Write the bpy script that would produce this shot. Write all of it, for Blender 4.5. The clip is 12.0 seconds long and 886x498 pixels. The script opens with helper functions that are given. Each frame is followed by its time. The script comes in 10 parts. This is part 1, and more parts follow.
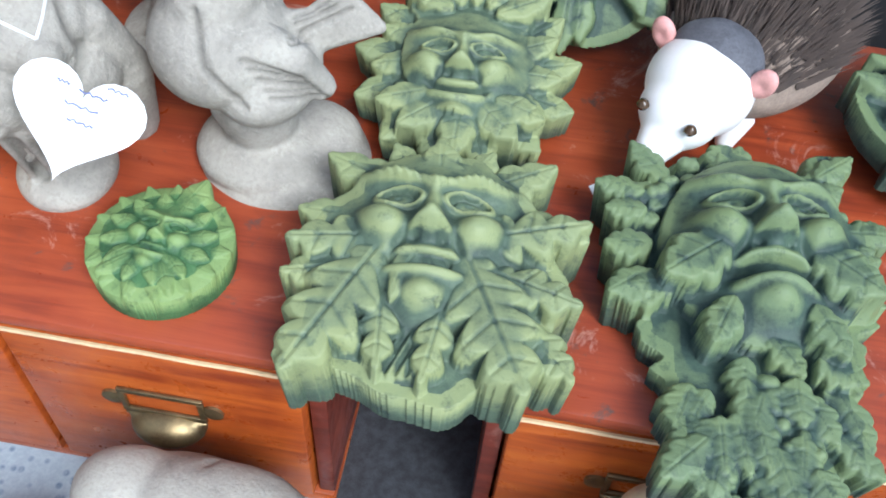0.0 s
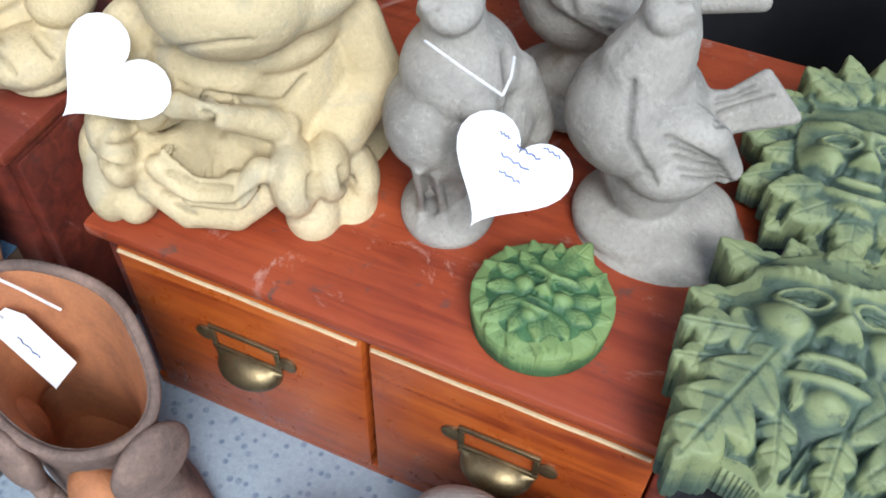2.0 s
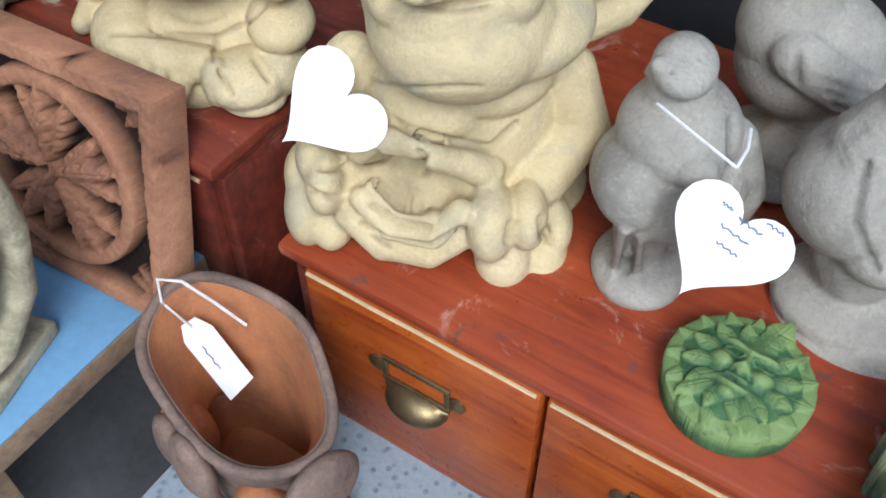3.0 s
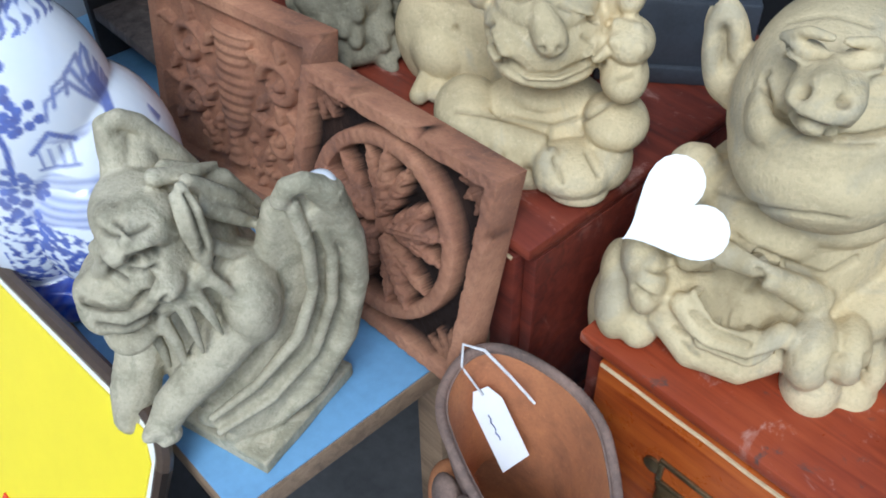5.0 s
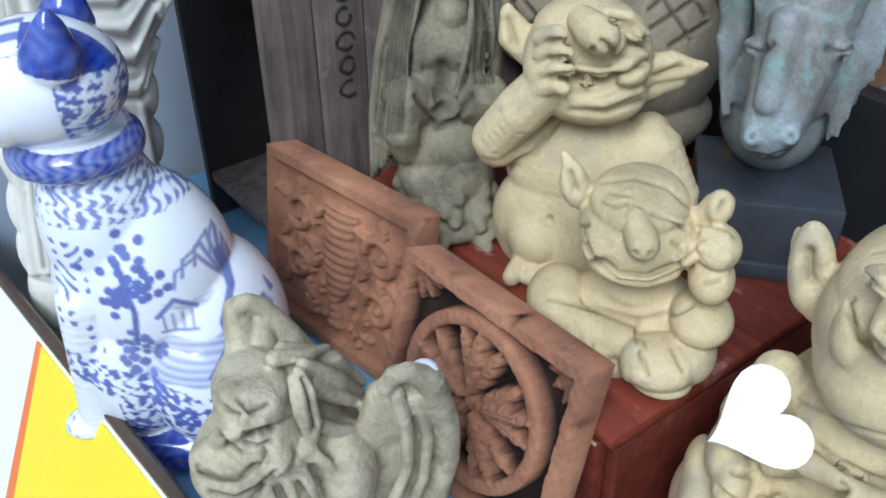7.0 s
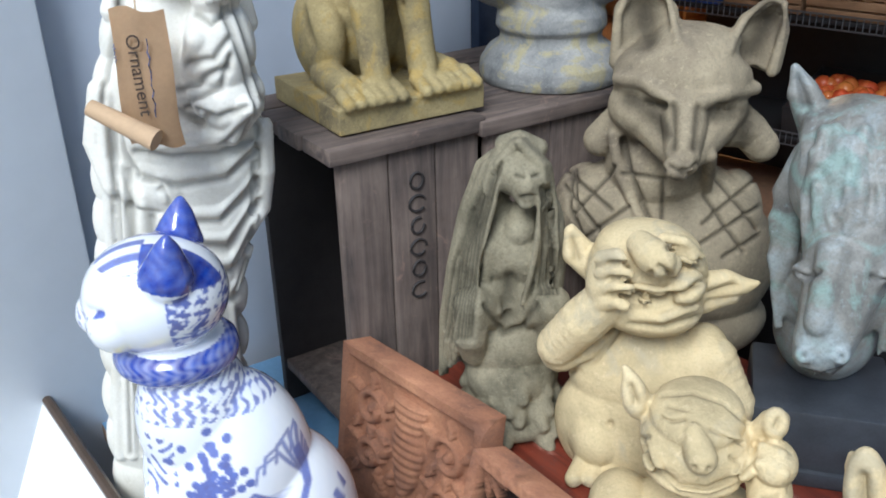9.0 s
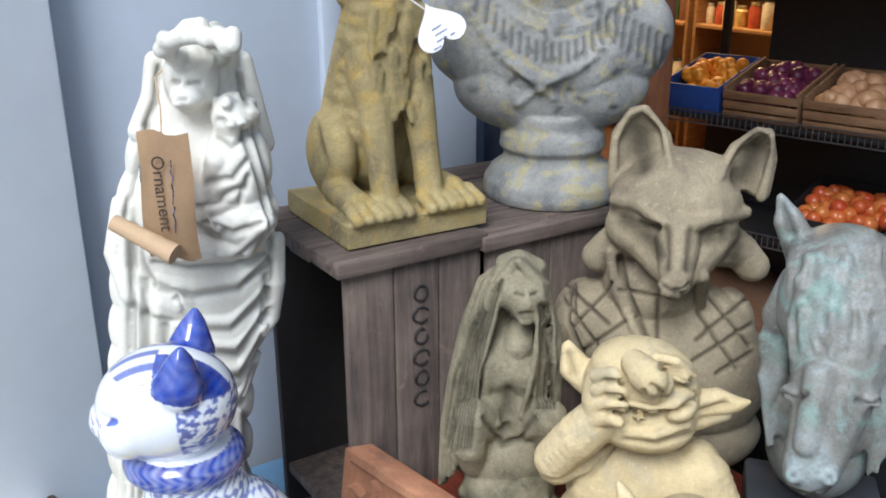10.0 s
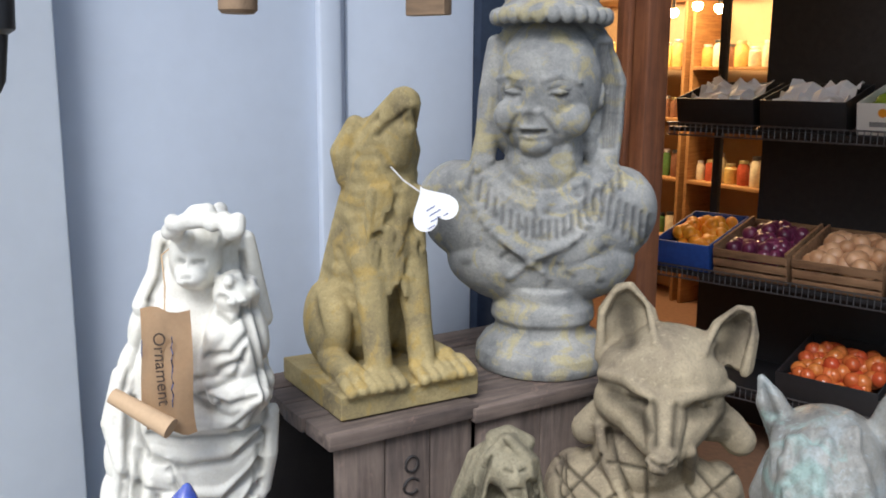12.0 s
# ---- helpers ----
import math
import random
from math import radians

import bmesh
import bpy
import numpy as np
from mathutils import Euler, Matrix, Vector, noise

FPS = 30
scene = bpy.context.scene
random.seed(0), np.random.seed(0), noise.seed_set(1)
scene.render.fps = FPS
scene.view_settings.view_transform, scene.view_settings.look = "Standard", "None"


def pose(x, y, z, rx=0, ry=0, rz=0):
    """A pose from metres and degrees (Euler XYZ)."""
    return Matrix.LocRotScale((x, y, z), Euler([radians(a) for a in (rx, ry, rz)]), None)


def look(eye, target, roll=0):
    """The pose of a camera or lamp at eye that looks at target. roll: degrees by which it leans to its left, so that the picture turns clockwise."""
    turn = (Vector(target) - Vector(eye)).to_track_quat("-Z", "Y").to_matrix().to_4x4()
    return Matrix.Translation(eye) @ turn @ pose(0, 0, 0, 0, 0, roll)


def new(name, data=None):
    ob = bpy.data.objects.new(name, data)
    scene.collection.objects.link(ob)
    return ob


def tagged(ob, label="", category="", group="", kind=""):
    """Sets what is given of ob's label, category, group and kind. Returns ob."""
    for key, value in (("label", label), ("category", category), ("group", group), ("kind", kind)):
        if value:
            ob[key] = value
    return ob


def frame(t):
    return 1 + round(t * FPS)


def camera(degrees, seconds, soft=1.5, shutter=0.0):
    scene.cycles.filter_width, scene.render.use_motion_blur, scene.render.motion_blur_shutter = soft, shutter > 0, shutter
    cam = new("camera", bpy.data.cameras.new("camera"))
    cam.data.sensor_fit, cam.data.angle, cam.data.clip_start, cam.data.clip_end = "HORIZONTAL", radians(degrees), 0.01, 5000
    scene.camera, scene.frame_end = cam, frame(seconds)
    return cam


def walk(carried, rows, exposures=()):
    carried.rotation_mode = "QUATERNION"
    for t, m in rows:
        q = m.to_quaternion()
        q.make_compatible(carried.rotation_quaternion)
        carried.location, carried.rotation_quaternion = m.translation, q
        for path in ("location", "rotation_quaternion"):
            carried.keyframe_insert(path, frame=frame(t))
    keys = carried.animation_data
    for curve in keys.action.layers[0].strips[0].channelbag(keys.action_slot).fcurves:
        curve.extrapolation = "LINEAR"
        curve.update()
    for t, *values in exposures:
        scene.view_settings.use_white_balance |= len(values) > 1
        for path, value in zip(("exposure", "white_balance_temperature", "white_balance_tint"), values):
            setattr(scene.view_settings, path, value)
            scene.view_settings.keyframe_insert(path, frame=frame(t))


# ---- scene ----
cam = camera(51.4, 12.0, soft=1.8)
METRES, EYE, TILT, LEAN, TURN = 0.7, 1.45, -52.0, -3.0, 9.5
ROWS = [
    (0.0, 0.0, 0.0, 0.0, 0.0, 0.0, 0.0),
    (0.5, -0.0653, 0.0156, 0.0172, 1.49, 0.2, -1.97),
    (1.0, -0.1299, 0.0123, 0.0296, 4.95, 0.43, -4.52),
    (1.5, -0.1931, 0.0043, 0.0319, 7.6, 0.7, -7.25),
    (2.0, -0.2502, -0.0148, 0.027, 10.54, 0.91, -10.26),
    (2.5, -0.3059, -0.0281, 0.0244, 13.33, 1.15, -13.15),
    (3.0, -0.3587, -0.0301, 0.0317, 17.25, 0.97, -16.61),
    (3.5, -0.4053, -0.0388, 0.0282, 20.48, 0.49, -19.52),
    (5.5, -0.5269, -0.1649, -0.0257, 29.43, 2.95, -28.25),
    (6.0, -0.5258, -0.1854, -0.0125, 30.45, 4.18, -29.09),
    (6.5, -0.5258, -0.2102, -0.0027, 31.52, 5.65, -29.9),
    (7.0, -0.5298, -0.2404, 0.0125, 32.31, 8.08, -30.61),
    (7.5, -0.5305, -0.2704, 0.0229, 32.8, 10.21, -31.14),
    (9.5, -0.482, -0.4031, 0.0479, 36.1, 19.0, -33.31),
    (10.0, -0.4607, -0.4345, 0.054, 35.62, 22.18, -33.74),
    (10.5, -0.4499, -0.4584, 0.0552, 35.53, 24.44, -33.93),
    (11.0, -0.438, -0.4867, 0.061, 35.3, 27.58, -34.3),
    (11.5, -0.4263, -0.495, 0.0738, 35.21, 29.56, -34.21),
    (12.0, -0.4198, -0.5035, 0.0833, 35.1, 31.35, -34.27),
]
walk(cam, [(t, pose(0, 0, EYE, TILT, LEAN, TURN) @ pose(METRES * x, METRES * y, METRES * z, 90 + pitch, roll, yaw)) for t, x, y, z, yaw, pitch, roll in ROWS],
     [(0.0, 1.06, 5700, 4), (2.5, 0.60, 5800, 5), (5.5, 0.30, 5350, 3), (7.5, 0.42, 5550, 3), (9.5, 0.66, 5950, 5), (12.0, 0.70, 6250, 8)])

# ---- light ----
world = bpy.data.worlds.new("street_sky")
scene.world = world
world.use_nodes = True
wn = world.node_tree.nodes
sky = wn.new("ShaderNodeTexSky")
sky.sky_type, sky.sun_disc = "NISHITA", False
sky.sun_elevation, sky.sun_rotation = radians(52), radians(150)
sky.dust_density, sky.ozone_density = 3.0, 1.0
world.node_tree.links.new(sky.outputs[0], wn["Background"].inputs[0])
wn["Background"].inputs[1].default_value = 0.095
sun = new("sun", bpy.data.lights.new("sun", "SUN"))
sun.data.energy, sun.data.angle, sun.data.color = 1.9, radians(26), (0.97, 0.98, 1.0)
sun.matrix_world = look((1.2, -2.0, 4.0), (-0.8, 0.4, 0.8))


# ---- materials ----
def shader(name, rough=0.6, metal=0.0, spec=0.5):
    m = bpy.data.materials.new(name)
    m.use_nodes = True
    b = m.node_tree.nodes["Principled BSDF"]
    b.inputs["Roughness"].default_value = rough
    b.inputs["Metallic"].default_value = metal
    b.inputs["Specular IOR Level"].default_value = spec
    return m, m.node_tree.nodes, m.node_tree.links, b


def col(c):
    return (c[0], c[1], c[2], 1.0)


def noise_node(nodes, links, coord, scale, detail=6.0, rough=0.6, dist=0.0):
    n = nodes.new("ShaderNodeTexNoise")
    n.inputs["Scale"].default_value = scale
    n.inputs["Detail"].default_value = detail
    n.inputs["Roughness"].default_value = rough
    n.inputs["Distortion"].default_value = dist
    links.new(coord, n.inputs["Vector"])
    return n.outputs["Fac"]


def ramp(nodes, links, fac, stops):
    r = nodes.new("ShaderNodeValToRGB")
    e = r.color_ramp.elements
    e[0].position, e[0].color = stops[0][0], col(stops[0][1])
    e[1].position, e[1].color = stops[-1][0], col(stops[-1][1])
    for p, c in stops[1:-1]:
        x = e.new(p)
        x.color = col(c)
    links.new(fac, r.inputs[0])
    return r.outputs[0]


def mixed(nodes, links, fac, a, b, kind="MIX"):
    m = nodes.new("ShaderNodeMix")
    m.data_type, m.blend_type = "RGBA", kind
    if isinstance(fac, float):
        m.inputs[0].default_value = fac
    else:
        links.new(fac, m.inputs[0])
    for s, v in ((6, a), (7, b)):
        if isinstance(v, tuple):
            m.inputs[s].default_value = col(v)
        else:
            links.new(v, m.inputs[s])
    return m.outputs[2]


def relief(nodes, links, b, height, strength, distance):
    n = nodes.new("ShaderNodeBump")
    n.inputs["Strength"].default_value = strength
    n.inputs["Distance"].default_value = distance
    links.new(height, n.inputs["Height"])
    links.new(n.outputs[0], b.inputs["Normal"])


def blend(nodes, links, *parts):
    """The weighted sum of some values."""
    total = None
    for v, w in parts:
        m = nodes.new("ShaderNodeMath")
        m.operation = "MULTIPLY"
        links.new(v, m.inputs[0])
        m.inputs[1].default_value = w
        out = m.outputs[0]
        if total is not None:
            a = nodes.new("ShaderNodeMath")
            links.new(total, a.inputs[0])
            links.new(out, a.inputs[1])
            out = a.outputs[0]
        total = out
    return total


def stone(name, pale, mid, dark, big=9.0, rough=0.85, bump=0.5, stain=None, grain=260.0):
    """Cast stone: two mottles, fine grain and pits; low spots darkened by attribute, part pigment, part painted shade.
    """
    m, n, l, b = shader(name, rough, 0.0, 0.25)
    co = n.new("ShaderNodeTexCoord").outputs["Object"]
    f1, f2, f3 = noise_node(n, l, co, big, 5, 0.62, 0.4), noise_node(n, l, co, big * 6, 6, 0.7), noise_node(n, l, co, grain, 3, 0.6)
    c = ramp(n, l, f1, ((0.32, dark), (0.5, mid), (0.68, pale)))
    c = mixed(n, l, ramp(n, l, f2, ((0.42, (0, 0, 0)), (0.7, (0.7, 0.7, 0.7)))), c, mid)
    if stain:
        f4 = noise_node(n, l, co, big * 1.7, 4, 0.6, 1.2)
        c = mixed(n, l, ramp(n, l, f4, ((0.52, (0, 0, 0)), (0.64, (0.75, 0.75, 0.75)))), c, stain)
    c = mixed(n, l, ramp(n, l, f3, ((0.36, (0.24, 0.24, 0.24)), (0.52, (0, 0, 0)))), c, dark)
    c = mixed(n, l, ramp(n, l, noise_node(n, l, co, big * 13, 4, 0.75), ((0.56, (0, 0, 0)), (0.70, (0.5, 0.5, 0.5)))), c, pale)
    # Grooves go near black: pigment, and shade put into the colour.
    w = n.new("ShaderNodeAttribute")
    w.attribute_name = "wash_shade"
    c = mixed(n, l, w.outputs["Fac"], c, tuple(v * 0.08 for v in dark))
    l.new(c, b.inputs["Base Color"])
    relief(n, l, b, blend(n, l, (f3, 0.5), (f2, 1.0)), bump * 1.1, 0.004)
    return m


BUFF = stone("buff_cast_stone", (0.74, 0.61, 0.38), (0.62, 0.50, 0.29), (0.41, 0.33, 0.19), 7, stain=(0.45, 0.39, 0.27))
GREY = stone("grey_cast_stone", (0.47, 0.44, 0.38), (0.37, 0.34, 0.295), (0.21, 0.195, 0.17), 10)
GARG = stone("mossy_buff_stone", (0.64, 0.57, 0.41), (0.49, 0.43, 0.30), (0.25, 0.22, 0.145), 14, stain=(0.32, 0.29, 0.195))
BROWN = stone("aged_brown_stone", (0.36, 0.32, 0.22), (0.25, 0.22, 0.15), (0.10, 0.09, 0.06), 12)
FOXM = stone("warm_grey_brown_stone", (0.48, 0.40, 0.27), (0.30, 0.25, 0.17), (0.15, 0.12, 0.09), 9)
OCHRE = stone("ochre_weathered_stone", (0.50, 0.40, 0.20), (0.34, 0.27, 0.13), (0.16, 0.13, 0.08), 11, stain=(0.42, 0.29, 0.09))
BUSTM = stone("blue_grey_weathered_stone", (0.42, 0.41, 0.38), (0.28, 0.28, 0.27), (0.15, 0.155, 0.16), 14, stain=(0.42, 0.36, 0.19))
WHITE = stone("antique_white_plaster", (0.82, 0.80, 0.74), (0.74, 0.72, 0.65), (0.60, 0.57, 0.48), 8, 0.6, 0.15)
TERRA = stone("terracotta", (0.50, 0.25, 0.14), (0.36, 0.165, 0.095), (0.17, 0.09, 0.065), 12, 0.85, 0.4)
ORANGE = stone("orange_terracotta", (0.60, 0.26, 0.11), (0.48, 0.20, 0.09), (0.30, 0.13, 0.07), 12, 0.8, 0.3)
SOOT = stone("smoky_terracotta", (0.33, 0.22, 0.17), (0.22, 0.15, 0.12), (0.09, 0.07, 0.06), 16, 0.85, 0.4)
PALE = stone("pale_wood_like_stone", (0.66, 0.55, 0.36), (0.58, 0.47, 0.30), (0.45, 0.35, 0.21), 8, 0.6, 0.15)


def painted_green(name, deep, mid, light, warm):
    """Mottled green paint with a paler brushed coat on the raised parts (attribute 'high')."""
    m, n, l, b = shader(name, 0.55, 0.0, 0.35)
    co = n.new("ShaderNodeTexCoord").outputs["Object"]
    f1, f2, f3 = noise_node(n, l, co, 22, 5, 0.65, 0.5), noise_node(n, l, co, 70, 6, 0.7), noise_node(n, l, co, 420, 3)
    h = n.new("ShaderNodeAttribute")
    h.attribute_name = "high"
    c = ramp(n, l, f1, ((0.33, deep), (0.55, mid), (0.72, tuple(0.6 * a + 0.4 * d for a, d in zip(mid, light)))))
    brushed = blend(n, l, (h.outputs["Fac"], 0.9), (f2, 0.55))
    c = mixed(n, l, ramp(n, l, brushed, ((0.55, (0, 0, 0)), (1.0, (0.85, 0.85, 0.85)))), c, mixed(n, l, f1, light, warm))
    c = mixed(n, l, ramp(n, l, f2, ((0.3, (0.6, 0.6, 0.6)), (0.46, (0, 0, 0)))), c, deep)
    l.new(c, b.inputs["Base Color"])
    relief(n, l, b, blend(n, l, (f3, 0.4), (f2, 1.0)), 0.35, 0.003)
    return m


GREEN = painted_green("green_painted_plaster", (0.035, 0.055, 0.045), (0.095, 0.135, 0.09), (0.22, 0.275, 0.15), (0.33, 0.35, 0.14))
DEEP = painted_green("deep_green_painted_plaster", (0.018, 0.034, 0.032), (0.05, 0.082, 0.062), (0.14, 0.205, 0.125), (0.22, 0.27, 0.10))
LEAFY = painted_green("bright_green_painted_plaster", (0.022, 0.055, 0.025), (0.06, 0.14, 0.055), (0.15, 0.28, 0.10), (0.29, 0.34, 0.12))


def plain(name, c, rough=0.6, metal=0.0, vary=0.25, scale=30.0, bump=0.15, spec=0.5, coat=0.0):
    m, n, l, b = shader(name, rough, metal, spec)
    co = n.new("ShaderNodeTexCoord").outputs["Object"]
    f1, f2 = noise_node(n, l, co, scale, 5), noise_node(n, l, co, scale * 8, 4)
    lo, hi = tuple(v * (1 - vary) for v in c), tuple(min(1, v * (1 + vary)) for v in c)
    l.new(mixed(n, l, 0.25, ramp(n, l, f1, ((0.3, lo), (0.7, hi))), ramp(n, l, f2, ((0.3, lo), (0.7, hi)))), b.inputs["Base Color"])
    b.inputs["Coat Weight"].default_value = coat
    b.inputs["Coat Roughness"].default_value = 0.095
    relief(n, l, b, blend(n, l, (f2, 0.6), (f1, 0.5)), bump, 0.002)
    return m


def varnished(name, pale, mid, dark, rough=0.28, scuff=0.0, axis=0):
    """Varnished wood with grain along one axis, dents and pale scuffs."""
    m, n, l, b = shader(name, rough, 0.0, 0.5)
    co = n.new("ShaderNodeTexCoord").outputs["Object"]
    mp = n.new("ShaderNodeMapping")
    s = [38.0, 38.0, 38.0]
    s[axis] = 3.0
    mp.inputs["Scale"].default_value = s
    l.new(co, mp.inputs["Vector"])
    g = noise_node(n, l, mp.outputs[0], 1.6, 8, 0.65, 0.6)
    f1, f2, f3 = noise_node(n, l, co, 7, 4), noise_node(n, l, co, 34, 6, 0.7, 0.4), noise_node(n, l, co, 15, 5, 0.75, 0.8)
    c = ramp(n, l, blend(n, l, (g, 0.6), (f1, 0.4)), ((0.36, dark), (0.5, mid), (0.64, pale)))
    if scuff:
        c = mixed(n, l, ramp(n, l, f2, ((0.60, (0, 0, 0)), (0.70, (scuff, scuff, scuff)))), c, (0.09, 0.06, 0.05))
        c = mixed(n, l, ramp(n, l, f3, ((0.60, (0, 0, 0)), (0.76, (scuff, scuff, scuff)))), c, (0.55, 0.33, 0.26))
    l.new(c, b.inputs["Base Color"])
    l.new(ramp(n, l, f2, ((0.3, (rough, rough, rough)), (0.75, (rough + 0.3,) * 3))), b.inputs["Roughness"])
    relief(n, l, b, blend(n, l, (g, 0.4), (f2, 0.8)), 0.12, 0.002)
    return m


MAHOG = varnished("varnished_mahogany", (0.50, 0.125, 0.018), (0.37, 0.075, 0.012), (0.19, 0.028, 0.007), 0.2)
TOPW = varnished("worn_mahogany_top", (0.38, 0.075, 0.024), (0.29, 0.05, 0.017), (0.17, 0.026, 0.011), 0.25, 0.9)
DARKW = varnished("dark_red_mahogany", (0.20, 0.04, 0.022), (0.13, 0.025, 0.015), (0.06, 0.014, 0.01), 0.3, 0.35)
DARKT = varnished("dark_red_mahogany_top", (0.24, 0.05, 0.025), (0.17, 0.033, 0.018), (0.08, 0.016, 0.011), 0.28, 0.7)
CRATEW = varnished("weathered_dark_crate_wood", (0.19, 0.145, 0.12), (0.12, 0.09, 0.075), (0.055, 0.042, 0.038), 0.75, 0.3, 2)
CRATEX = varnished("weathered_crate_board", (0.19, 0.145, 0.12), (0.12, 0.09, 0.075), (0.055, 0.042, 0.038), 0.75, 0.3, 1)
EDGEW = varnished("plain_board_edge", (0.34, 0.23, 0.14), (0.25, 0.165, 0.10), (0.14, 0.09, 0.055), 0.65, 0.3)
PALE_LINE = plain("pale_edge_line", (0.62, 0.45, 0.26), 0.5)
BRASS = plain("aged_brass", (0.22, 0.165, 0.085), 0.42, 0.85, 0.4, 40)
BLUE = plain("blue_painted_board", (0.17, 0.33, 0.52), 0.5, 0.0, 0.15, 12)
BLACK = plain("black_plastic", (0.018, 0.018, 0.02), 0.45)
# Near black; also stands in for shade inside the crates.
DARK = plain("dark_timber_shade", (0.03, 0.025, 0.024), 0.7)
NAVY = plain("navy_gloss_paint", (0.016, 0.024, 0.045), 0.25, 0.0, 0.2)
WALLP = plain("pale_blue_grey_paint", (0.50, 0.55, 0.64), 0.45, 0.0, 0.05, 3, 0.06)
PILLAR = plain("pale_grey_paint", (0.56, 0.60, 0.66), 0.5, 0.0, 0.05, 3, 0.06)
PAPER = plain("white_card", (0.86, 0.86, 0.88), 0.5, 0.0, 0.03, 20, 0.03)
KRAFT = plain("brown_kraft_paper", (0.52, 0.36, 0.22), 0.8, 0.0, 0.1, 25, 0.1)
INK = plain("blue_grey_ink", (0.16, 0.18, 0.34), 0.6)
STRING = plain("white_string", (0.75, 0.73, 0.72), 0.8)
YELLOW = plain("yellow_sign_face", (0.92, 0.74, 0.02), 0.4, 0.0, 0.03, 6, 0.03)
SIGNW = plain("white_sign_face", (0.85, 0.84, 0.80), 0.4, 0.0, 0.03, 6, 0.03)
SIGNO = plain("orange_sign_band", (0.80, 0.20, 0.04), 0.4, 0.0, 0.05, 6, 0.03)
RED = plain("red_lettering", (0.75, 0.06, 0.03), 0.4)
BROWNED = plain("dark_brown_frame", (0.07, 0.045, 0.03), 0.35)
PINK = plain("pink_ear_paint", (0.66, 0.33, 0.30), 0.6)


# ---- shape helpers ----
def link_mesh(name, me, material, parent=None, label=""):
    me.materials.append(material)
    ob = new(name, me)
    if parent:
        ob.parent = parent
    if label:
        tagged(ob, label)
    return ob


def part(name, bm, material, parent=None, label="", smooth=True):
    me = bpy.data.meshes.new(name)
    bm.to_mesh(me)
    bm.free()
    if smooth:
        for p in me.polygons:
            p.use_smooth = True
        me.set_sharp_from_angle(angle=radians(38))
    return link_mesh(name, me, material, parent, label)


def thing(name, label, category, group="", at=None):
    ob = tagged(new(name), label, category, group)
    ob.empty_display_size = 0.03
    if at is not None:
        ob.matrix_world = at
    return ob


def block(bm, x0, x1, y0, y1, z0, z1, bevel=0.0, m=None):
    """A box between two corners, its edges rounded."""
    made = bmesh.ops.create_cube(bm, size=1.0)["verts"]
    t = Matrix.Translation(((x0 + x1) / 2, (y0 + y1) / 2, (z0 + z1) / 2)) @ Matrix.Diagonal((x1 - x0, y1 - y0, z1 - z0, 1))
    bmesh.ops.transform(bm, matrix=t, verts=made)
    if bevel:
        edges = list({e for v in made for e in v.link_edges})
        made = list({v for f in bmesh.ops.bevel(bm, geom=edges, offset=bevel, segments=2, profile=0.5, affect="EDGES")["faces"] for v in f.verts} | {v for v in made if v.is_valid})
    if m:
        bmesh.ops.transform(bm, matrix=m, verts=made)
    return bm


def boxed(x0, x1, y0, y1, z0, z1, bevel=0.002):
    return block(bmesh.new(), x0, x1, y0, y1, z0, z1, bevel)


def tube(bm, points, radius, sides=8, taper=1.0):
    """A round rod along some points."""
    rings, count = [], len(points)
    pts = [Vector(p) for p in points]
    for i, p in enumerate(pts):
        way = (pts[min(i + 1, count - 1)] - pts[max(i - 1, 0)]).normalized()
        q = way.to_track_quat("Z", "Y").to_matrix()
        r = radius * (1 + (taper - 1) * i / max(1, count - 1))
        rings.append([bm.verts.new(p + q @ Vector((r * math.cos(a), r * math.sin(a), 0))) for a in np.arange(sides) * math.tau / sides])
    for a, b in zip(rings, rings[1:]):
        for i in range(sides):
            bm.faces.new((a[i], a[(i + 1) % sides], b[(i + 1) % sides], b[i]))
    bm.faces.new(rings[0][::-1])
    bm.faces.new(rings[-1])
    return bm


def lathe(bm, profile, sides=48, m=None):
    """A turned body from (radius, height) pairs."""
    rings = []
    for r, z in profile:
        rings.append([bm.verts.new((r * math.cos(a), r * math.sin(a), z)) for a in np.arange(sides) * math.tau / sides])
    for a, b in zip(rings, rings[1:]):
        for i in range(sides):
            bm.faces.new((a[i], a[(i + 1) % sides], b[(i + 1) % sides], b[i]))
    if profile[0][0] > 1e-5:
        bm.faces.new(rings[0][::-1])
    if profile[-1][0] > 1e-5:
        bm.faces.new(rings[-1])
    if m:
        bmesh.ops.transform(bm, matrix=m, verts=[v for r in rings for v in r])
    return bm


def plate(bm, outline, thick, m=None):
    """A flat outline in x and z, given some thickness in y."""
    lo = [bm.verts.new((x, 0, z)) for x, z in outline]
    hi = [bm.verts.new((x, thick, z)) for x, z in outline]
    bm.faces.new(lo)
    bm.faces.new(hi[::-1])
    for i in range(len(lo)):
        j = (i + 1) % len(lo)
        bm.faces.new((lo[j], lo[i], hi[i], hi[j]))
    bmesh.ops.recalc_face_normals(bm, faces=bm.faces)
    if m:
        bmesh.ops.transform(bm, matrix=m, verts=lo + hi)
    return bm


_ball = bmesh.new()
bmesh.ops.create_icosphere(_ball, subdivisions=2, radius=1.0)
BALL_V = np.array([v.co[:] for v in _ball.verts])
BALL_F = np.array([[v.index for v in f.verts] for f in _ball.faces])
_ball.free()
_ball = bmesh.new()
bmesh.ops.create_icosphere(_ball, subdivisions=4, radius=1.0)
BIG_V = np.array([v.co[:] for v in _ball.verts])
BIG_F = np.array([[v.index for v in f.verts] for f in _ball.faces])
_ball.free()


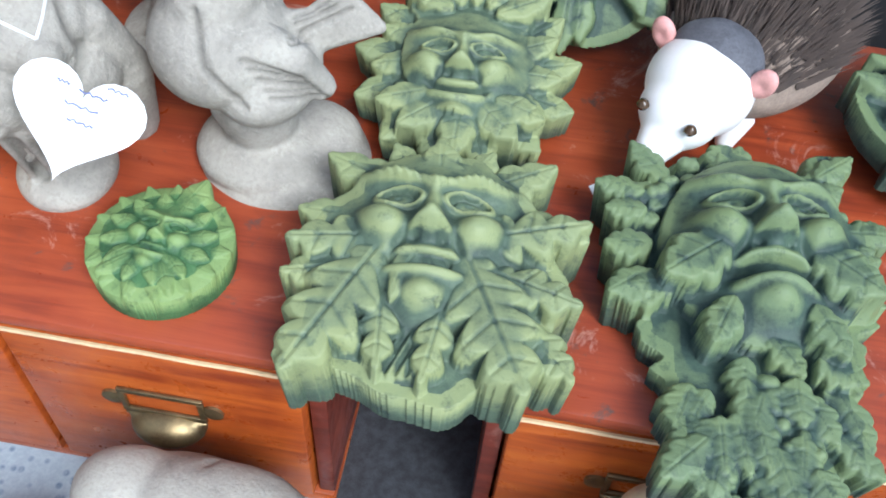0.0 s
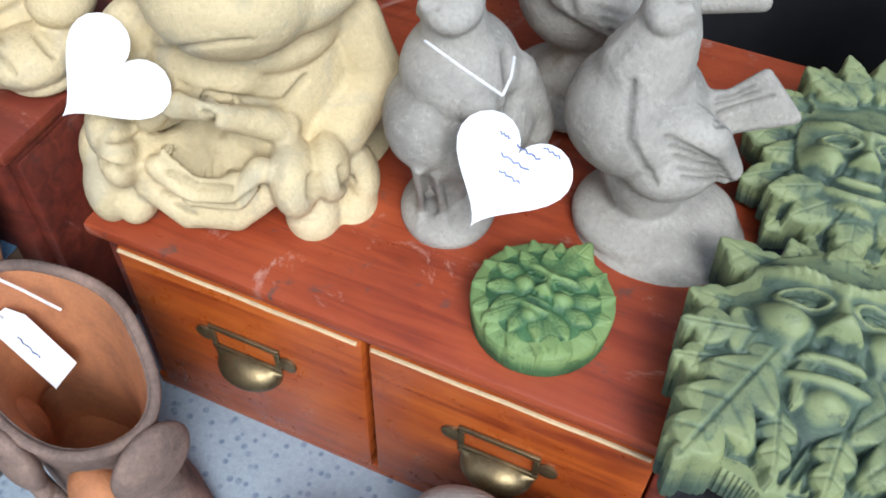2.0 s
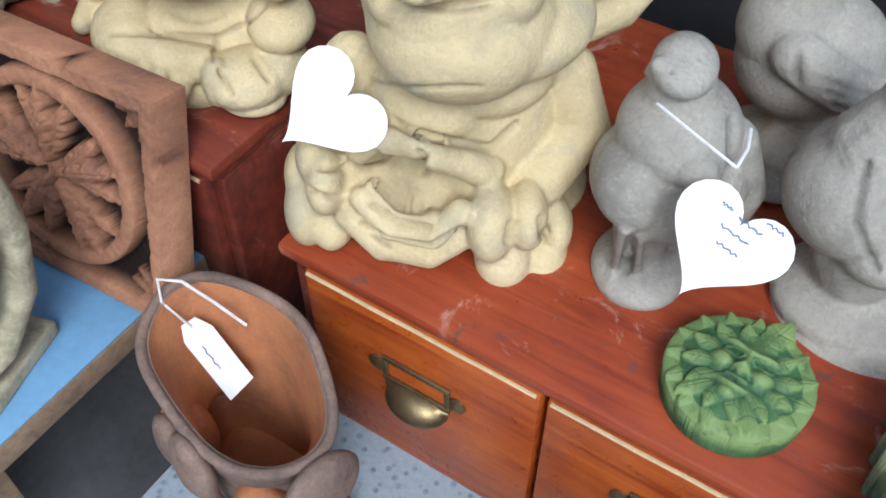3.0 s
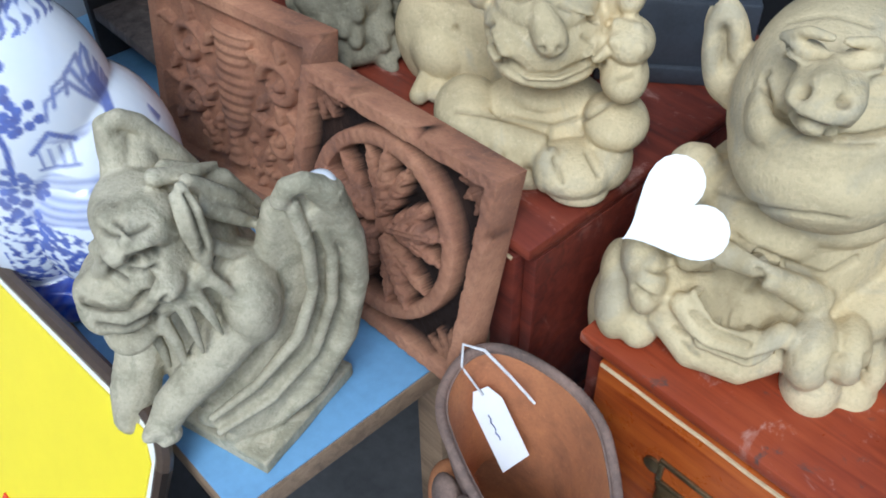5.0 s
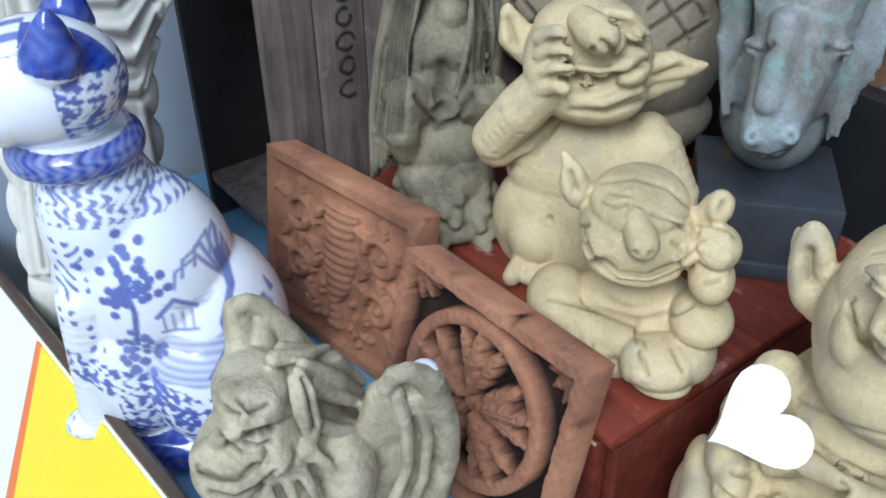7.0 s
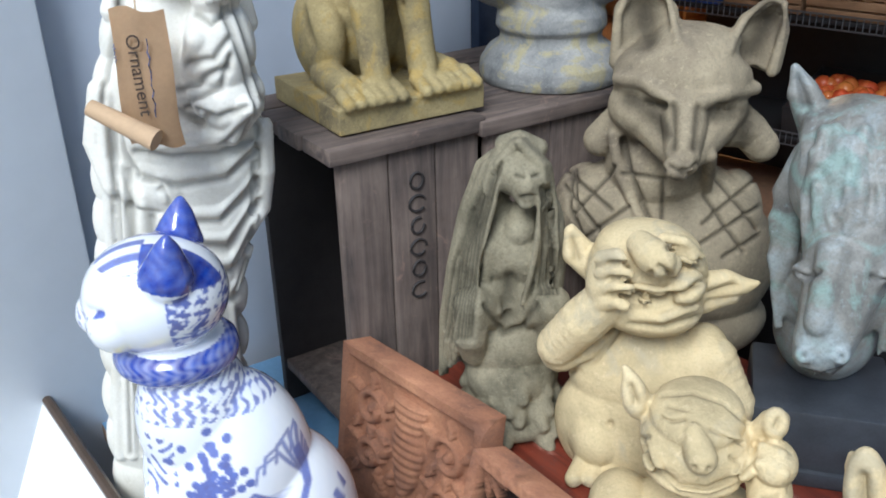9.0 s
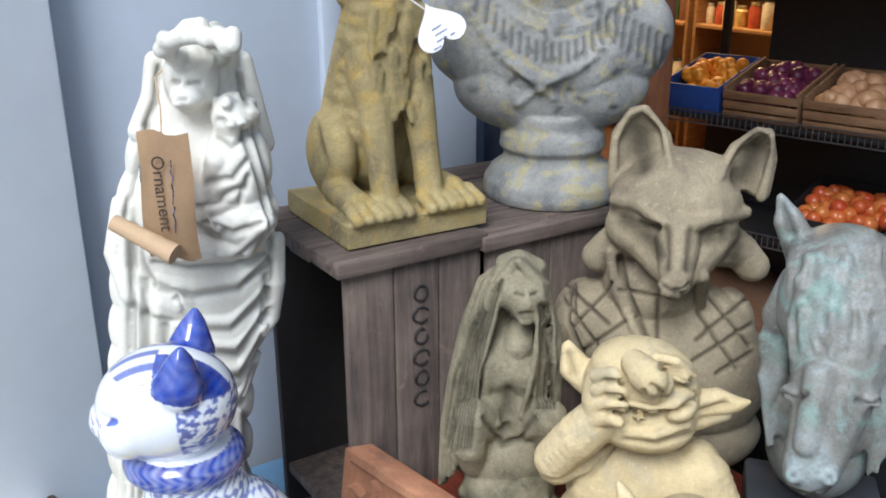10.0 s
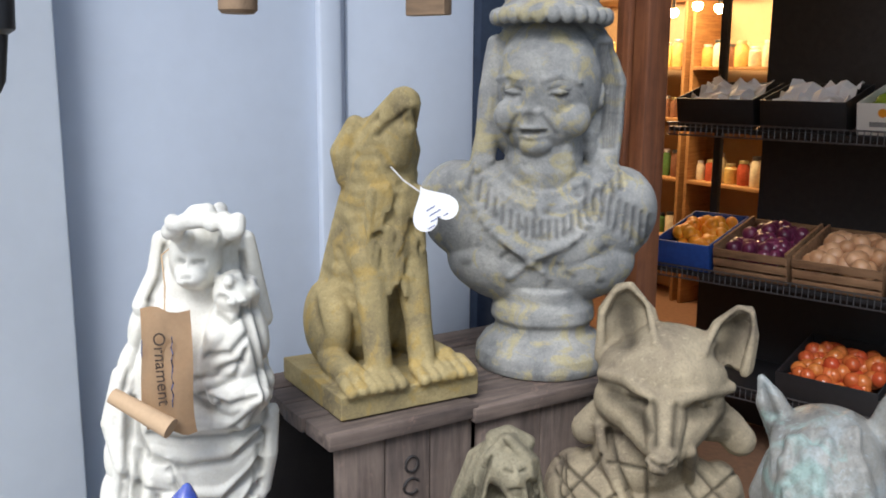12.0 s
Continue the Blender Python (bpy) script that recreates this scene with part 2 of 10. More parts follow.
class Clay:
    """Lumps pressed into one body, smoothed, then carved by strokes."""

    def __init__(self):
        self.verts, self.faces, self.count, self.strokes, self.marks, self.paint = [], [], 0, [], [], []
        self.view = (0, 1, 0)

    def add(self, v, f):
        self.verts.append(v)
        self.faces.append(f + self.count)
        self.count += len(v)
        return self

    def ell(self, x, y, z, a, b=None, c=None, rx=0, ry=0, rz=0):
        m = np.array(pose(x, y, z, rx, ry, rz) @ Matrix.Diagonal((a, b or a, c or b or a, 1)))
        return self.add(BIG_V @ m[:3, :3].T + m[:3, 3], BIG_F)

    def pair(self, x, y, z, a, b=None, c=None, rx=0, ry=0, rz=0):
        self.ell(x, y, z, a, b, c, rx, ry, rz)
        return self.ell(-x, y, z, a, b, c, rx, -ry, -rz)

    def limb(self, *stops):
        """A chain of (x, y, z, radius) stops joined by cones."""
        for p, q in zip(stops, stops[1:]):
            p, q = np.array(p, float), np.array(q, float)
            n = max(1, int(np.linalg.norm((q - p)[:3]) / (0.45 * max(min(p[3], q[3]), 0.003))) + 1)
            for i in range(n + 1):
                w = p + (q - p) * i / n
                self.add(BALL_V * w[3] + w[:3], BALL_F)
        return self

    def solid(self, bm):
        bmesh.ops.triangulate(bm, faces=bm.faces)
        bm.verts.index_update()
        self.add(np.array([v.co[:] for v in bm.verts]), np.array([[v.index for v in f.verts] for f in bm.faces]))
        bm.free()
        return self

    def brick(self, x0, x1, y0, y1, z0, z1, m=None):
        return self.solid(block(bmesh.new(), x0, x1, y0, y1, z0, z1, 0.0, m))

    def cone(self, profile, m=None, sides=40):
        return self.solid(lathe(bmesh.new(), profile, sides, m))

    def groove(self, radius, depth, *points):
        """A carved line (depth above 0) or a raised one (below 0)."""
        self.strokes.append((radius, depth, np.array(points, float)))
        return self

    def mirror(self, radius, depth, *points):
        self.groove(radius, depth, *points)
        return self.groove(radius, depth, *[(-x, y, z) for x, y, z in points])

    def front(self, radius, depth, limit, *points):
        """A line of (x, z) spots carved into whatever faces the front, no farther back than limit."""
        self.strokes.append((radius, depth, np.array([(x, limit, z) for x, z in points], float), limit))
        return self

    def mark(self, radius, depth, *points):
        """A line carved along self.view into what faces it, near the depth of the points."""
        self.marks.append((radius, depth, np.array(points, float)))
        return self

    def locks(self, count, thick, thin, seed, first, last, wave=0.0):
        """Strands spread between two guide lines of (x, y, z), tapering to their ends."""
        r = random.Random(seed)
        a, b = np.array(first, float), np.array(last, float)
        for i in range(count):
            f = i / max(1, count - 1)
            line = a + (b - a) * f
            line[1:] += [[r.uniform(-wave, wave) for _ in range(3)] for _ in line[1:]]
            size = np.linspace(thick, thin, len(line))
            self.limb(*[(*p, q) for p, q in zip(line, size)])
        return self

    def fronts(self, radius, depth, limit, *points):
        self.front(radius, depth, limit, *points)
        return self.front(radius, depth, limit, *[(-x, z) for x, z in points])

    def done(self, name, material, voxel=0.004, smooth=6, rough=0.0, label="", category="", group="", at=None, parent=None, wash_shade=0.0, extra=None):
        raw = bpy.data.meshes.new("lumps")
        raw.from_pydata(np.concatenate(self.verts).tolist(), [], np.concatenate(self.faces).tolist())
        tmp = new("lumps", raw)
        r = tmp.modifiers.new("r", "REMESH")
        r.mode, r.voxel_size = "VOXEL", voxel
        s = tmp.modifiers.new("s", "SMOOTH")
        s.factor, s.iterations = 0.5, smooth
        me = bpy.data.meshes.new_from_object(tmp.evaluated_get(bpy.context.evaluated_depsgraph_get()))
        bpy.data.objects.remove(tmp)
        n = len(me.vertices)
        co, no = np.empty(n * 3), np.empty(n * 3)
        me.vertices.foreach_get("co", co)
        me.vertex_normals.foreach_get("vector", no)
        co, no = co.reshape(-1, 3), no.reshape(-1, 3)
        stain, move = np.zeros(n), np.zeros(n)
        for radius, depth, pts, *flat in self.strokes:
            lo, hi = pts.min(0) - 3 * radius, pts.max(0) + 3 * radius
            fine = (co > lo) & (co < hi)
            if flat:
                fine[:, 1] = (co[:, 1] < flat[0]) & (no[:, 1] < 0.05)
            some = np.nonzero(fine.all(1))[0]
            if not len(some):
                continue
            c = co[some].copy()
            if flat:
                c[:, 1] = flat[0]
            best = np.full(len(some), 9.0)
            for p, q in zip(pts, pts[1:]) if len(pts) > 1 else ((pts[0], pts[0]),):
                d = q - p
                f = np.clip(((c - p) @ d) / max(d @ d, 1e-12), 0, 1)
                best = np.minimum(best, np.linalg.norm(c - p - f[:, None] * d, axis=1))
            g = np.exp(-((best / radius) ** 2))
            move[some] -= depth * g
            # Cut strokes darken as well: crease shade put into colour.
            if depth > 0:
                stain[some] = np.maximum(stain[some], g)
        way = np.array(self.view, float) / np.linalg.norm(self.view)
        toward, far = no @ way < 0.25, co @ way
        for radius, depth, pts in self.marks:
            deep = pts @ way
            some = np.nonzero(toward & (far > deep.min() - 0.03) & (far < deep.max() + 0.03))[0]
            c = co[some] - np.outer(far[some], way)
            pts = pts - np.outer(deep, way)
            best = np.full(len(some), 9.0)
            for p, q in zip(pts, pts[1:]) if len(pts) > 1 else ((pts[0], pts[0]),):
                d = q - p
                f = np.clip(((c - p) @ d) / max(d @ d, 1e-12), 0, 1)
                best = np.minimum(best, np.linalg.norm(c - p - f[:, None] * d, axis=1))
            g = np.exp(-((best / radius) ** 2))
            move[some] -= depth * g
            # Marked lines also carry crease shade in their colour.
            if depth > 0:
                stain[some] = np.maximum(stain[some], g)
        if rough:
            for k, (s, w) in enumerate(((18.0, 1.0), (45.0, 0.45))):
                move += rough * w * np.sin(co[:, 0] * s * 2.1 + 1.3 * k + 2 * np.sin(co[:, 2] * s)) * np.sin(co[:, 1] * s * 1.7 + 2 * np.sin(co[:, 0] * s * 0.8)) * np.sin(co[:, 2] * s * 1.3 + k)
        if extra:
            move += extra(co, no)
        co = co + no * move[:, None]
        me.vertices.foreach_set("co", co.ravel())
        a = me.attributes.new("wash_shade", "FLOAT", "POINT")
        a.data.foreach_set("value", np.clip(stain * wash_shade, 0, 1))
        for k, fn in self.paint:
            b = me.attributes.new(k, "FLOAT", "POINT")
            b.data.foreach_set("value", np.clip(fn(co, no), 0, 1))
        for p in me.polygons:
            p.use_smooth = True
        me.update()
        me.materials.clear()
        ob = link_mesh(name, me, material, parent, label)
        if not parent:
            tagged(ob, label, category, group)
        if at is not None:
            ob.matrix_world = at
        return ob


# ---- raised pictures in plaster and clay ----
def leaf_shape(X, Y, x, y, angle, length, width, lobes=3, deep=0.3, rise=0.006, bend=0.0):
    """How high a lobed leaf with veins stands over each spot; below 0 outside it. It points along angle from its stalk."""
    a = radians(angle)
    u = ((X - x) * math.cos(a) + (Y - y) * math.sin(a)) / length
    v = (-(X - x) * math.sin(a) + (Y - y) * math.cos(a)) / length
    v = v - bend * u * u
    w = width / length
    uu = np.clip(u - 0.45 * np.abs(v), 0, 1)
    half = w * np.sin(np.pi * np.clip(u, 0, 1) ** 0.85) ** 0.7 * (1 - deep + deep * np.abs(np.cos(np.pi * lobes * uu)) ** 0.8)
    s = 1 - np.abs(v) / np.maximum(half, 1e-4)
    body = np.clip(s * 4, 0, 1) ** 0.6
    veins = 0.18 * np.exp(-((v / 0.014) ** 2)) + 0.10 * np.exp(-((np.abs((uu * lobes * 1.0 + 0.5) % 1 - 0.5) / 0.06) ** 2))
    h = rise * (body * (1.0 + 0.35 * np.clip(s, 0, 1)) - veins)
    return np.where((u > 0) & (u < 1) & (s > 0), h, -1.0)


def lay(H, L, base):
    """Lays a leaf over what is there, on a base height."""
    return np.where(L > 0, np.maximum(H, base + L), H)


def bump(X, Y, x, y, a, b, h, angle=0.0, power=1.0):
    t = radians(angle)
    u = ((X - x) * math.cos(t) + (Y - y) * math.sin(t)) / a
    v = (-(X - x) * math.sin(t) + (Y - y) * math.cos(t)) / b
    return h * np.exp(-((u * u + v * v) ** power))


def plaque(name, material, w, h, step, shape, label="", category="", group="", at=None, parent=None, tint=None):
    """A cast plaque: shape(X, Y) gives its height over its flat back; 0 or less is no plaque."""
    nx, ny = int(w / step) + 1, int(h / step) + 1
    X, Y = np.meshgrid(np.linspace(-w / 2, w / 2, nx), np.linspace(-h / 2, h / 2, ny))
    H = shape(X, Y)
    inside = H > 0
    cells = inside[:-1, :-1] & inside[1:, :-1] & inside[:-1, 1:] & inside[1:, 1:]
    n = nx * ny
    top = np.stack([X, Y, np.maximum(H, 0)], -1).reshape(-1, 3)
    low = np.stack([X * 0.97, Y * 0.97, 0 * X], -1).reshape(-1, 3)
    idx = np.arange(n).reshape(ny, nx)
    j, i = np.nonzero(cells)
    quads = [np.stack([idx[j, i], idx[j, i + 1], idx[j + 1, i + 1], idx[j + 1, i]], 1)]
    pad = np.pad(cells, 1)
    for dj, di, a, b in ((-1, 0, (0, 0), (0, 1)), (1, 0, (1, 1), (1, 0)), (0, -1, (1, 0), (0, 0)), (0, 1, (0, 1), (1, 1))):
        e = cells & ~pad[1 + dj : 1 + dj + cells.shape[0], 1 + di : 1 + di + cells.shape[1]]
        j, i = np.nonzero(e)
        p, q = idx[j + a[0], i + a[1]], idx[j + b[0], i + b[1]]
        quads.append(np.stack([q, p, p + n, q + n], 1))
    quads = np.concatenate(quads)
    used, inv = np.unique(quads, return_inverse=True)
    both = np.concatenate([top, low])[used]
    me = bpy.data.meshes.new(name)
    me.from_pydata(both.tolist(), [], inv.reshape(-1, 4).tolist())
    hi = np.concatenate([H.ravel(), 0 * H.ravel()])[used]
    # brushed paint sits on what stands above its surroundings
    k = max(2, int(0.010 / step))
    soft = H.copy()
    for ax in (0, 1):
        c = np.cumsum(np.pad(soft, [(k + 1, k) if q == ax else (0, 0) for q in (0, 1)], mode="edge"), axis=ax)
        soft = (np.take(c, range(2 * k + 1, c.shape[ax]), ax) - np.take(c, range(0, c.shape[ax] - 2 * k - 1), ax)) / (2 * k + 1)
    proud = np.clip(0.5 + (H - soft) / 0.006, 0, 1)
    a = me.attributes.new("high", "FLOAT", "POINT")
    a.data.foreach_set("value", np.concatenate([proud.ravel(), 0 * proud.ravel()])[used])
    b = me.attributes.new("wash_shade", "FLOAT", "POINT")
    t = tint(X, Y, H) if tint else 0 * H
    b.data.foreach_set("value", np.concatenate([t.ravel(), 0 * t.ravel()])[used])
    for p in me.polygons:
        p.use_smooth = True
    me.update()
    ob = link_mesh(name, me, material, parent, label)
    if not parent:
        tagged(ob, label, category, group)
    if at is not None:
        ob.matrix_world = at
    return ob


# ---- setting ----
def structure(name, bm, material, label, smooth=True):
    return tagged(part(name, bm, material, None, label, smooth), label, name.split("_")[0], "", "structure")


PAVING = plain("grey_paving", (0.16, 0.16, 0.165), 0.8, 0.0, 0.3, 6, 0.4)
g = bmesh.new()
block(g, -60, 60, -60, 60, -0.2, 0.0)
structure("ground", g, PAVING, "grey stone paving in front of the shop")

WX = -1.80
structure("wall_left", boxed(WX - 0.10, WX + 0.06, -3.0, 0.058, 0, 3.4, 0.006), PILLAR, "pale grey painted pilaster beside the shop door")
structure("wall_panel", boxed(WX - 0.10, WX, 0.0585, 0.56, 0, 3.4, 0.002), WALLP, "pale blue-grey painted shopfront panel")
w = boxed(WX - 0.002, WX + 0.022, 0.50, 0.545, 0, 3.4, 0.008)
structure("trim_bead", w, WALLP, "upright rounded painted bead on the panel")
structure("wall_reveal", boxed(WX - 0.10, WX + 0.006, 0.563, 0.84, 0, 3.4, 0.003), WALLP, "pale painted panel beside the window frame")
structure("trim_post", boxed(WX - 0.12, WX + 0.03, 0.84, 0.93, 0, 3.4, 0.004), NAVY, "dark navy glossy window post")


# ---- chests of card drawers ----
def brass_holder(parent, x, y, z):
    """A brass label frame over a cup pull, on a drawer front that faces -y."""
    f = bmesh.new()
    w, h = 0.078, 0.038
    for a, b, c, d in ((-w / 2, w / 2, h / 2 - 0.006, h / 2), (-w / 2, w / 2, -h / 2, -h / 2 + 0.006), (-w / 2, -w / 2 + 0.006, -h / 2 + 0.006, h / 2 - 0.006), (w / 2 - 0.006, w / 2, -h / 2 + 0.006, h / 2 - 0.006)):
        block(f, x + a, x + b, y - 0.004, y, z + c, z + d, 0.0012)
    for s in (-1, 1):
        lathe(f, ((0.010, 0.0), (0.010, 0.003), (0.004, 0.0045), (0.0, 0.005)), 12, Matrix.Translation((x + s * (w / 2 + 0.007), y, z)) @ pose(0, 0, 0, 90))
    holder = part("label_frame", f, BRASS, parent, "aged brass label frame")
    c = Clay()
    c.ell(x, y, z - 0.034, 0.036, 0.026, 0.020)
    c.ell(x, y - 0.002, z - 0.024, 0.040, 0.006, 0.006)
    c.done("cup_pull", BRASS, 0.0022, 3, parent=parent, label="worn brass cup pull")
    return holder


def card_chest(label, x0, x1, y0, y1, z0, z1, drawers, pulls, top=TOPW, front=MAHOG):
    """A low chest of card drawers with a bevelled, overhanging top."""
    ch = thing("drawer_chest", label, "drawer chest", "drawer chests", pose((x0 + x1) / 2, y0, z0))
    ax = (x0 + x1) / 2
    w, d, h = (x1 - x0) / 2, y1 - y0, z1 - z0
    part("top_board", boxed(-w - 0.004, w + 0.004, -0.012, d, h - 0.016, h, 0.004), top, ch, "scuffed and chipped red mahogany top")
    t = bmesh.new()
    block(t, -w, w, 0.0, d, h - 0.026, h - 0.0162, 0.002)
    part("moulding", t, front, ch)
    for s in (-1, 1):
        part("side_panel", boxed(s * w - (0.016 if s > 0 else 0), s * w + (0.016 if s < 0 else 0), 0.004, d, 0.02, h - 0.0262, 0.002), DARKW, ch)
    part("back_panel", boxed(-w + 0.016, w - 0.016, d - 0.012, d - 0.001, 0.02, h - 0.0262, 0.001), DARKW, ch)
    part("plinth", boxed(-w, w, 0.0, d, 0.0, 0.0198, 0.003), front, ch)
    inner = 2 * (w - 0.016)
    dw = inner / drawers
    for i in range(drawers):
        a, b = -w + 0.016 + i * dw + 0.003, -w + 0.016 + (i + 1) * dw - 0.003
        dr = part("drawer", boxed(a, b, -0.006, 0.30, 0.024, h - 0.030, 0.004), front, ch)
        # A thin pale line along the drawer front's upper edge.
        e = bmesh.new()
        tube(e, [(a + 0.004 + (b - a - 0.008) * k / 6, -0.0062, h - 0.0322 + 0.0006 * math.sin(9 * k)) for k in range(7)], 0.0022, 6)
        part("edge_line", e, PALE_LINE, dr, "pale line along the upper drawer edge")
        if pulls:
            brass_holder(dr, (a + b) / 2, -0.0062, h * 0.60)
    return ch


CLOTH, _n, _l, _b = shader("patterned_grey_blue_cloth", 0.9)
_co = _n.new("ShaderNodeTexCoord").outputs["Object"]
_v = _n.new("ShaderNodeTexVoronoi")
_v.inputs["Scale"].default_value = 75
_l.new(_co, _v.inputs["Vector"])
_f = noise_node(_n, _l, _co, 160, 4, 0.7)
_c = ramp(_n, _l, _v.outputs["Distance"], ((0.18, (0.13, 0.18, 0.25)), (0.34, (0.33, 0.38, 0.43))))
_l.new(mixed(_n, _l, ramp(_n, _l, _f, ((0.4, (0, 0, 0)), (0.62, (0.8, 0.8, 0.8)))), _c, (0.27, 0.32, 0.37)), _b.inputs["Base Color"])
relief(_n, _l, _b, _f, 0.4, 0.002)

TZ = 0.825
card_chest("low varnished mahogany chest with two card drawers, brass fittings", -0.683, -0.125, 0.362, 0.86, 0.535, TZ, 2, True)
card_chest("low varnished mahogany chest beside its twin, top badly scuffed", 0.012, 0.57, 0.362, 0.86, 0.535, TZ, 2, True)
card_chest("taller dark mahogany chest with a chipped corner", -1.335, -0.764, 0.366, 0.85, 0.535, 0.875, 2, False, DARKT, DARKW)

# tables
# Speckled surface, near black: the shade between the chests put into its colour.
GAP_TOP = plain("speckled_gap_shade", (0.035, 0.038, 0.045), 0.7, 0.0, 0.6, 90)
def table(name, label, x0, x1, y0, y1, z, thick, top, edge):
    t = thing(name, label, "table", "tables", pose((x0 + x1) / 2, (y0 + y1) / 2, 0))
    w, d = (x1 - x0) / 2, (y1 - y0) / 2
    part("tabletop", boxed(-w, w, -d, d, z - 0.003, z, 0.001), top, t)
    part("board", boxed(-w - 0.001, w + 0.001, -d - 0.001, d, z - thick, z - 0.0032, 0.003), edge, t)
    for sx in (-1, 1):
        for sy in (-1, 1):
            cx, cy = sx * (w - 0.04), sy * (d - 0.04)
            part("leg", boxed(cx - 0.022, cx + 0.022, cy - 0.022, cy + 0.022, 0, z - thick - 0.0002, 0.003), EDGEW, t)
    return t


table("cloth_table", "low table under a patterned grey-blue cloth", -0.77, -0.135, 0.02, 1.0, 0.535, 0.02, CLOTH, EDGEW)
table("dark_table", "low table, speckled top blackened for the shade between chests", -0.134, 1.0, 0.02, 1.0, 0.535, 0.02, GAP_TOP, EDGEW)
table("display_table", "small table with a blue painted top", -1.76, -0.815, 0.022, 0.363, 0.715, 0.035, BLUE, EDGEW)


# ---- green leaf-face plaques on the chests ----
def face_relief(X, Y, cx, cy, s, smile=0.0, open_mouth=0.0):
    """A human-like mask: brow, eyes, nose, cheeks and mouth, s being half its width."""
    B = lambda x, y, a, b, h, ang=0.0, p=1.0: bump(X, Y, cx + x * s, cy + y * s, a * s, b * s, h * s, ang, p)
    h = B(0, 0, 0.95, 1.15, 0.34, 0, 1.6)
    for k in (-1, 1):
        h = h + B(k * 0.40, 0.42, 0.36, 0.10, 0.17, k * 12) - B(k * 0.37, 0.20, 0.25, 0.16, 0.11)
        e = np.hypot((X - cx - k * 0.37 * s) / (0.19 * s), (Y - cy - 0.18 * s) / (0.095 * s))
        h = h + 0.11 * s * np.clip(1 - e, 0, 1) ** 0.5 + 0.09 * s * np.exp(-(((e - 1.25) / 0.20) ** 2)) - 0.04 * s * np.exp(-(((e - 0.95) / 0.12) ** 2)) - 0.04 * s * np.exp(-((e / 0.22) ** 2))
        h = h + B(k * 0.52, -0.14, 0.26, 0.20, 0.20, k * 20, 1.4) - B(k * 0.14, -0.30, 0.06, 0.05, 0.12)
        h = h - B(k * 0.30, -0.36, 0.05, 0.22, 0.07, k * 30)
    h = h + B(0, 0.10, 0.13, 0.34, 0.15) + B(0, -0.17, 0.16, 0.14, 0.24, 0, 1.2) + B(0.15, -0.24, 0.09, 0.08, 0.13) + B(-0.15, -0.24, 0.09, 0.08, 0.13)
    curve = -0.56 + smile * ((X - cx) / s) ** 2
    line = (Y - cy) / s - curve
    wide = np.exp(-((np.abs(X - cx) / (0.42 * s)) ** 4))
    h = h - (0.13 + open_mouth) * s * np.exp(-((line / (0.05 + open_mouth * 0.5)) ** 2)) * wide
    h = h + 0.10 * s * np.exp(-(((line + 0.12 + open_mouth) / 0.08) ** 2)) * wide + 0.06 * s * np.exp(-(((line - 0.10 - open_mouth * 0.4) / 0.06) ** 2)) * wide
    return h + B(0, -0.92, 0.26, 0.18, 0.20)


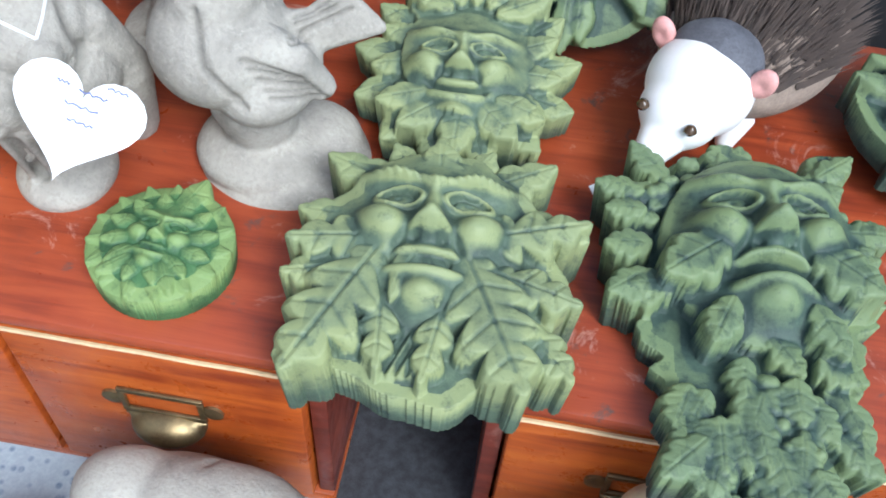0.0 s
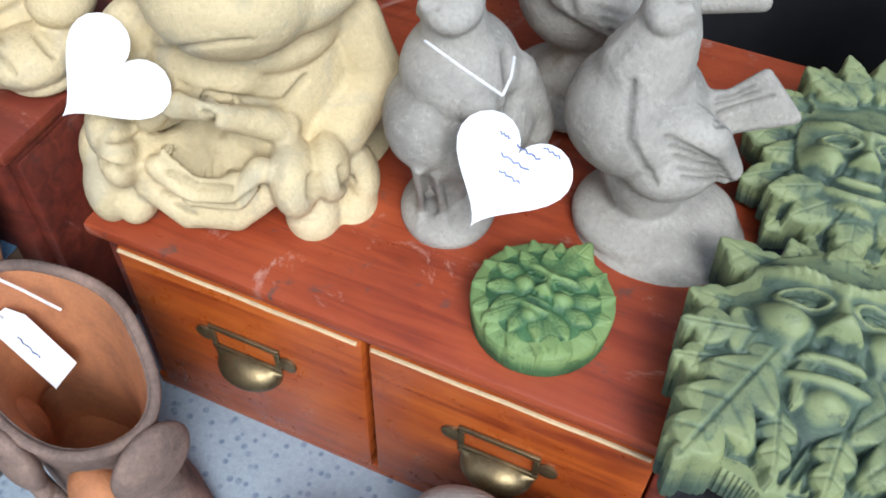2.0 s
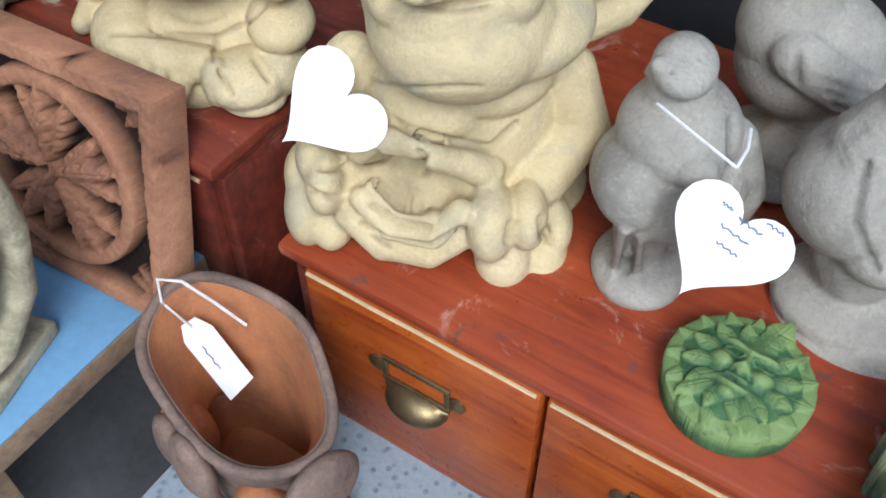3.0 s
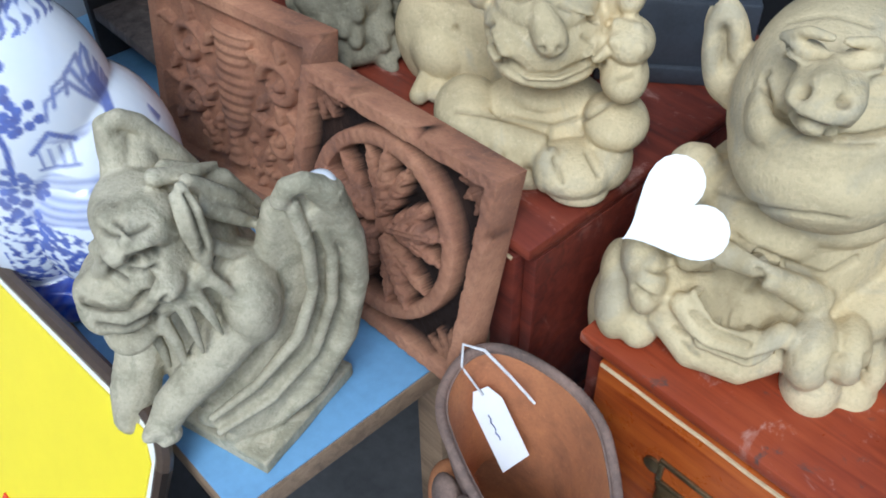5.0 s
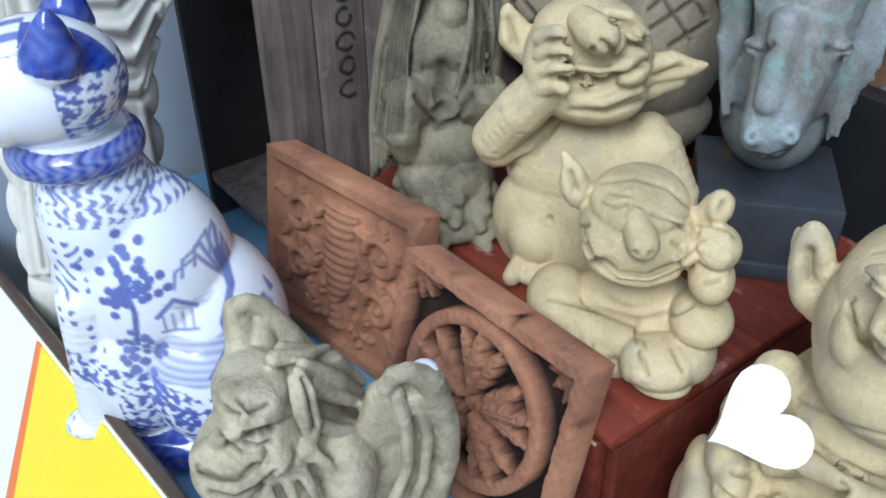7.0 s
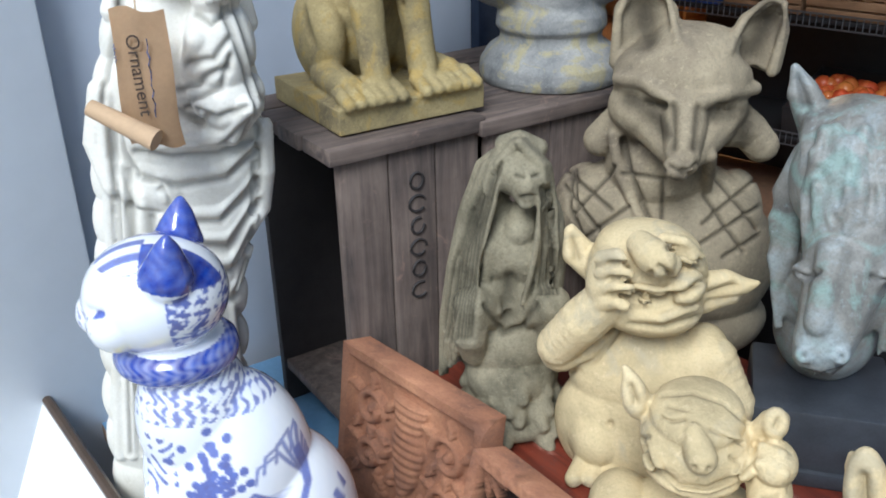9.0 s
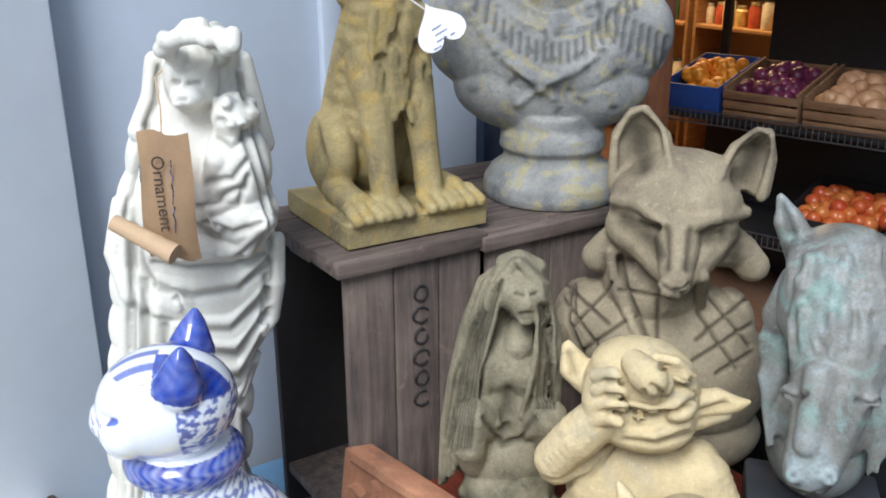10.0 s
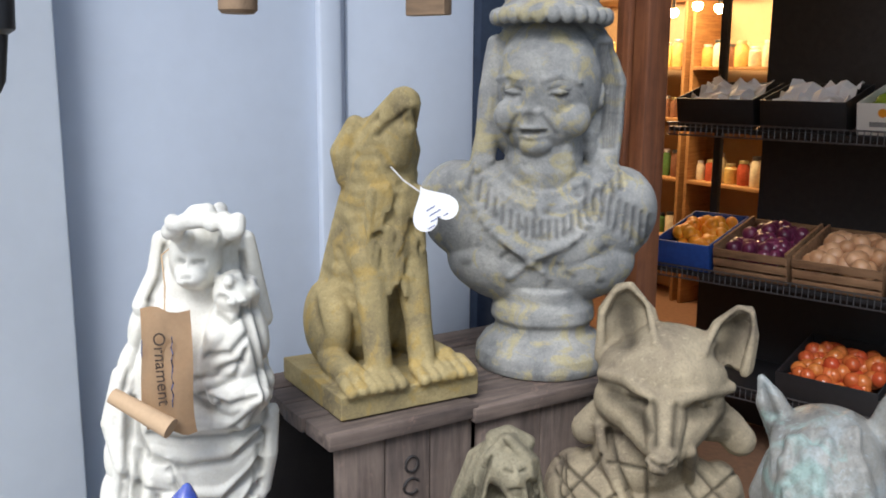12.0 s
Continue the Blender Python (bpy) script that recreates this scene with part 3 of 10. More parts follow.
def oak_face(X, Y):
    """A bearded face whose beard and hair are broad oak leaves."""
    H = np.full(X.shape, -1.0)
    ang = np.arctan2(Y - 0.01, X)
    r = np.hypot(X / 0.108, (Y - 0.004) / 0.116)
    edge = 0.95 + 0.025 * np.cos(9 * ang + 0.6) + 0.02 * np.cos(14 * ang)
    H = np.where(r < edge, 0.044 + 0.010 * (1 - r), H)
    # hair: leaves swept up and out over the brow
    for x, y, a, l, w in ((0.046, 0.060, -8, 0.076, 0.024), (-0.050, 0.045, 176, 0.066, 0.022), (0.030, 0.088, 30, 0.072, 0.022), (-0.030, 0.080, 158, 0.078, 0.022), (0.014, 0.092, 58, 0.046, 0.018), (-0.020, 0.090, 126, 0.048, 0.018)):
        H = lay(H, leaf_shape(X, Y, x, y, a, l, w, 3, 0.30, 0.007), 0.046)
    H = np.where(r < edge, np.maximum(H, 0.046 + 1.15 * face_relief(X, Y, -0.006, 0.040, 0.076)), H)
    H = lay(H, leaf_shape(X, Y, -0.003, 0.064, 94, 0.064, 0.024, 3, 0.35, 0.008), 0.060)
    for k in (-1, 1):
        brow = bump(X, Y, -0.006 + k * 0.034, 0.076, 0.030, 0.006, 0.007, k * 14) * (0.8 + 0.2 * np.sin(X * 900 + Y * 500))
        H = np.where(H > 0, H + brow, H)
    # cheeks and beard
    for x, y, a, l, w, b, n in (
        (-0.058, -0.005, 192, 0.060, 0.022, 0.047, 3), (-0.036, 0.022, 188, 0.082, 0.027, 0.054, 3), (0.045, 0.002, -16, 0.074, 0.024, 0.050, 3), (0.020, 0.024, 18, 0.106, 0.027, 0.055, 4),
        (-0.062, -0.040, 228, 0.066, 0.022, 0.044, 3), (0.070, -0.035, -48, 0.062, 0.022, 0.045, 3), (-0.035, -0.026, 274, 0.068, 0.018, 0.051, 3), (0.013, -0.030, 261, 0.072, 0.018, 0.051, 3),
        (-0.043, 0.011, 245, 0.128, 0.038, 0.056, 4), (0.023, 0.013, -65, 0.128, 0.040, 0.057, 4)):
        H = lay(H, leaf_shape(X, Y, x, y, a, l, w, n, 0.52, 0.012), b)
    # beard strands, moustache and lip
    beard = (np.abs(X + 0.010) < 0.022 - 0.08 * np.clip(-Y - 0.04, 0, 1)) & (Y < -0.012) & (Y > -0.092)
    H = np.where(beard, np.maximum(H, 0.055 + 0.0022 * np.sin(X * 800 + 7 * np.sin(Y * 45))), H)
    for k in (-1, 1):
        H = lay(H, leaf_shape(X, Y, -0.010 + k * 0.004, 0.014, 90 + k * 138, 0.054, 0.015, 2, 0.06, 0.010, k * 0.35), 0.062)
    return H


def round_face(X, Y):
    r, ang = np.hypot(X, Y), np.arctan2(Y, X)
    H = np.where(r < 0.060, 0.022 + 0.014 * np.sqrt(np.clip(1 - (r / 0.064) ** 2, 0, 1)), -1.0)
    H = lay(H, leaf_shape(X, Y, 0.004, 0.03, 78, 0.040, 0.016, 2, 0.2, 0.008), 0.026)
    for ring, (n, base, l, w, rr) in enumerate(((15, 0.024, 0.034, 0.011, 0.026), (12, 0.028, 0.026, 0.010, 0.021))):
        for i in range(n):
            a = 360 / n * (i + 0.5 * ring)
            H = lay(H, leaf_shape(X, Y, rr * math.cos(radians(a)), rr * math.sin(radians(a)), a, l, w, 2, 0.12, 0.007, 0.15), base)
    H = np.where(r < 0.05, np.maximum(H, 0.029 + 0.85 * face_relief(X, Y, 0.0, 0.004, 0.034, 0.25)), H)
    for k in (-1, 1):
        H = lay(H, leaf_shape(X, Y, k * 0.002, -0.010, 90 + k * 105, 0.024, 0.007, 1, 0.05, 0.006, k * 0.3), 0.030)
        H = lay(H, leaf_shape(X, Y, k * 0.012, -0.022, 270 + k * 38, 0.032, 0.010, 2, 0.12, 0.007), 0.028)
    return H


def merry_face(X, Y):
    H = np.full(X.shape, -1.0)
    r = np.hypot(X / 0.085, Y / 0.105)
    H = np.where(r < 0.95, 0.03 + 0.01 * (1 - r), H)
    for ring, (n, base, l, w, q) in enumerate(((13, 0.026, 0.058, 0.020, 0.060), (13, 0.034, 0.052, 0.018, 0.045))):
        for i in range(n):
            a = 360 / n * (i + 0.5 * ring) + 90
            c, s = math.cos(radians(a)), math.sin(radians(a))
            H = lay(H, leaf_shape(X, Y, q * c * 0.85, q * s, a, l, w, 3, 0.16, 0.009, 0.1), base)
    H = np.where(np.hypot(X / 0.062, (Y - 0.005) / 0.075) < 1, np.maximum(H, 0.038 + 1.15 * face_relief(X, Y, -0.005, -0.012, 0.062, 0.55)), H)
    for x, y, a, l, w in ((0.0, 0.06, 90, 0.06, 0.015), (-0.012, 0.058, 118, 0.055, 0.015), (0.012, 0.058, 62, 0.055, 0.015), (-0.02, 0.05, 150, 0.06, 0.016), (0.02, 0.05, 30, 0.06, 0.016), (-0.012, -0.05, 220, 0.055, 0.02), (0.012, -0.05, -40, 0.055, 0.02), (0, -0.052, 270, 0.06, 0.02), (-0.03, -0.045, 200, 0.05, 0.018), (0.03, -0.045, -20, 0.05, 0.018)):
        H = lay(H, leaf_shape(X, Y, x, y, a, l, w, 3, 0.15, 0.009), 0.045)
    return H


def vine_face(X, Y):
    """A long bearded mask of vine leaves and grapes."""
    H = np.full(X.shape, -1.0)
    rnd = random.Random(11)
    v = Y / 0.17
    half = np.where(v > 0.1, 0.108 * np.sqrt(np.clip(1 - ((v - 0.25) / 0.78) ** 2, 0, 1)), 0.103 - 0.062 * np.clip(0.1 - v, 0, 1.1) ** 0.9)
    half = half + 0.005 * np.sin(Y * 190) + 0.003 * np.sin(Y * 330)
    H = np.where((np.abs(X) < half) & (np.abs(v) < 0.99), 0.030, H)
    for i in range(95):
        y = rnd.uniform(-0.158, 0.145)
        lim = float(np.interp(y, (-0.16, 0.0, 0.1, 0.15), (0.035, 0.085, 0.095, 0.06)))
        x = rnd.uniform(-lim, lim)
        if abs(x) < 0.05 and -0.02 < y < 0.12:
            continue
        a = math.degrees(math.atan2(y - 0.06, x * 1.6)) + rnd.uniform(-25, 25)
        H = lay(H, leaf_shape(X, Y, x, y, a, rnd.uniform(0.034, 0.052), rnd.uniform(0.014, 0.020), 3, 0.3, 0.009), 0.030 + rnd.uniform(0, 0.010))
    for i in range(70):
        g = i < 45
        x, y = (rnd.uniform(-0.085, 0.085), rnd.uniform(0.10, 0.148)) if g else (rnd.gauss(0, 0.012), rnd.uniform(-0.12, -0.06))
        if g and abs(x) > 0.1 - (y - 0.10) * 1.2:
            continue
        q = np.hypot(X - x, Y - y) / rnd.uniform(0.006, 0.009)
        H = np.where(q < 1, np.maximum(H, 0.040 + 0.010 * np.sqrt(np.clip(1 - q * q, 0, 1))), H)
    inside = np.hypot((X - 0.01) / 0.082, (Y - 0.055) / 0.090) < 1
    H = np.where(inside, np.maximum(H, 0.036 + 1.25 * face_relief(X, Y, 0.012, 0.072, 0.080, -0.5, 0.05)), H)
    for k in (-1, 1):
        H = lay(H, leaf_shape(X, Y, 0.010 + k * 0.034, 0.050, 90 - k * 128, 0.066, 0.028, 3, 0.25, 0.010), 0.058)
        H = lay(H, leaf_shape(X, Y, 0.010 + k * 0.030, 0.0, 270 + k * 25, 0.05, 0.018, 3, 0.25, 0.010), 0.050)
    return H


MASKS = "leaf-face plaques"
plaque("leaf_mask", GREEN, 0.262, 0.286, 0.0012, oak_face, "green bearded face plaque of oak leaves, lying on two chests", "wall plaque", MASKS, pose(-0.048, 0.422, TZ + 0.001, 3, 0, 3))
plaque("leaf_mask", LEAFY, 0.14, 0.15, 0.0008, round_face, "small round bright green leaf-face plaque on the chest", "wall plaque", MASKS, pose(-0.272, 0.425, TZ + 0.001, 0, 0, -6))
plaque("leaf_mask", GREEN, 0.24, 0.27, 0.0013, merry_face, "green smiling face plaque ringed with leaves", "wall plaque", MASKS, pose(-0.058, 0.672, TZ + 0.018, 12, 0, 2))
plaque("leaf_mask", DEEP, 0.25, 0.345, 0.0013, vine_face, "dark green face plaque with a long beard of vine leaves", "wall plaque", MASKS, pose(0.203, 0.445, TZ + 0.001, 2, 0, 4))


def leafy_heap(X, Y):
    H = np.where(np.hypot(X / 0.10, Y / 0.12) < 1, 0.03, -1.0)
    rnd = random.Random(3)
    for i in range(60):
        a, q = rnd.uniform(0, 360), rnd.uniform(0, 0.075)
        H = lay(H, leaf_shape(X, Y, q * math.cos(radians(a)), q * math.sin(radians(a)), a + rnd.uniform(-30, 30), rnd.uniform(0.04, 0.07), 0.016, 2, 0.15, 0.010), 0.028 + 0.02 * (1 - q / 0.09))
    return H


plaque("leaf_mask", DEEP, 0.26, 0.28, 0.0018, leafy_heap, "dark green plaque of layered leaves propped at the back", "wall plaque", MASKS, pose(0.045, 0.845, TZ + 0.10, 48, 0, -4))
plaque("leaf_mask", DEEP, 0.26, 0.28, 0.0018, leafy_heap, "dark green leafy plaque at the far end of the chest", "wall plaque", MASKS, pose(0.42, 0.70, TZ + 0.012, 6, 0, 80))


# ---- terracotta relief tiles ----
def rosette_tile(X, Y):
    w, h = 0.138, 0.125
    inside = (np.abs(X) < w) & (np.abs(Y) < h)
    rim = np.minimum(w - np.abs(X), h - np.abs(Y))
    wob = 0.0012 * np.sin(X * 130) * np.sin(Y * 170 + 1)
    H = np.where(rim < 0.015 + wob, 0.048, 0.020)
    r = np.hypot(X, Y * 1.03)
    H = np.where(np.abs(r - 0.098) < 0.009, 0.044 + 0.004 * np.sqrt(np.clip(1 - ((r - 0.098) / 0.009) ** 2, 0, 1)), H)
    for i in range(5):
        a = 72 * i + 20
        c, s = math.cos(radians(a)), math.sin(radians(a))
        for da, l, d in ((0, 0.086, 0.0), (19, 0.080, 0.0), (-19, 0.080, 0.0)):
            H = lay(H, leaf_shape(X, Y, 0.010 * c, 0.010 * s, a + da, l, 0.0135, 4, 0.5, 0.017, 0.10 * da / 22), 0.025 + (0.005 if da == 0 else 0))
    H = np.maximum(H, 0.022 + bump(X, Y, 0, 0, 0.016, 0.016, 0.022, 0, 2.0))
    for kx in (-1, 1):
        for ky in (-1, 1):
            for da in (-28, 0, 28):
                H = lay(H, leaf_shape(X, Y, kx * 0.122, ky * 0.109, math.degrees(math.atan2(-ky, -kx)) + da, 0.042, 0.012, 3, 0.3, 0.012), 0.021)
    chip = bump(X, Y, 0.03, h, 0.006, 0.005, 0.02) + bump(X, Y, -0.07, h, 0.008, 0.004, 0.012) + bump(X, Y, w, 0.06, 0.004, 0.007, 0.012)
    return np.where(inside, H - chip + 0.0006 * np.sin(X * 410) * np.sin(Y * 370), -1.0)


def urn_tile(X, Y):
    w, h = 0.14, 0.128
    inside = (np.abs(X) < w) & (np.abs(Y) < h)
    rim = np.minimum(w - np.abs(X), h - np.abs(Y))
    H = np.where(rim < 0.016, 0.046, 0.034 - 0.006 * np.clip((rim - 0.016) / 0.03, 0, 1))
    urn = np.interp(Y, (-0.10, -0.085, -0.05, -0.03, 0.02, 0.05, 0.075, 0.085), (0.03, 0.014, 0.010, 0.022, 0.034, 0.026, 0.032, 0.036))
    s = np.clip(1 - (np.abs(X) / urn) ** 2, 0, 1)
    H = np.where((np.abs(X) < urn) & (np.abs(Y) < 0.09), np.maximum(H, 0.034 + 0.014 * np.sqrt(s) + 0.001 * np.sin(Y * 500)), H)
    for k in (-1, 1):
        for cy, q in ((0.045, 0.030), (-0.03, 0.026)):
            d = np.hypot(X - k * 0.078, Y - cy)
            turn = np.arctan2(Y - cy, (X - k * 0.078) * k)
            sp = np.abs((d - q * (0.72 + 0.1 * turn)))
            H = np.maximum(H, np.where(sp < 0.0075, 0.033 + 0.012 * np.sqrt(np.clip(1 - (sp / 0.0075) ** 2, 0, 1)), 0))
            H = np.maximum(H, 0.033 + bump(X, Y, k * 0.078, cy, 0.008, 0.008, 0.012, 0, 2))
            for a in (20, 80, 140, 220, 300):
                H = lay(H, leaf_shape(X, Y, k * 0.078 + q * math.cos(radians(a)), cy + q * math.sin(radians(a)), a + 25, 0.028, 0.009, 2, 0.25, 0.009), 0.032)
    rnd = random.Random(8)
    for i in range(46):
        k = rnd.choice((-1, 1))
        x, y = k * 0.045 + rnd.gauss(0, 0.011), -0.075 + rnd.gauss(0, 0.014)
        q = np.hypot(X - x, Y - y) / 0.0065
        H = np.where((q < 1) & (rim > 0.018), np.maximum(H, 0.034 + 0.008 * np.sqrt(np.clip(1 - q * q, 0, 1))), H)
    return np.where(inside, H - bump(X, Y, w, h, 0.012, 0.012, 0.02), -1.0)


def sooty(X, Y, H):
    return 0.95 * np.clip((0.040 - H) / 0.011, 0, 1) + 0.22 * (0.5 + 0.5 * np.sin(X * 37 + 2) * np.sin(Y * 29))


# A soft mottle, and darker on the low ground.
def urn_tint(X, Y, H):
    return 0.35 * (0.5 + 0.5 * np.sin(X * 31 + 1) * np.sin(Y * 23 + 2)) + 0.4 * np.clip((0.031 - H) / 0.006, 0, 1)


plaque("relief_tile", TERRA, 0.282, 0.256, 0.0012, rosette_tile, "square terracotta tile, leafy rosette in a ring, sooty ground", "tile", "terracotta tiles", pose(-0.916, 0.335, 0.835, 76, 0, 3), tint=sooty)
plaque("relief_tile", TERRA, 0.286, 0.262, 0.0012, urn_tile, "square terracotta tile with an urn, scrolls and fruit", "tile", "terracotta tiles", pose(-1.215, 0.347, 0.842, 82, 0, 9), tint=urn_tint)


# ---- cast figures ----
def seated_troll():
    """A squat grinning troll whose joined palms make a dish."""
    c = Clay()
    c.view = (0.0149, 0.7892, -0.614)
    c.ell(-0.0127, 0.0002, 0.2358, 0.0785, 0.1, 0.087, 0, 0, -1)
    c.ell(-0.0068, -0.0199, 0.2172, 0.0773, 0.088, 0.0607, 0, 0, -1)
    c.ell(-0.021, 0.0004, 0.2723, 0.062, 0.085, 0.0513, 0, 0, -1)
    c.ell(0.0067, 0.0099, 0.1526, 0.0638, 0.07, 0.0334, 0, 0, -1)
    c.ell(-0.0185, -0.0947, 0.3045, 0.0266, 0.038, 0.0245, 0, 0, -1)
    c.limb((-0.0206, -0.0796, 0.3154, 0.0134), (-0.0194, -0.1097, 0.3179, 0.0152))
    c.ell(-0.0336, -0.1044, 0.3075, 0.0109, 0.02, 0.0127, 0, 0, -1)
    c.ell(-0.0032, -0.105, 0.3096, 0.0115, 0.02, 0.0135, 0, 0, -1)
    c.ell(-0.0502, -0.0591, 0.26, 0.0216, 0.035, 0.0282, 0, 0, -1)
    c.ell(0.0382, -0.0407, 0.2605, 0.0209, 0.035, 0.0274, 0, 0, -1)
    c.ell(-0.0405, -0.0772, 0.3237, 0.0142, 0.014, 0.0065, 0, -4, -1)
    c.ell(-0.0018, -0.07, 0.3225, 0.014, 0.014, 0.0064, 0, 10, -1)
    c.limb((-0.0584, -0.0689, 0.3257, 0.004), (-0.0425, -0.0792, 0.3397, 0.0047), (-0.027, -0.0845, 0.3414, 0.0042))
    c.limb((-0.0161, -0.0797, 0.3388, 0.0042), (-0.0006, -0.07, 0.3366, 0.0046), (0.0144, -0.0503, 0.3206, 0.0036))
    c.limb((-0.0893, 0.0217, 0.2177, 0.0205), (-0.1056, 0.022, 0.2471, 0.0192), (-0.1194, 0.0223, 0.2707, 0.0104), (-0.125, 0.0224, 0.2836, 0.0038))
    c.ell(-0.106, 0.014, 0.2544, 0.0199, 0.018, 0.0484, 0, -8, -1)
    c.mark(0.0024, 0.0120, (-0.063, -0.0654, 0.2821), (-0.0509, -0.0834, 0.2802), (-0.0315, -0.1275, 0.3004), (-0.0103, -0.1297, 0.299), (0.0138, -0.0838, 0.272), (0.0334, -0.069, 0.2755), (0.0418, -0.0557, 0.2847))
    c.mark(0.0020, 0.0050, (-0.0477, -0.0875, 0.2759), (-0.0263, -0.0917, 0.2668), (-0.0019, -0.0927, 0.2652), (0.0232, -0.0815, 0.2652))
    c.mark(0.0016, 0.0050, (-0.0615, -0.0688, 0.2827), (-0.0661, -0.0561, 0.2826), (-0.062, -0.0583, 0.2883))
    c.mark(0.0017, 0.0060, (-0.0555, -0.0509, 0.3019), (-0.0385, -0.0901, 0.3262), (-0.0263, -0.0815, 0.3277))
    c.mark(0.0017, 0.0060, (-0.0134, -0.0883, 0.3284), (-0.0004, -0.0829, 0.3247), (0.0113, -0.0718, 0.3226))
    c.mark(0.0038, 0.0120, (-0.0334, -0.1189, 0.3177))
    c.mark(0.0037, 0.0120, (-0.0051, -0.1197, 0.3186))
    c.mark(0.0015, 0.0030, (-0.0616, -0.0169, 0.3097), (-0.0357, -0.017, 0.321), (-0.0037, -0.0182, 0.3207))
    c.mark(0.0074, 0.0140, (-0.1018, -0.0036, 0.252), (-0.1093, -0.002, 0.2761))
    c.ell(0.0182, 0.0034, 0.2056, 0.0785, 0.08, 0.0405, 0, 0, 11)
    c.limb((0.0877, 0.0368, 0.1829, 0.0171), (0.1138, 0.0467, 0.1914, 0.0151), (0.1337, 0.0555, 0.2078, 0.0074))
    # trunk, arms and the dish of the two palms
    c.ell(-0.0158, 0.0174, 0.0869, 0.0988, 0.085, 0.1113, 0, 0, 11)
    c.ell(-0.023, 0.016, 0.0223, 0.1045, 0.085, 0.0925, 0, 0, 11)
    c.ell(-0.0339, -0.0063, 0.1348, 0.0637, 0.07, 0.0449, 0, 0, 11)
    c.ell(-0.0006, -0.0154, 0.0772, 0.0561, 0.06, 0.0546, 0, 0, 11)
    c.limb((0.075, 0.0242, 0.1369, 0.0295), (0.096, 0.0078, 0.0935, 0.0272), (0.0679, -0.0331, 0.0631, 0.0282), (0.0292, -0.0658, 0.0361, 0.0223))
    c.limb((-0.1028, -0.0192, 0.1507, 0.0271), (-0.1203, -0.0327, 0.1082, 0.026), (-0.1135, -0.0619, 0.0818, 0.024), (-0.0894, -0.0879, 0.0561, 0.021))
    c.limb((-0.0889, -0.0929, 0.0432, 0.0191), (-0.0588, -0.1026, 0.0181, 0.0163), (-0.0163, -0.1048, 0.0216, 0.0161), (0.0171, -0.0833, 0.0442, 0.0189))
    c.limb((-0.0767, -0.1008, 0.0721, 0.0126), (-0.0498, -0.111, 0.05, 0.0118), (-0.0117, -0.1121, 0.0512, 0.0117), (0.0101, -0.0998, 0.0742, 0.0124))
    c.limb((-0.0663, -0.0989, 0.0863, 0.0096), (-0.0456, -0.1052, 0.0663, 0.0097), (-0.0158, -0.1047, 0.066, 0.0096))
    c.ell(-0.048, -0.07, 0.0441, 0.0509, 0.035, 0.0482, 0, 0, 11)
    c.limb((-0.0815, -0.0763, 0.1069, 0.0163), (-0.0484, -0.0854, 0.1296, 0.0134), (-0.0298, -0.0921, 0.1345, 0.0119))
    c.limb((0.0238, -0.0617, 0.0909, 0.0174), (-0.0016, -0.0817, 0.114, 0.0131), (-0.0139, -0.0942, 0.1273, 0.0114))
    # feet
    c.ell(-0.1332, -0.0249, -0.0339, 0.0456, 0.065, 0.0505, 0, 0, 11)
    c.ell(-0.1262, -0.0694, 0.0872, 0.0179, 0.035, 0.0273, 0, 0, 11)
    c.ell(-0.1106, -0.0919, 0.0777, 0.0181, 0.035, 0.03, 0, 0, 11)
    c.ell(-0.1373, -0.0766, 0.0245, 0.022, 0.04, 0.0368, 0, 0, 11)
    c.ell(-0.1481, -0.0582, 0.0462, 0.0156, 0.03, 0.0287, 0, 0, 11)
    c.ell(-0.1131, -0.0822, 0.0186, 0.0219, 0.035, 0.0239, 0, 0, 11)
    c.ell(0.0585, -0.0094, -0.0449, 0.0479, 0.065, 0.0534, 0, 0, 11)
    c.ell(0.0339, -0.0852, 0.0526, 0.0226, 0.038, 0.036, 0, 0, 11)
    c.ell(0.063, -0.0696, 0.0535, 0.0188, 0.035, 0.0302, 0, 0, 11)
    c.ell(0.0875, -0.0447, 0.0183, 0.0166, 0.03, 0.0301, 0, 0, 11)
    c.ell(0.046, -0.0779, 0.0036, 0.0268, 0.036, 0.0315, 0, 0, 11)
    c.ell(0.0774, -0.0567, -0.0081, 0.0263, 0.036, 0.029, 0, 0, 11)
    c.ell(0, 0.02, 0.01, 0.11, 0.085, 0.014)
    c.mark(0.0185, 0.0200, (-0.0464, -0.0838, 0.0884), (-0.0382, -0.0937, 0.0774))
    c.mark(0.0023, 0.0070, (-0.0515, -0.0724, 0.1393), (-0.0222, -0.0752, 0.1322), (-0.0011, -0.0626, 0.1191), (0.0267, -0.0554, 0.1108), (0.0446, -0.0396, 0.1272))
    c.mark(0.0019, 0.0050, (-0.0761, -0.1087, 0.0483), (-0.0468, -0.1223, 0.0484), (-0.0114, -0.1237, 0.0517), (0.0128, -0.1115, 0.0661))
    c.mark(0.0019, 0.0050, (-0.066, -0.1113, 0.0747), (-0.0435, -0.1137, 0.0616), (-0.0135, -0.1142, 0.0646))
    c.mark(0.0019, 0.0040, (-0.0495, -0.1155, 0.0288), (-0.0653, -0.1127, 0.0368))
    c.mark(0.0023, 0.0060, (-0.0249, -0.1021, 0.1384), (-0.0196, -0.1011, 0.1344), (-0.0261, -0.0696, 0.0875))
    c.mark(0.0024, 0.0070, (0.0539, -0.0988, 0.0698), (0.0541, -0.1094, 0.0564))
    c.mark(0.0024, 0.0060, (0.0775, -0.0875, 0.0707), (0.0807, -0.0908, 0.05))
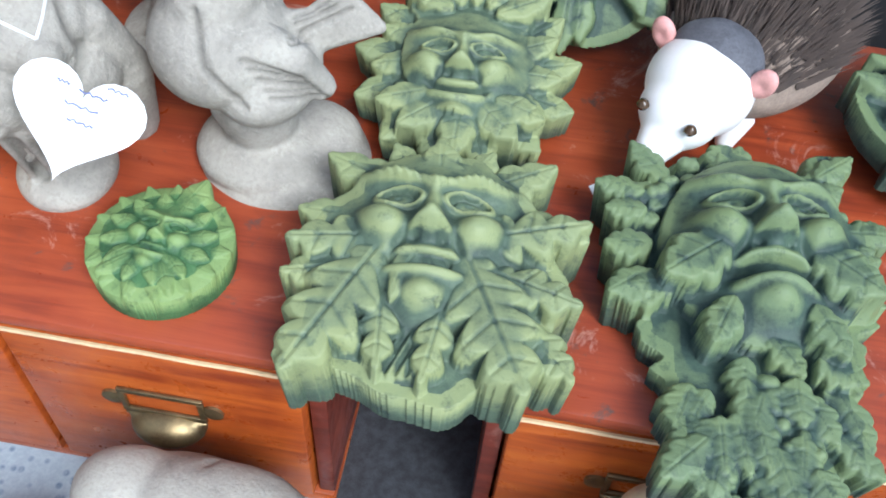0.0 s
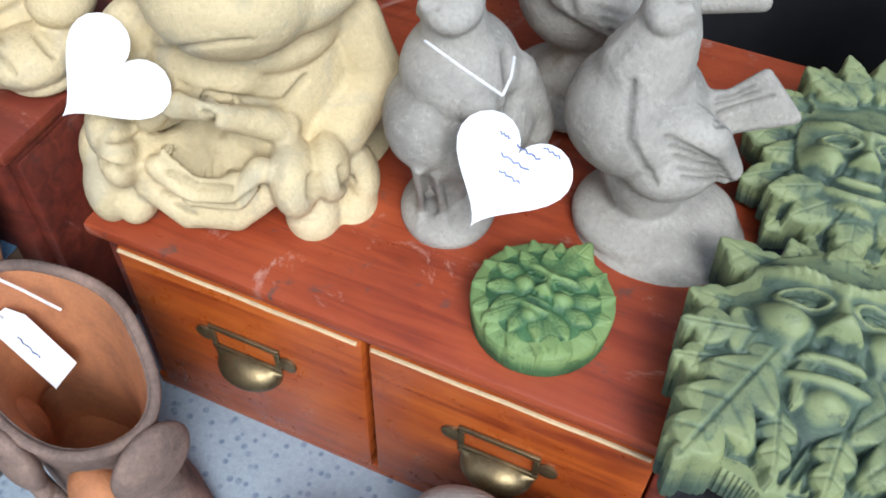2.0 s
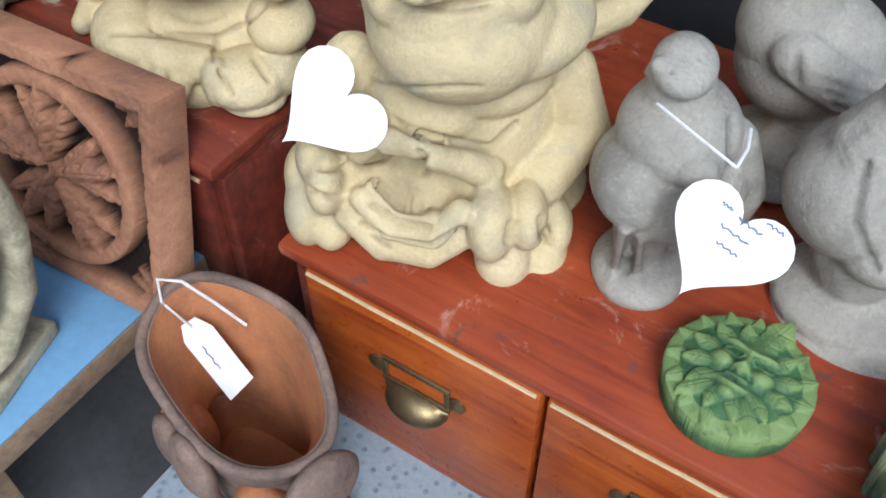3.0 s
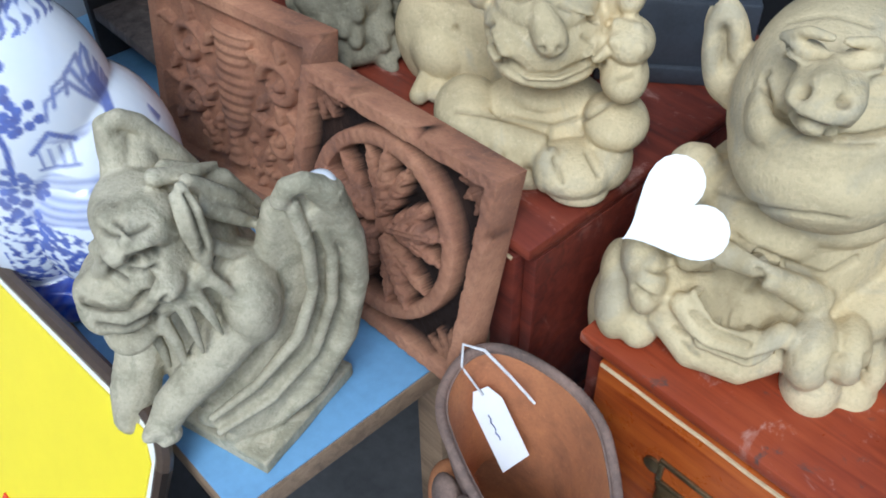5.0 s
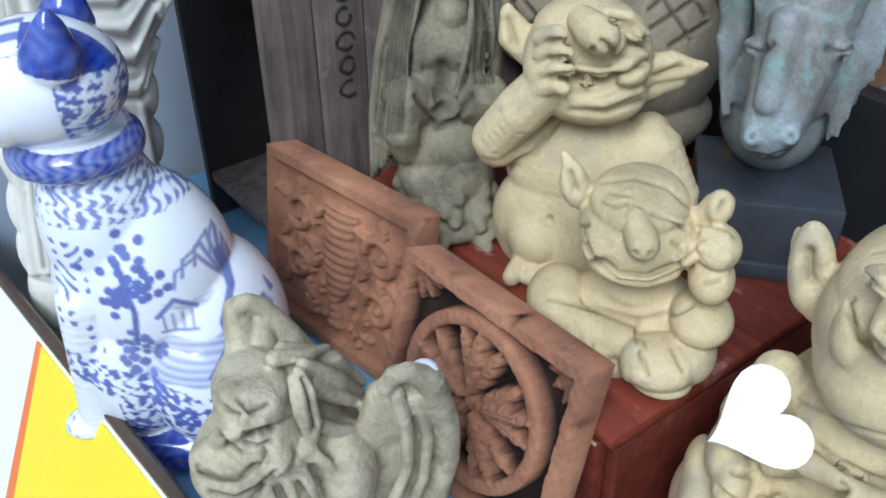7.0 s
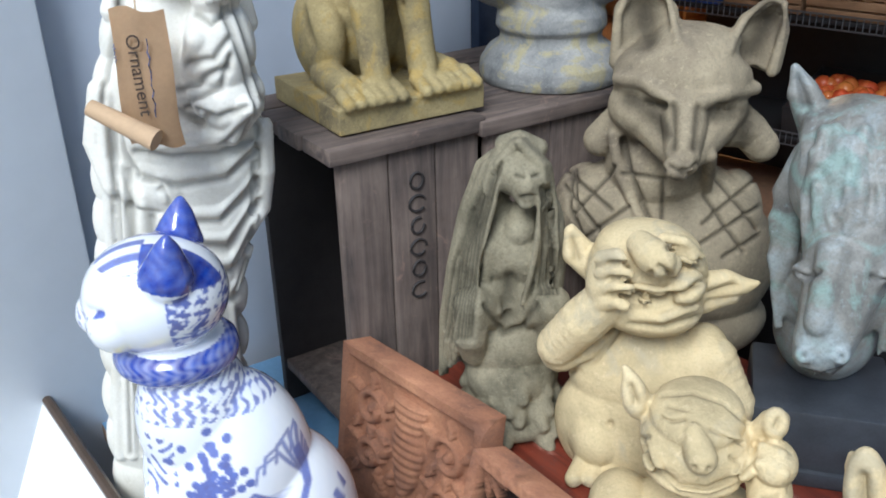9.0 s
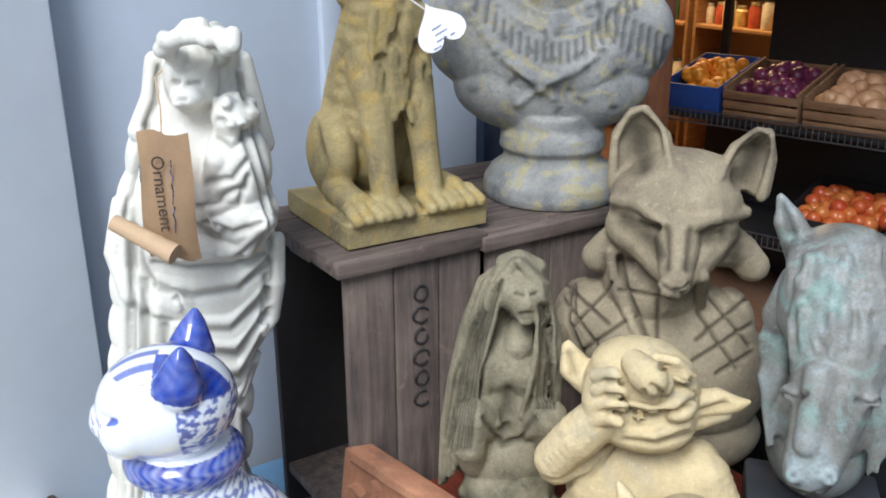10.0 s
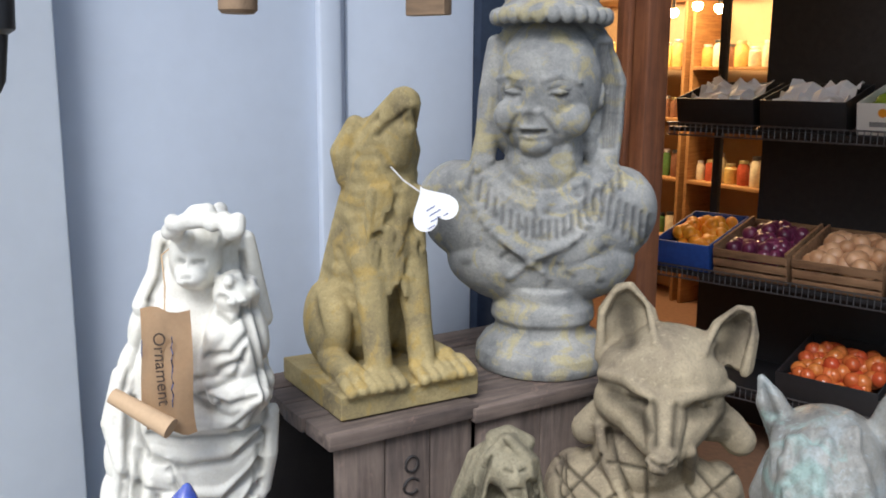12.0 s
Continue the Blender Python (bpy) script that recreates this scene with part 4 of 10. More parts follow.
    c.mark(0.0023, 0.0060, (-0.1127, -0.1047, 0.1048), (-0.0963, -0.0962, 0.0972))
    c.mark(0.0024, 0.0060, (-0.1179, -0.1169, 0.0889), (-0.0956, -0.1177, 0.0846))
    c.mark(0.0016, 0.0030, (-0.0812, -0.0414, 0.1535), (-0.0335, -0.0979, 0.1981), (0.023, -0.1003, 0.2105))
    return c


def leaning_troll():
    """A small smiling troll, one hand cupped to its ear."""
    c = Clay()
    c.view = (-0.0748, 0.8458, -0.5283)
    c.ell(0.0031, 0.0103, 0.0219, 0.078, 0.06, 0.0694, 0, 0, 5)
    c.ell(-0.0039, 0.0097, -0.0368, 0.0843, 0.065, 0.0359, 0, 0, 5)
    c.ell(-0.0136, -0.0313, 0.0109, 0.0459, 0.045, 0.0292, 0, 0, 5)
    c.ell(-0.0056, -0.0005, 0.1545, 0.0602, 0.068, 0.0468, 0, 0, 5)
    c.ell(-0.0019, -0.0202, 0.1319, 0.0533, 0.052, 0.0233, 0, 0, 5)
    c.ell(-0.0058, -0.0005, 0.1836, 0.0512, 0.06, 0.0264, 0, 0, 5)
    c.ell(-0.0021, 0.0099, 0.0748, 0.0423, 0.045, 0.0191, 0, 0, 5)
    c.limb((-0.0034, -0.0494, 0.1936, 0.0116), (0.0037, -0.0599, 0.1814, 0.0169), (0.008, -0.0676, 0.1769, 0.0169))
    c.ell(-0.0388, -0.0515, 0.154, 0.0143, 0.025, 0.0113, 0, 0, 5)
    c.ell(0.0461, -0.0301, 0.1522, 0.0162, 0.025, 0.0111, 0, 0, 5)
    c.ell(-0.0291, -0.0335, 0.1975, 0.0124, 0.012, 0.0045, 0, -8, 5)
    c.ell(0.0281, -0.0347, 0.1914, 0.0166, 0.012, 0.0049, 0, 22, 5)
    c.limb((-0.059, 0.0005, 0.1747, 0.0101), (-0.0713, -0.0013, 0.193, 0.0135), (-0.0808, -0.0021, 0.2138, 0.0077), (-0.0869, -0.0027, 0.2248, 0.0033))
    c.ell(-0.073, -0.0065, 0.1924, 0.0145, 0.014, 0.0285, 0, -12, 5)
    c.limb((0.0548, 0.0048, 0.1711, 0.0111), (0.0668, 0.0009, 0.1912, 0.0131), (0.0767, 0.0018, 0.1953, 0.0108))
    c.ell(0.0723, -0.0045, 0.1933, 0.0147, 0.015, 0.019, 0, 0, 5)
    # arm raised to the ear, the other laid across the lap
    c.ell(0.0779, -0.0232, 0.1587, 0.0229, 0.032, 0.0198, 0, 0, 5)
    c.ell(0.0773, -0.0283, 0.1235, 0.0234, 0.034, 0.0245, 0, 0, 5)
    c.ell(0.0753, -0.0285, 0.0703, 0.0335, 0.042, 0.0251, 0, 0, 5)
    c.limb((0.0638, -0.0221, 0.1729, 0.0068), (0.0828, -0.0315, 0.1756, 0.0068))
    c.limb((0.0642, -0.0413, 0.1658, 0.0069), (0.0875, -0.048, 0.1648, 0.0068))
    c.limb((0.0643, -0.0337, 0.1414, 0.0064), (0.0876, -0.0419, 0.1414, 0.0064))
    c.ell(-0.0802, -0.0071, 0.0448, 0.0359, 0.05, 0.0294, 0, 0, 5)
    c.limb((-0.0743, -0.0317, 0.0372, 0.0281), (-0.0327, -0.0581, 0.0473, 0.0235), (0.0005, -0.0602, 0.045, 0.0199))
    c.ell(-0.0385, -0.0687, 0.0315, 0.0248, 0.03, 0.0178, 0, 0, 5)
    c.ell(-0.0517, -0.0796, 0.0411, 0.01, 0.016, 0.0125, 0, 0, 5)
    c.ell(-0.0348, -0.0781, 0.0498, 0.0086, 0.016, 0.0091, 0, 0, 5)
    c.ell(-0.0185, -0.0802, 0.034, 0.0105, 0.018, 0.0111, 0, 0, 5)
    c.ell(0.0407, -0.0667, 0.0328, 0.0418, 0.04, 0.0252, 0, 0, 5)
    c.ell(0.0692, -0.0391, 0.0322, 0.0295, 0.045, 0.0289, 0, 0, 5)
    c.ell(0.016, -0.0789, 0.0372, 0.015, 0.02, 0.0269, 0, 0, 5)
    c.ell(0.047, -0.0762, 0.0152, 0.032, 0.025, 0.0129, 0, 0, 5)
    c.ell(-0.0135, -0.0514, -0.0211, 0.0431, 0.04, 0.0156, 0, 0, 5)
    c.ell(0, 0.01, 0.008, 0.085, 0.065, 0.012)
    c.mark(0.0027, 0.0080, (-0.0519, -0.0491, 0.1586), (-0.037, -0.0756, 0.1569), (-0.0121, -0.0693, 0.1383), (0.0173, -0.066, 0.1391), (0.041, -0.043, 0.1413), (0.0523, -0.0392, 0.1617))
    c.mark(0.0022, 0.0040, (-0.0366, -0.0763, 0.1528), (-0.011, -0.0712, 0.1292), (0.0211, -0.067, 0.1305), (0.047, -0.0403, 0.1339))
    c.mark(0.0021, 0.0050, (-0.051, -0.0534, 0.1596), (-0.059, -0.0304, 0.157), (-0.0505, -0.0397, 0.1686))
    c.mark(0.0020, 0.0050, (-0.0401, -0.0386, 0.1968), (-0.0271, -0.0452, 0.1983), (-0.0148, -0.0406, 0.2026))
    c.mark(0.0021, 0.0050, (0.0129, -0.0452, 0.1987), (0.0295, -0.0464, 0.1923), (0.0451, -0.0245, 0.1743))
    c.mark(0.0021, 0.0030, (-0.0456, -0.0048, 0.2), (-0.0137, -0.0024, 0.2097), (0.0198, -0.0062, 0.2064), (0.0465, 0.0048, 0.1793))
    c.mark(0.0015, 0.0030, (-0.0366, -0.0244, 0.2017), (-0.014, -0.0311, 0.2058))
    c.mark(0.0026, 0.0050, (0.0029, -0.0835, 0.1749))
    c.mark(0.0026, 0.0050, (0.018, -0.0811, 0.1761))
    c.mark(0.0021, 0.0030, (0.035, -0.0462, 0.1701), (0.0453, -0.043, 0.1616), (0.0402, -0.0515, 0.1553))
    c.mark(0.0022, 0.0040, (-0.0855, -0.0418, 0.0652), (-0.0582, -0.0424, 0.0675), (-0.0229, -0.0363, 0.0606), (0.0132, -0.039, 0.0599), (0.0462, -0.0429, 0.0786), (0.0635, -0.0382, 0.093))
    c.mark(0.0020, 0.0030, (0.013, -0.0385, 0.0609), (0.0163, -0.0797, 0.0641))
    c.mark(0.0021, 0.0040, (0.0703, -0.0561, 0.1345), (0.0851, -0.0518, 0.1397))
    c.mark(0.0055, 0.0100, (-0.0691, -0.0199, 0.1941), (-0.0762, -0.0175, 0.2103))
    c.mark(0.0048, 0.0070, (0.0734, -0.0191, 0.1976), (0.0751, -0.0159, 0.2051))
    c.mark(0.0022, 0.0050, (0.0334, -0.1029, 0.0427), (0.0238, -0.0875, 0.0574))
    c.mark(0.0022, 0.0040, (0.0524, -0.0698, 0.057), (0.0674, -0.0887, 0.0463))
    return c


def nose_troll():
    """A tall pot-bellied troll with a hand over one eye."""
    c = Clay()
    c.view = (0.1362, 0.8355, -0.5324)
    c.ell(-0.0063, 0.001, 0.2657, 0.0722, 0.068, 0.0648, 0, 0, -9)
    c.ell(-0.0023, -0.0148, 0.2312, 0.0638, 0.055, 0.0376, 0, 0, -9)
    c.ell(-0.0118, 0.0019, 0.296, 0.0585, 0.055, 0.0336, 0, 0, -9)
    c.limb((-0.0234, -0.0519, 0.3261, 0.0169), (-0.0139, -0.0788, 0.3255, 0.021), (-0.009, -0.0897, 0.3256, 0.0201))
    c.ell(0.0091, -0.0775, 0.3148, 0.0102, 0.014, 0.0138, 0, 0, -9)
    c.ell(0.0282, -0.0553, 0.2779, 0.025, 0.03, 0.0214, 0, 0, -9)
    c.ell(0.025, -0.0547, 0.3158, 0.0195, 0.012, 0.007, 0, 25, -9)
    c.limb((0.0008, -0.0559, 0.3373, 0.0058), (0.0232, -0.0565, 0.3332, 0.0064), (0.0467, -0.0431, 0.3091, 0.0053))
    c.limb((-0.0342, -0.0552, 0.2378, 0.0067), (0.0029, -0.0714, 0.2426, 0.0072), (0.0421, -0.0626, 0.254, 0.0059))
    c.limb((-0.0283, -0.0663, 0.2807, 0.0052), (-0.0005, -0.0759, 0.2795, 0.0058), (0.0325, -0.0661, 0.2825, 0.0052))
    c.limb((0.0536, 0.0014, 0.2438, 0.0209), (0.0857, -0.0038, 0.2532, 0.0186), (0.1085, -0.0076, 0.2528, 0.011), (0.1248, -0.0102, 0.2579, 0.0034))
    c.limb((0.0623, 0, 0.2209, 0.0126), (0.0971, -0.0057, 0.2373, 0.0104))
    c.limb((-0.0693, 0.0265, 0.2543, 0.0157), (-0.0878, 0.0295, 0.2762, 0.0199), (-0.0988, 0.0313, 0.305, 0.0071))
    c.limb((-0.0741, 0.0273, 0.2817, 0.0099), (-0.0963, 0.0309, 0.3107, 0.0049))
    # hand over one eye, bent elbow
    c.ell(-0.0559, -0.0314, 0.2698, 0.0257, 0.035, 0.0426, 0, 0, -9)
    c.limb((-0.0531, -0.0369, 0.2483, 0.0285), (-0.0816, -0.0323, 0.2147, 0.0304), (-0.1101, -0.0124, 0.1672, 0.0272))
    c.limb((-0.1057, -0.003, 0.153, 0.0275), (-0.0618, 0.0101, 0.1524, 0.0321), (-0.0251, 0.0142, 0.1469, 0.0329))
    c.limb((-0.0665, -0.055, 0.3104, 0.0098), (-0.0508, -0.0728, 0.3228, 0.009), (-0.0461, -0.0786, 0.3202, 0.007))
    c.limb((-0.0656, -0.0552, 0.292, 0.0099), (-0.0497, -0.073, 0.3049, 0.009), (-0.0388, -0.0798, 0.303, 0.0071))
    c.limb((-0.0645, -0.0553, 0.272, 0.01), (-0.0486, -0.0731, 0.2852, 0.0091), (-0.0351, -0.0804, 0.2838, 0.0071))
    c.limb((-0.0634, -0.0555, 0.2508, 0.01), (-0.0474, -0.0733, 0.2646, 0.0092), (-0.0401, -0.0796, 0.2624, 0.0072))
    c.ell(0.0053, 0.0093, 0.117, 0.099, 0.07, 0.0677, 0, 0, -9)
    c.ell(0.0735, 0.0032, 0.1452, 0.0324, 0.045, 0.043, 0, 0, -9)
    c.ell(0.002, -0.0003, 0.0439, 0.1119, 0.078, 0.0971, 0, 0, -9)
    c.limb((0.0804, -0.0131, 0.152, 0.0319), (0.1077, -0.0277, 0.0956, 0.0299), (0.0893, -0.0449, 0.0382, 0.0258))
    c.ell(0, 0.015, 0.10, 0.082, 0.072, 0.10)
    c.pair(0.055, -0.02, 0.045, 0.040, 0.055, 0.045)
    for k in (-1, 1):
        for j in range(4):
            c.limb((k * 0.05 + (j - 1.5) * 0.018, -0.055, 0.018, 0.012), (k * 0.055 + (j - 1.5) * 0.022, -0.078, 0.012, 0.012))
    c.ell(0, 0.01, 0.01, 0.09, 0.075, 0.014)
    c.mark(0.0039, 0.0140, (-0.0317, -0.0861, 0.2812), (-0.0046, -0.0671, 0.264), (0.0234, -0.0846, 0.2807), (0.0438, -0.0707, 0.2898))
    c.mark(0.0026, 0.0050, (0.0436, -0.073, 0.2881), (0.0584, -0.029, 0.2736), (0.0508, -0.0352, 0.2866))
    c.mark(0.0033, 0.0070, (0.0018, -0.0907, 0.3425), (0.0266, -0.0619, 0.321), (0.0476, -0.0365, 0.2909))
    c.mark(0.0026, 0.0030, (0.01, -0.0193, 0.3258), (0.0388, -0.0086, 0.3155), (0.0493, -0.0435, 0.3152))
    c.mark(0.0032, 0.0060, (-0.0193, -0.104, 0.3158))
    c.mark(0.0031, 0.0070, (0.0003, -0.1063, 0.3191), (-0.0106, -0.1097, 0.3275))
    c.mark(0.0027, 0.0040, (-0.031, -0.0627, 0.2285), (0.0076, -0.0695, 0.2279), (0.0496, -0.0487, 0.2331))
    c.mark(0.0061, 0.0090, (0.0678, -0.0208, 0.2464), (0.0953, -0.0198, 0.2591))
    c.mark(0.0063, 0.0090, (-0.0903, 0.0097, 0.2767), (-0.0949, 0.0187, 0.2971))
    c.mark(0.0035, 0.0080, (-0.0444, -0.0598, 0.0845))
    c.mark(0.0029, 0.0040, (-0.0353, 0.002, 0.1795), (-0.0641, -0.023, 0.1525), (-0.0979, -0.0144, 0.1242))
    c.mark(0.0025, 0.0060, (-0.0595, -0.0714, 0.311), (-0.0421, -0.084, 0.3181))
    c.mark(0.0025, 0.0060, (-0.058, -0.0675, 0.2893), (-0.0411, -0.0855, 0.2995))
    c.mark(0.0026, 0.0060, (-0.0568, -0.0676, 0.2685), (-0.0364, -0.0603, 0.2651))
    c.ell(-0.0165, -0.0682, 0.2657, 0.0052, 0.01, 0.0064, 0, 0, -9)
    return c


TROLLS = "cast stone trolls"
seated_troll().done("troll_figure", BUFF, 0.0027, 3, 0.0010, "buff cast-stone troll with joined palms and a wide grin", "garden ornament", TROLLS, pose(-0.572, 0.508, TZ, 0, 0, 20), wash_shade=0.35)
leaning_troll().done("troll_figure", BUFF, 0.0023, 3, 0.0008, "small buff stone troll cupping its ear, squinting happily", "garden ornament", TROLLS, pose(-0.862, 0.480, 0.875, 0, 0, 34), wash_shade=0.35)
nose_troll().done("troll_figure", BUFF, 0.0025, 3, 0.0008, "pot-bellied buff stone troll covering one eye", "garden ornament", TROLLS, pose(-1.022, 0.556, 0.875, 0, 0, 52), wash_shade=0.35)


def gargoyle():
    c = Clay()
    c.view = (-0.511, 0.4307, -0.7439)
    c.brick(-0.072, 0.072, -0.055, 0.10, 0, 0.020)
    # trunk, neck and arms
    c.ell(-0.0154, 0.0318, 0.1326, 0.0484, 0.0699, 0.1117, 0, 0, 50)
    c.ell(-0.0303, -0.0026, 0.1008, 0.0517, 0.0645, 0.0883, 0, 0, 50)
    c.ell(-0.0089, -0.0106, 0.2562, 0.0457, 0.0591, 0.0815, 0, 0, 50)
    c.ell(-0.0335, 0.027, -0.0134, 0.0667, 0.0645, 0.0791, 0, 0, 50)
    c.ell(0.0467, -0.003, 0.22, 0.0313, 0.0484, 0.0534, 0, 0, 50)
    c.limb((0.0428, -0.0243, 0.1887, 0.0284), (0.03, -0.0645, 0.157, 0.0219), (0.0161, -0.0977, 0.1344, 0.0186), (0.0121, -0.1108, 0.1171, 0.0154))
    c.limb((-0.0604, -0.055, 0.1419, 0.0261), (-0.0581, -0.0856, 0.0925, 0.0259), (-0.0571, -0.1011, 0.067, 0.0189))
    c.limb((0.01, -0.1183, 0.1151, 0.0121), (0.0108, -0.129, 0.1175, 0.0071))
    c.limb((0.0166, -0.1104, 0.1053, 0.0122), (0.0184, -0.1199, 0.1052, 0.0071))
    # head: skull, brow, muzzle, jaw, ears
    c.ell(-0.0171, -0.0453, 0.2803, 0.0455, 0.0624, 0.0618, 0, 0, 50)
    c.ell(-0.016, -0.0523, 0.3285, 0.0356, 0.0559, 0.0235, 0, 0, 50)
    c.ell(-0.0242, -0.0787, 0.2606, 0.037, 0.0559, 0.0252, 0, 0, 50)
    c.ell(-0.0321, -0.0964, 0.2567, 0.0225, 0.043, 0.021, 0, 0, 50)
    c.ell(-0.0217, -0.0842, 0.2208, 0.0264, 0.043, 0.0142, 0, 0, 50)
    c.ell(-0.0359, -0.1089, 0.2716, 0.0089, 0.0215, 0.0079, 0, 0, 50)
    c.limb((-0.0299, -0.085, 0.306, 0.0089), (0.0071, -0.0957, 0.3232, 0.0069))
    c.limb((0.0114, -0.0962, 0.3248, 0.0064), (0.0268, -0.0802, 0.3321, 0.0085), (0.0219, -0.0445, 0.3185, 0.0074))
    c.ell(-0.013, -0.0745, 0.3438, 0.0143, 0.0172, 0.0081, 0, 0, 50)
    c.ell(0.0129, -0.0844, 0.3391, 0.0084, 0.0129, 0.0103, 0, 0, 50)
    c.ell(0.0284, -0.0751, 0.2888, 0.0187, 0.0237, 0.0139, 0, 0, 50)
    c.ell(0.0197, -0.0801, 0.3091, 0.0091, 0.0108, 0.0047, 0, 0, 50)
    c.limb((-0.0345, -0.1049, 0.2762, 0.008), (-0.0313, -0.0905, 0.2814, 0.0096), (0.0071, -0.1009, 0.323, 0.0074))
    c.mark(0.0027, 0.0097, (-0.0213, -0.1196, 0.2757), (-0.0024, -0.1157, 0.2751), (0.0131, -0.1039, 0.2754), (0.0221, -0.0926, 0.2835), (0.028, -0.0834, 0.3015))
    c.mark(0.0022, 0.0043, (-0.0054, -0.1258, 0.2637), (0.018, -0.1154, 0.2614), (0.0242, -0.092, 0.2578), (0.0465, -0.0896, 0.2915))
    c.mark(0.0024, 0.0065, (0.0216, -0.0957, 0.3276), (0.0315, -0.0868, 0.3297), (0.0275, -0.0681, 0.3157))
    c.mark(0.0022, 0.0054, (0.0126, -0.0907, 0.3072), (0.0273, -0.0873, 0.3101), (0.0297, -0.0758, 0.307))
    c.mark(0.0027, 0.0075, (-0.0261, -0.1173, 0.2778))
    c.mark(0.0022, 0.0043, (-0.0163, -0.0967, 0.3095), (0.0098, -0.1069, 0.3195), (0.0099, -0.0953, 0.297))
    c.mark(0.0021, 0.0043, (0.0014, -0.081, 0.3466), (0.0204, -0.0836, 0.3458), (0.0222, -0.0666, 0.343))
    c.mark(0.0021, 0.0043, (-0.007, -0.0907, 0.34), (0.0125, -0.092, 0.3451))
    c.limb((0.0371, -0.0395, 0.3683, 0.0056), (0.0464, -0.0417, 0.3492, 0.0085), (0.0497, -0.0411, 0.3139, 0.0083), (0.0448, -0.0386, 0.2844, 0.004))
    c.limb((0.0324, -0.045, 0.3606, 0.0047), (0.0419, -0.0504, 0.3307, 0.0058), (0.0439, -0.0447, 0.2927, 0.004))
    c.mark(0.0029, 0.0086, (0.0458, -0.0419, 0.365), (0.054, -0.0461, 0.3404), (0.0549, -0.0471, 0.3115))
    # mane and ruff
    c.limb((-0.0102, -0.0121, 0.347, 0.01), (0.0094, 0.0279, 0.3171, 0.0105), (0.0182, 0.055, 0.2713, 0.0066))
    c.limb((0.0241, -0.0215, 0.3552, 0.0078), (0.0348, 0.0079, 0.3222, 0.0081), (0.0343, 0.0407, 0.2757, 0.0048))
    c.limb((0.0373, -0.0225, 0.333, 0.0074), (0.0442, 0.0024, 0.3071, 0.0076), (0.0466, 0.0303, 0.2757, 0.0042))
    c.limb((0.0437, -0.0316, 0.3027, 0.007), (0.0498, -0.016, 0.2825, 0.0071), (0.0551, 0.007, 0.2684, 0.0037))
    c.limb((0.0444, -0.0475, 0.2811, 0.0075), (0.0579, -0.0397, 0.264, 0.0066), (0.069, -0.0266, 0.2336, 0.0021))
    c.limb((0.0411, -0.0596, 0.2754, 0.0075), (0.0505, -0.0568, 0.2489, 0.0061), (0.0557, -0.0507, 0.2111, 0.0021))
    c.limb((0.0325, -0.0699, 0.2684, 0.007), (0.0398, -0.0695, 0.2388, 0.0061), (0.0424, -0.0665, 0.1935, 0.0021))
    c.limb((0.0119, -0.0776, 0.2362, 0.0077), (0.0207, -0.0755, 0.2042, 0.0063), (0.0221, -0.0739, 0.1657, 0.0022))
    c.limb((-0.0041, -0.0799, 0.2202, 0.0073), (0.0031, -0.0798, 0.1882, 0.0059), (0.0038, -0.0789, 0.1623, 0.0022))
    c.limb((-0.0002, -0.0336, 0.3586, 0.0087), (0.01, -0.0048, 0.3461, 0.008), (0.0074, 0.0254, 0.3335, 0.0041))
    # wings
    c.limb((-0.0616, -0.023, 0.3518, 0.0122), (-0.0606, -0.0219, 0.3803, 0.01), (-0.0527, -0.0125, 0.3859, 0.008), (-0.0485, 0.0008, 0.3729, 0.0091), (-0.0387, 0.0208, 0.329, 0.0127), (-0.0323, 0.0368, 0.2891, 0.0143))
    c.limb((-0.0543, -0.031, 0.3342, 0.0133), (-0.0585, -0.0194, 0.3637, 0.0121))
    c.limb((-0.0454, -0.0121, 0.3318, 0.0176), (-0.0524, -0.0037, 0.3528, 0.0144))
    c.limb((-0.0375, 0.0055, 0.3161, 0.0158), (-0.0452, 0.0131, 0.3313, 0.0116))
    c.limb((0.0852, 0.0177, 0.3322, 0.0089), (0.0941, 0.0198, 0.3495, 0.0097), (0.1031, 0.0305, 0.3513, 0.0097), (0.1084, 0.0536, 0.325, 0.0151), (0.1111, 0.0734, 0.261, 0.0139), (0.1087, 0.0789, 0.2001, 0.0135), (0.0976, 0.0657, 0.1233, 0.0124), (0.0752, 0.0309, 0.0584, 0.0116), (0.0491, -0.0084, 0.0294, 0.0104), (0.0229, -0.0479, 0.0274, 0.0091))
    c.locks(16, 0.0134, 0.0110, 3, ((0.071, 0.0259, 0.3098), (0.0554, 0.0157, 0.2476), (0.0592, 0.0202, 0.1901), (0.0496, 0.0004, 0.1249), (0.0276, -0.0339, 0.085), (0.0111, -0.0619, 0.0701)), ((0.1027, 0.0718, 0.2943), (0.0969, 0.0816, 0.231), (0.0926, 0.0798, 0.1728), (0.0813, 0.063, 0.115), (0.0604, 0.025, 0.0588), (0.0326, -0.0314, 0.0289)), 0.0000)
    c.limb((0.0913, 0.025, 0.3244, 0.0075), (0.0964, 0.0309, 0.273, 0.0073), (0.0959, 0.0304, 0.2198, 0.007), (0.0839, 0.0128, 0.1625, 0.0067), (0.0578, -0.0282, 0.1155, 0.0057), (0.0316, -0.071, 0.0922, 0.0046))
    c.limb((0.0995, 0.043, 0.3079, 0.0066), (0.1041, 0.0534, 0.251, 0.0064), (0.0989, 0.0506, 0.1867, 0.0067), (0.0847, 0.0304, 0.1229, 0.0064), (0.059, -0.0134, 0.0761, 0.0053), (0.0288, -0.066, 0.0594, 0.0041))
    return c


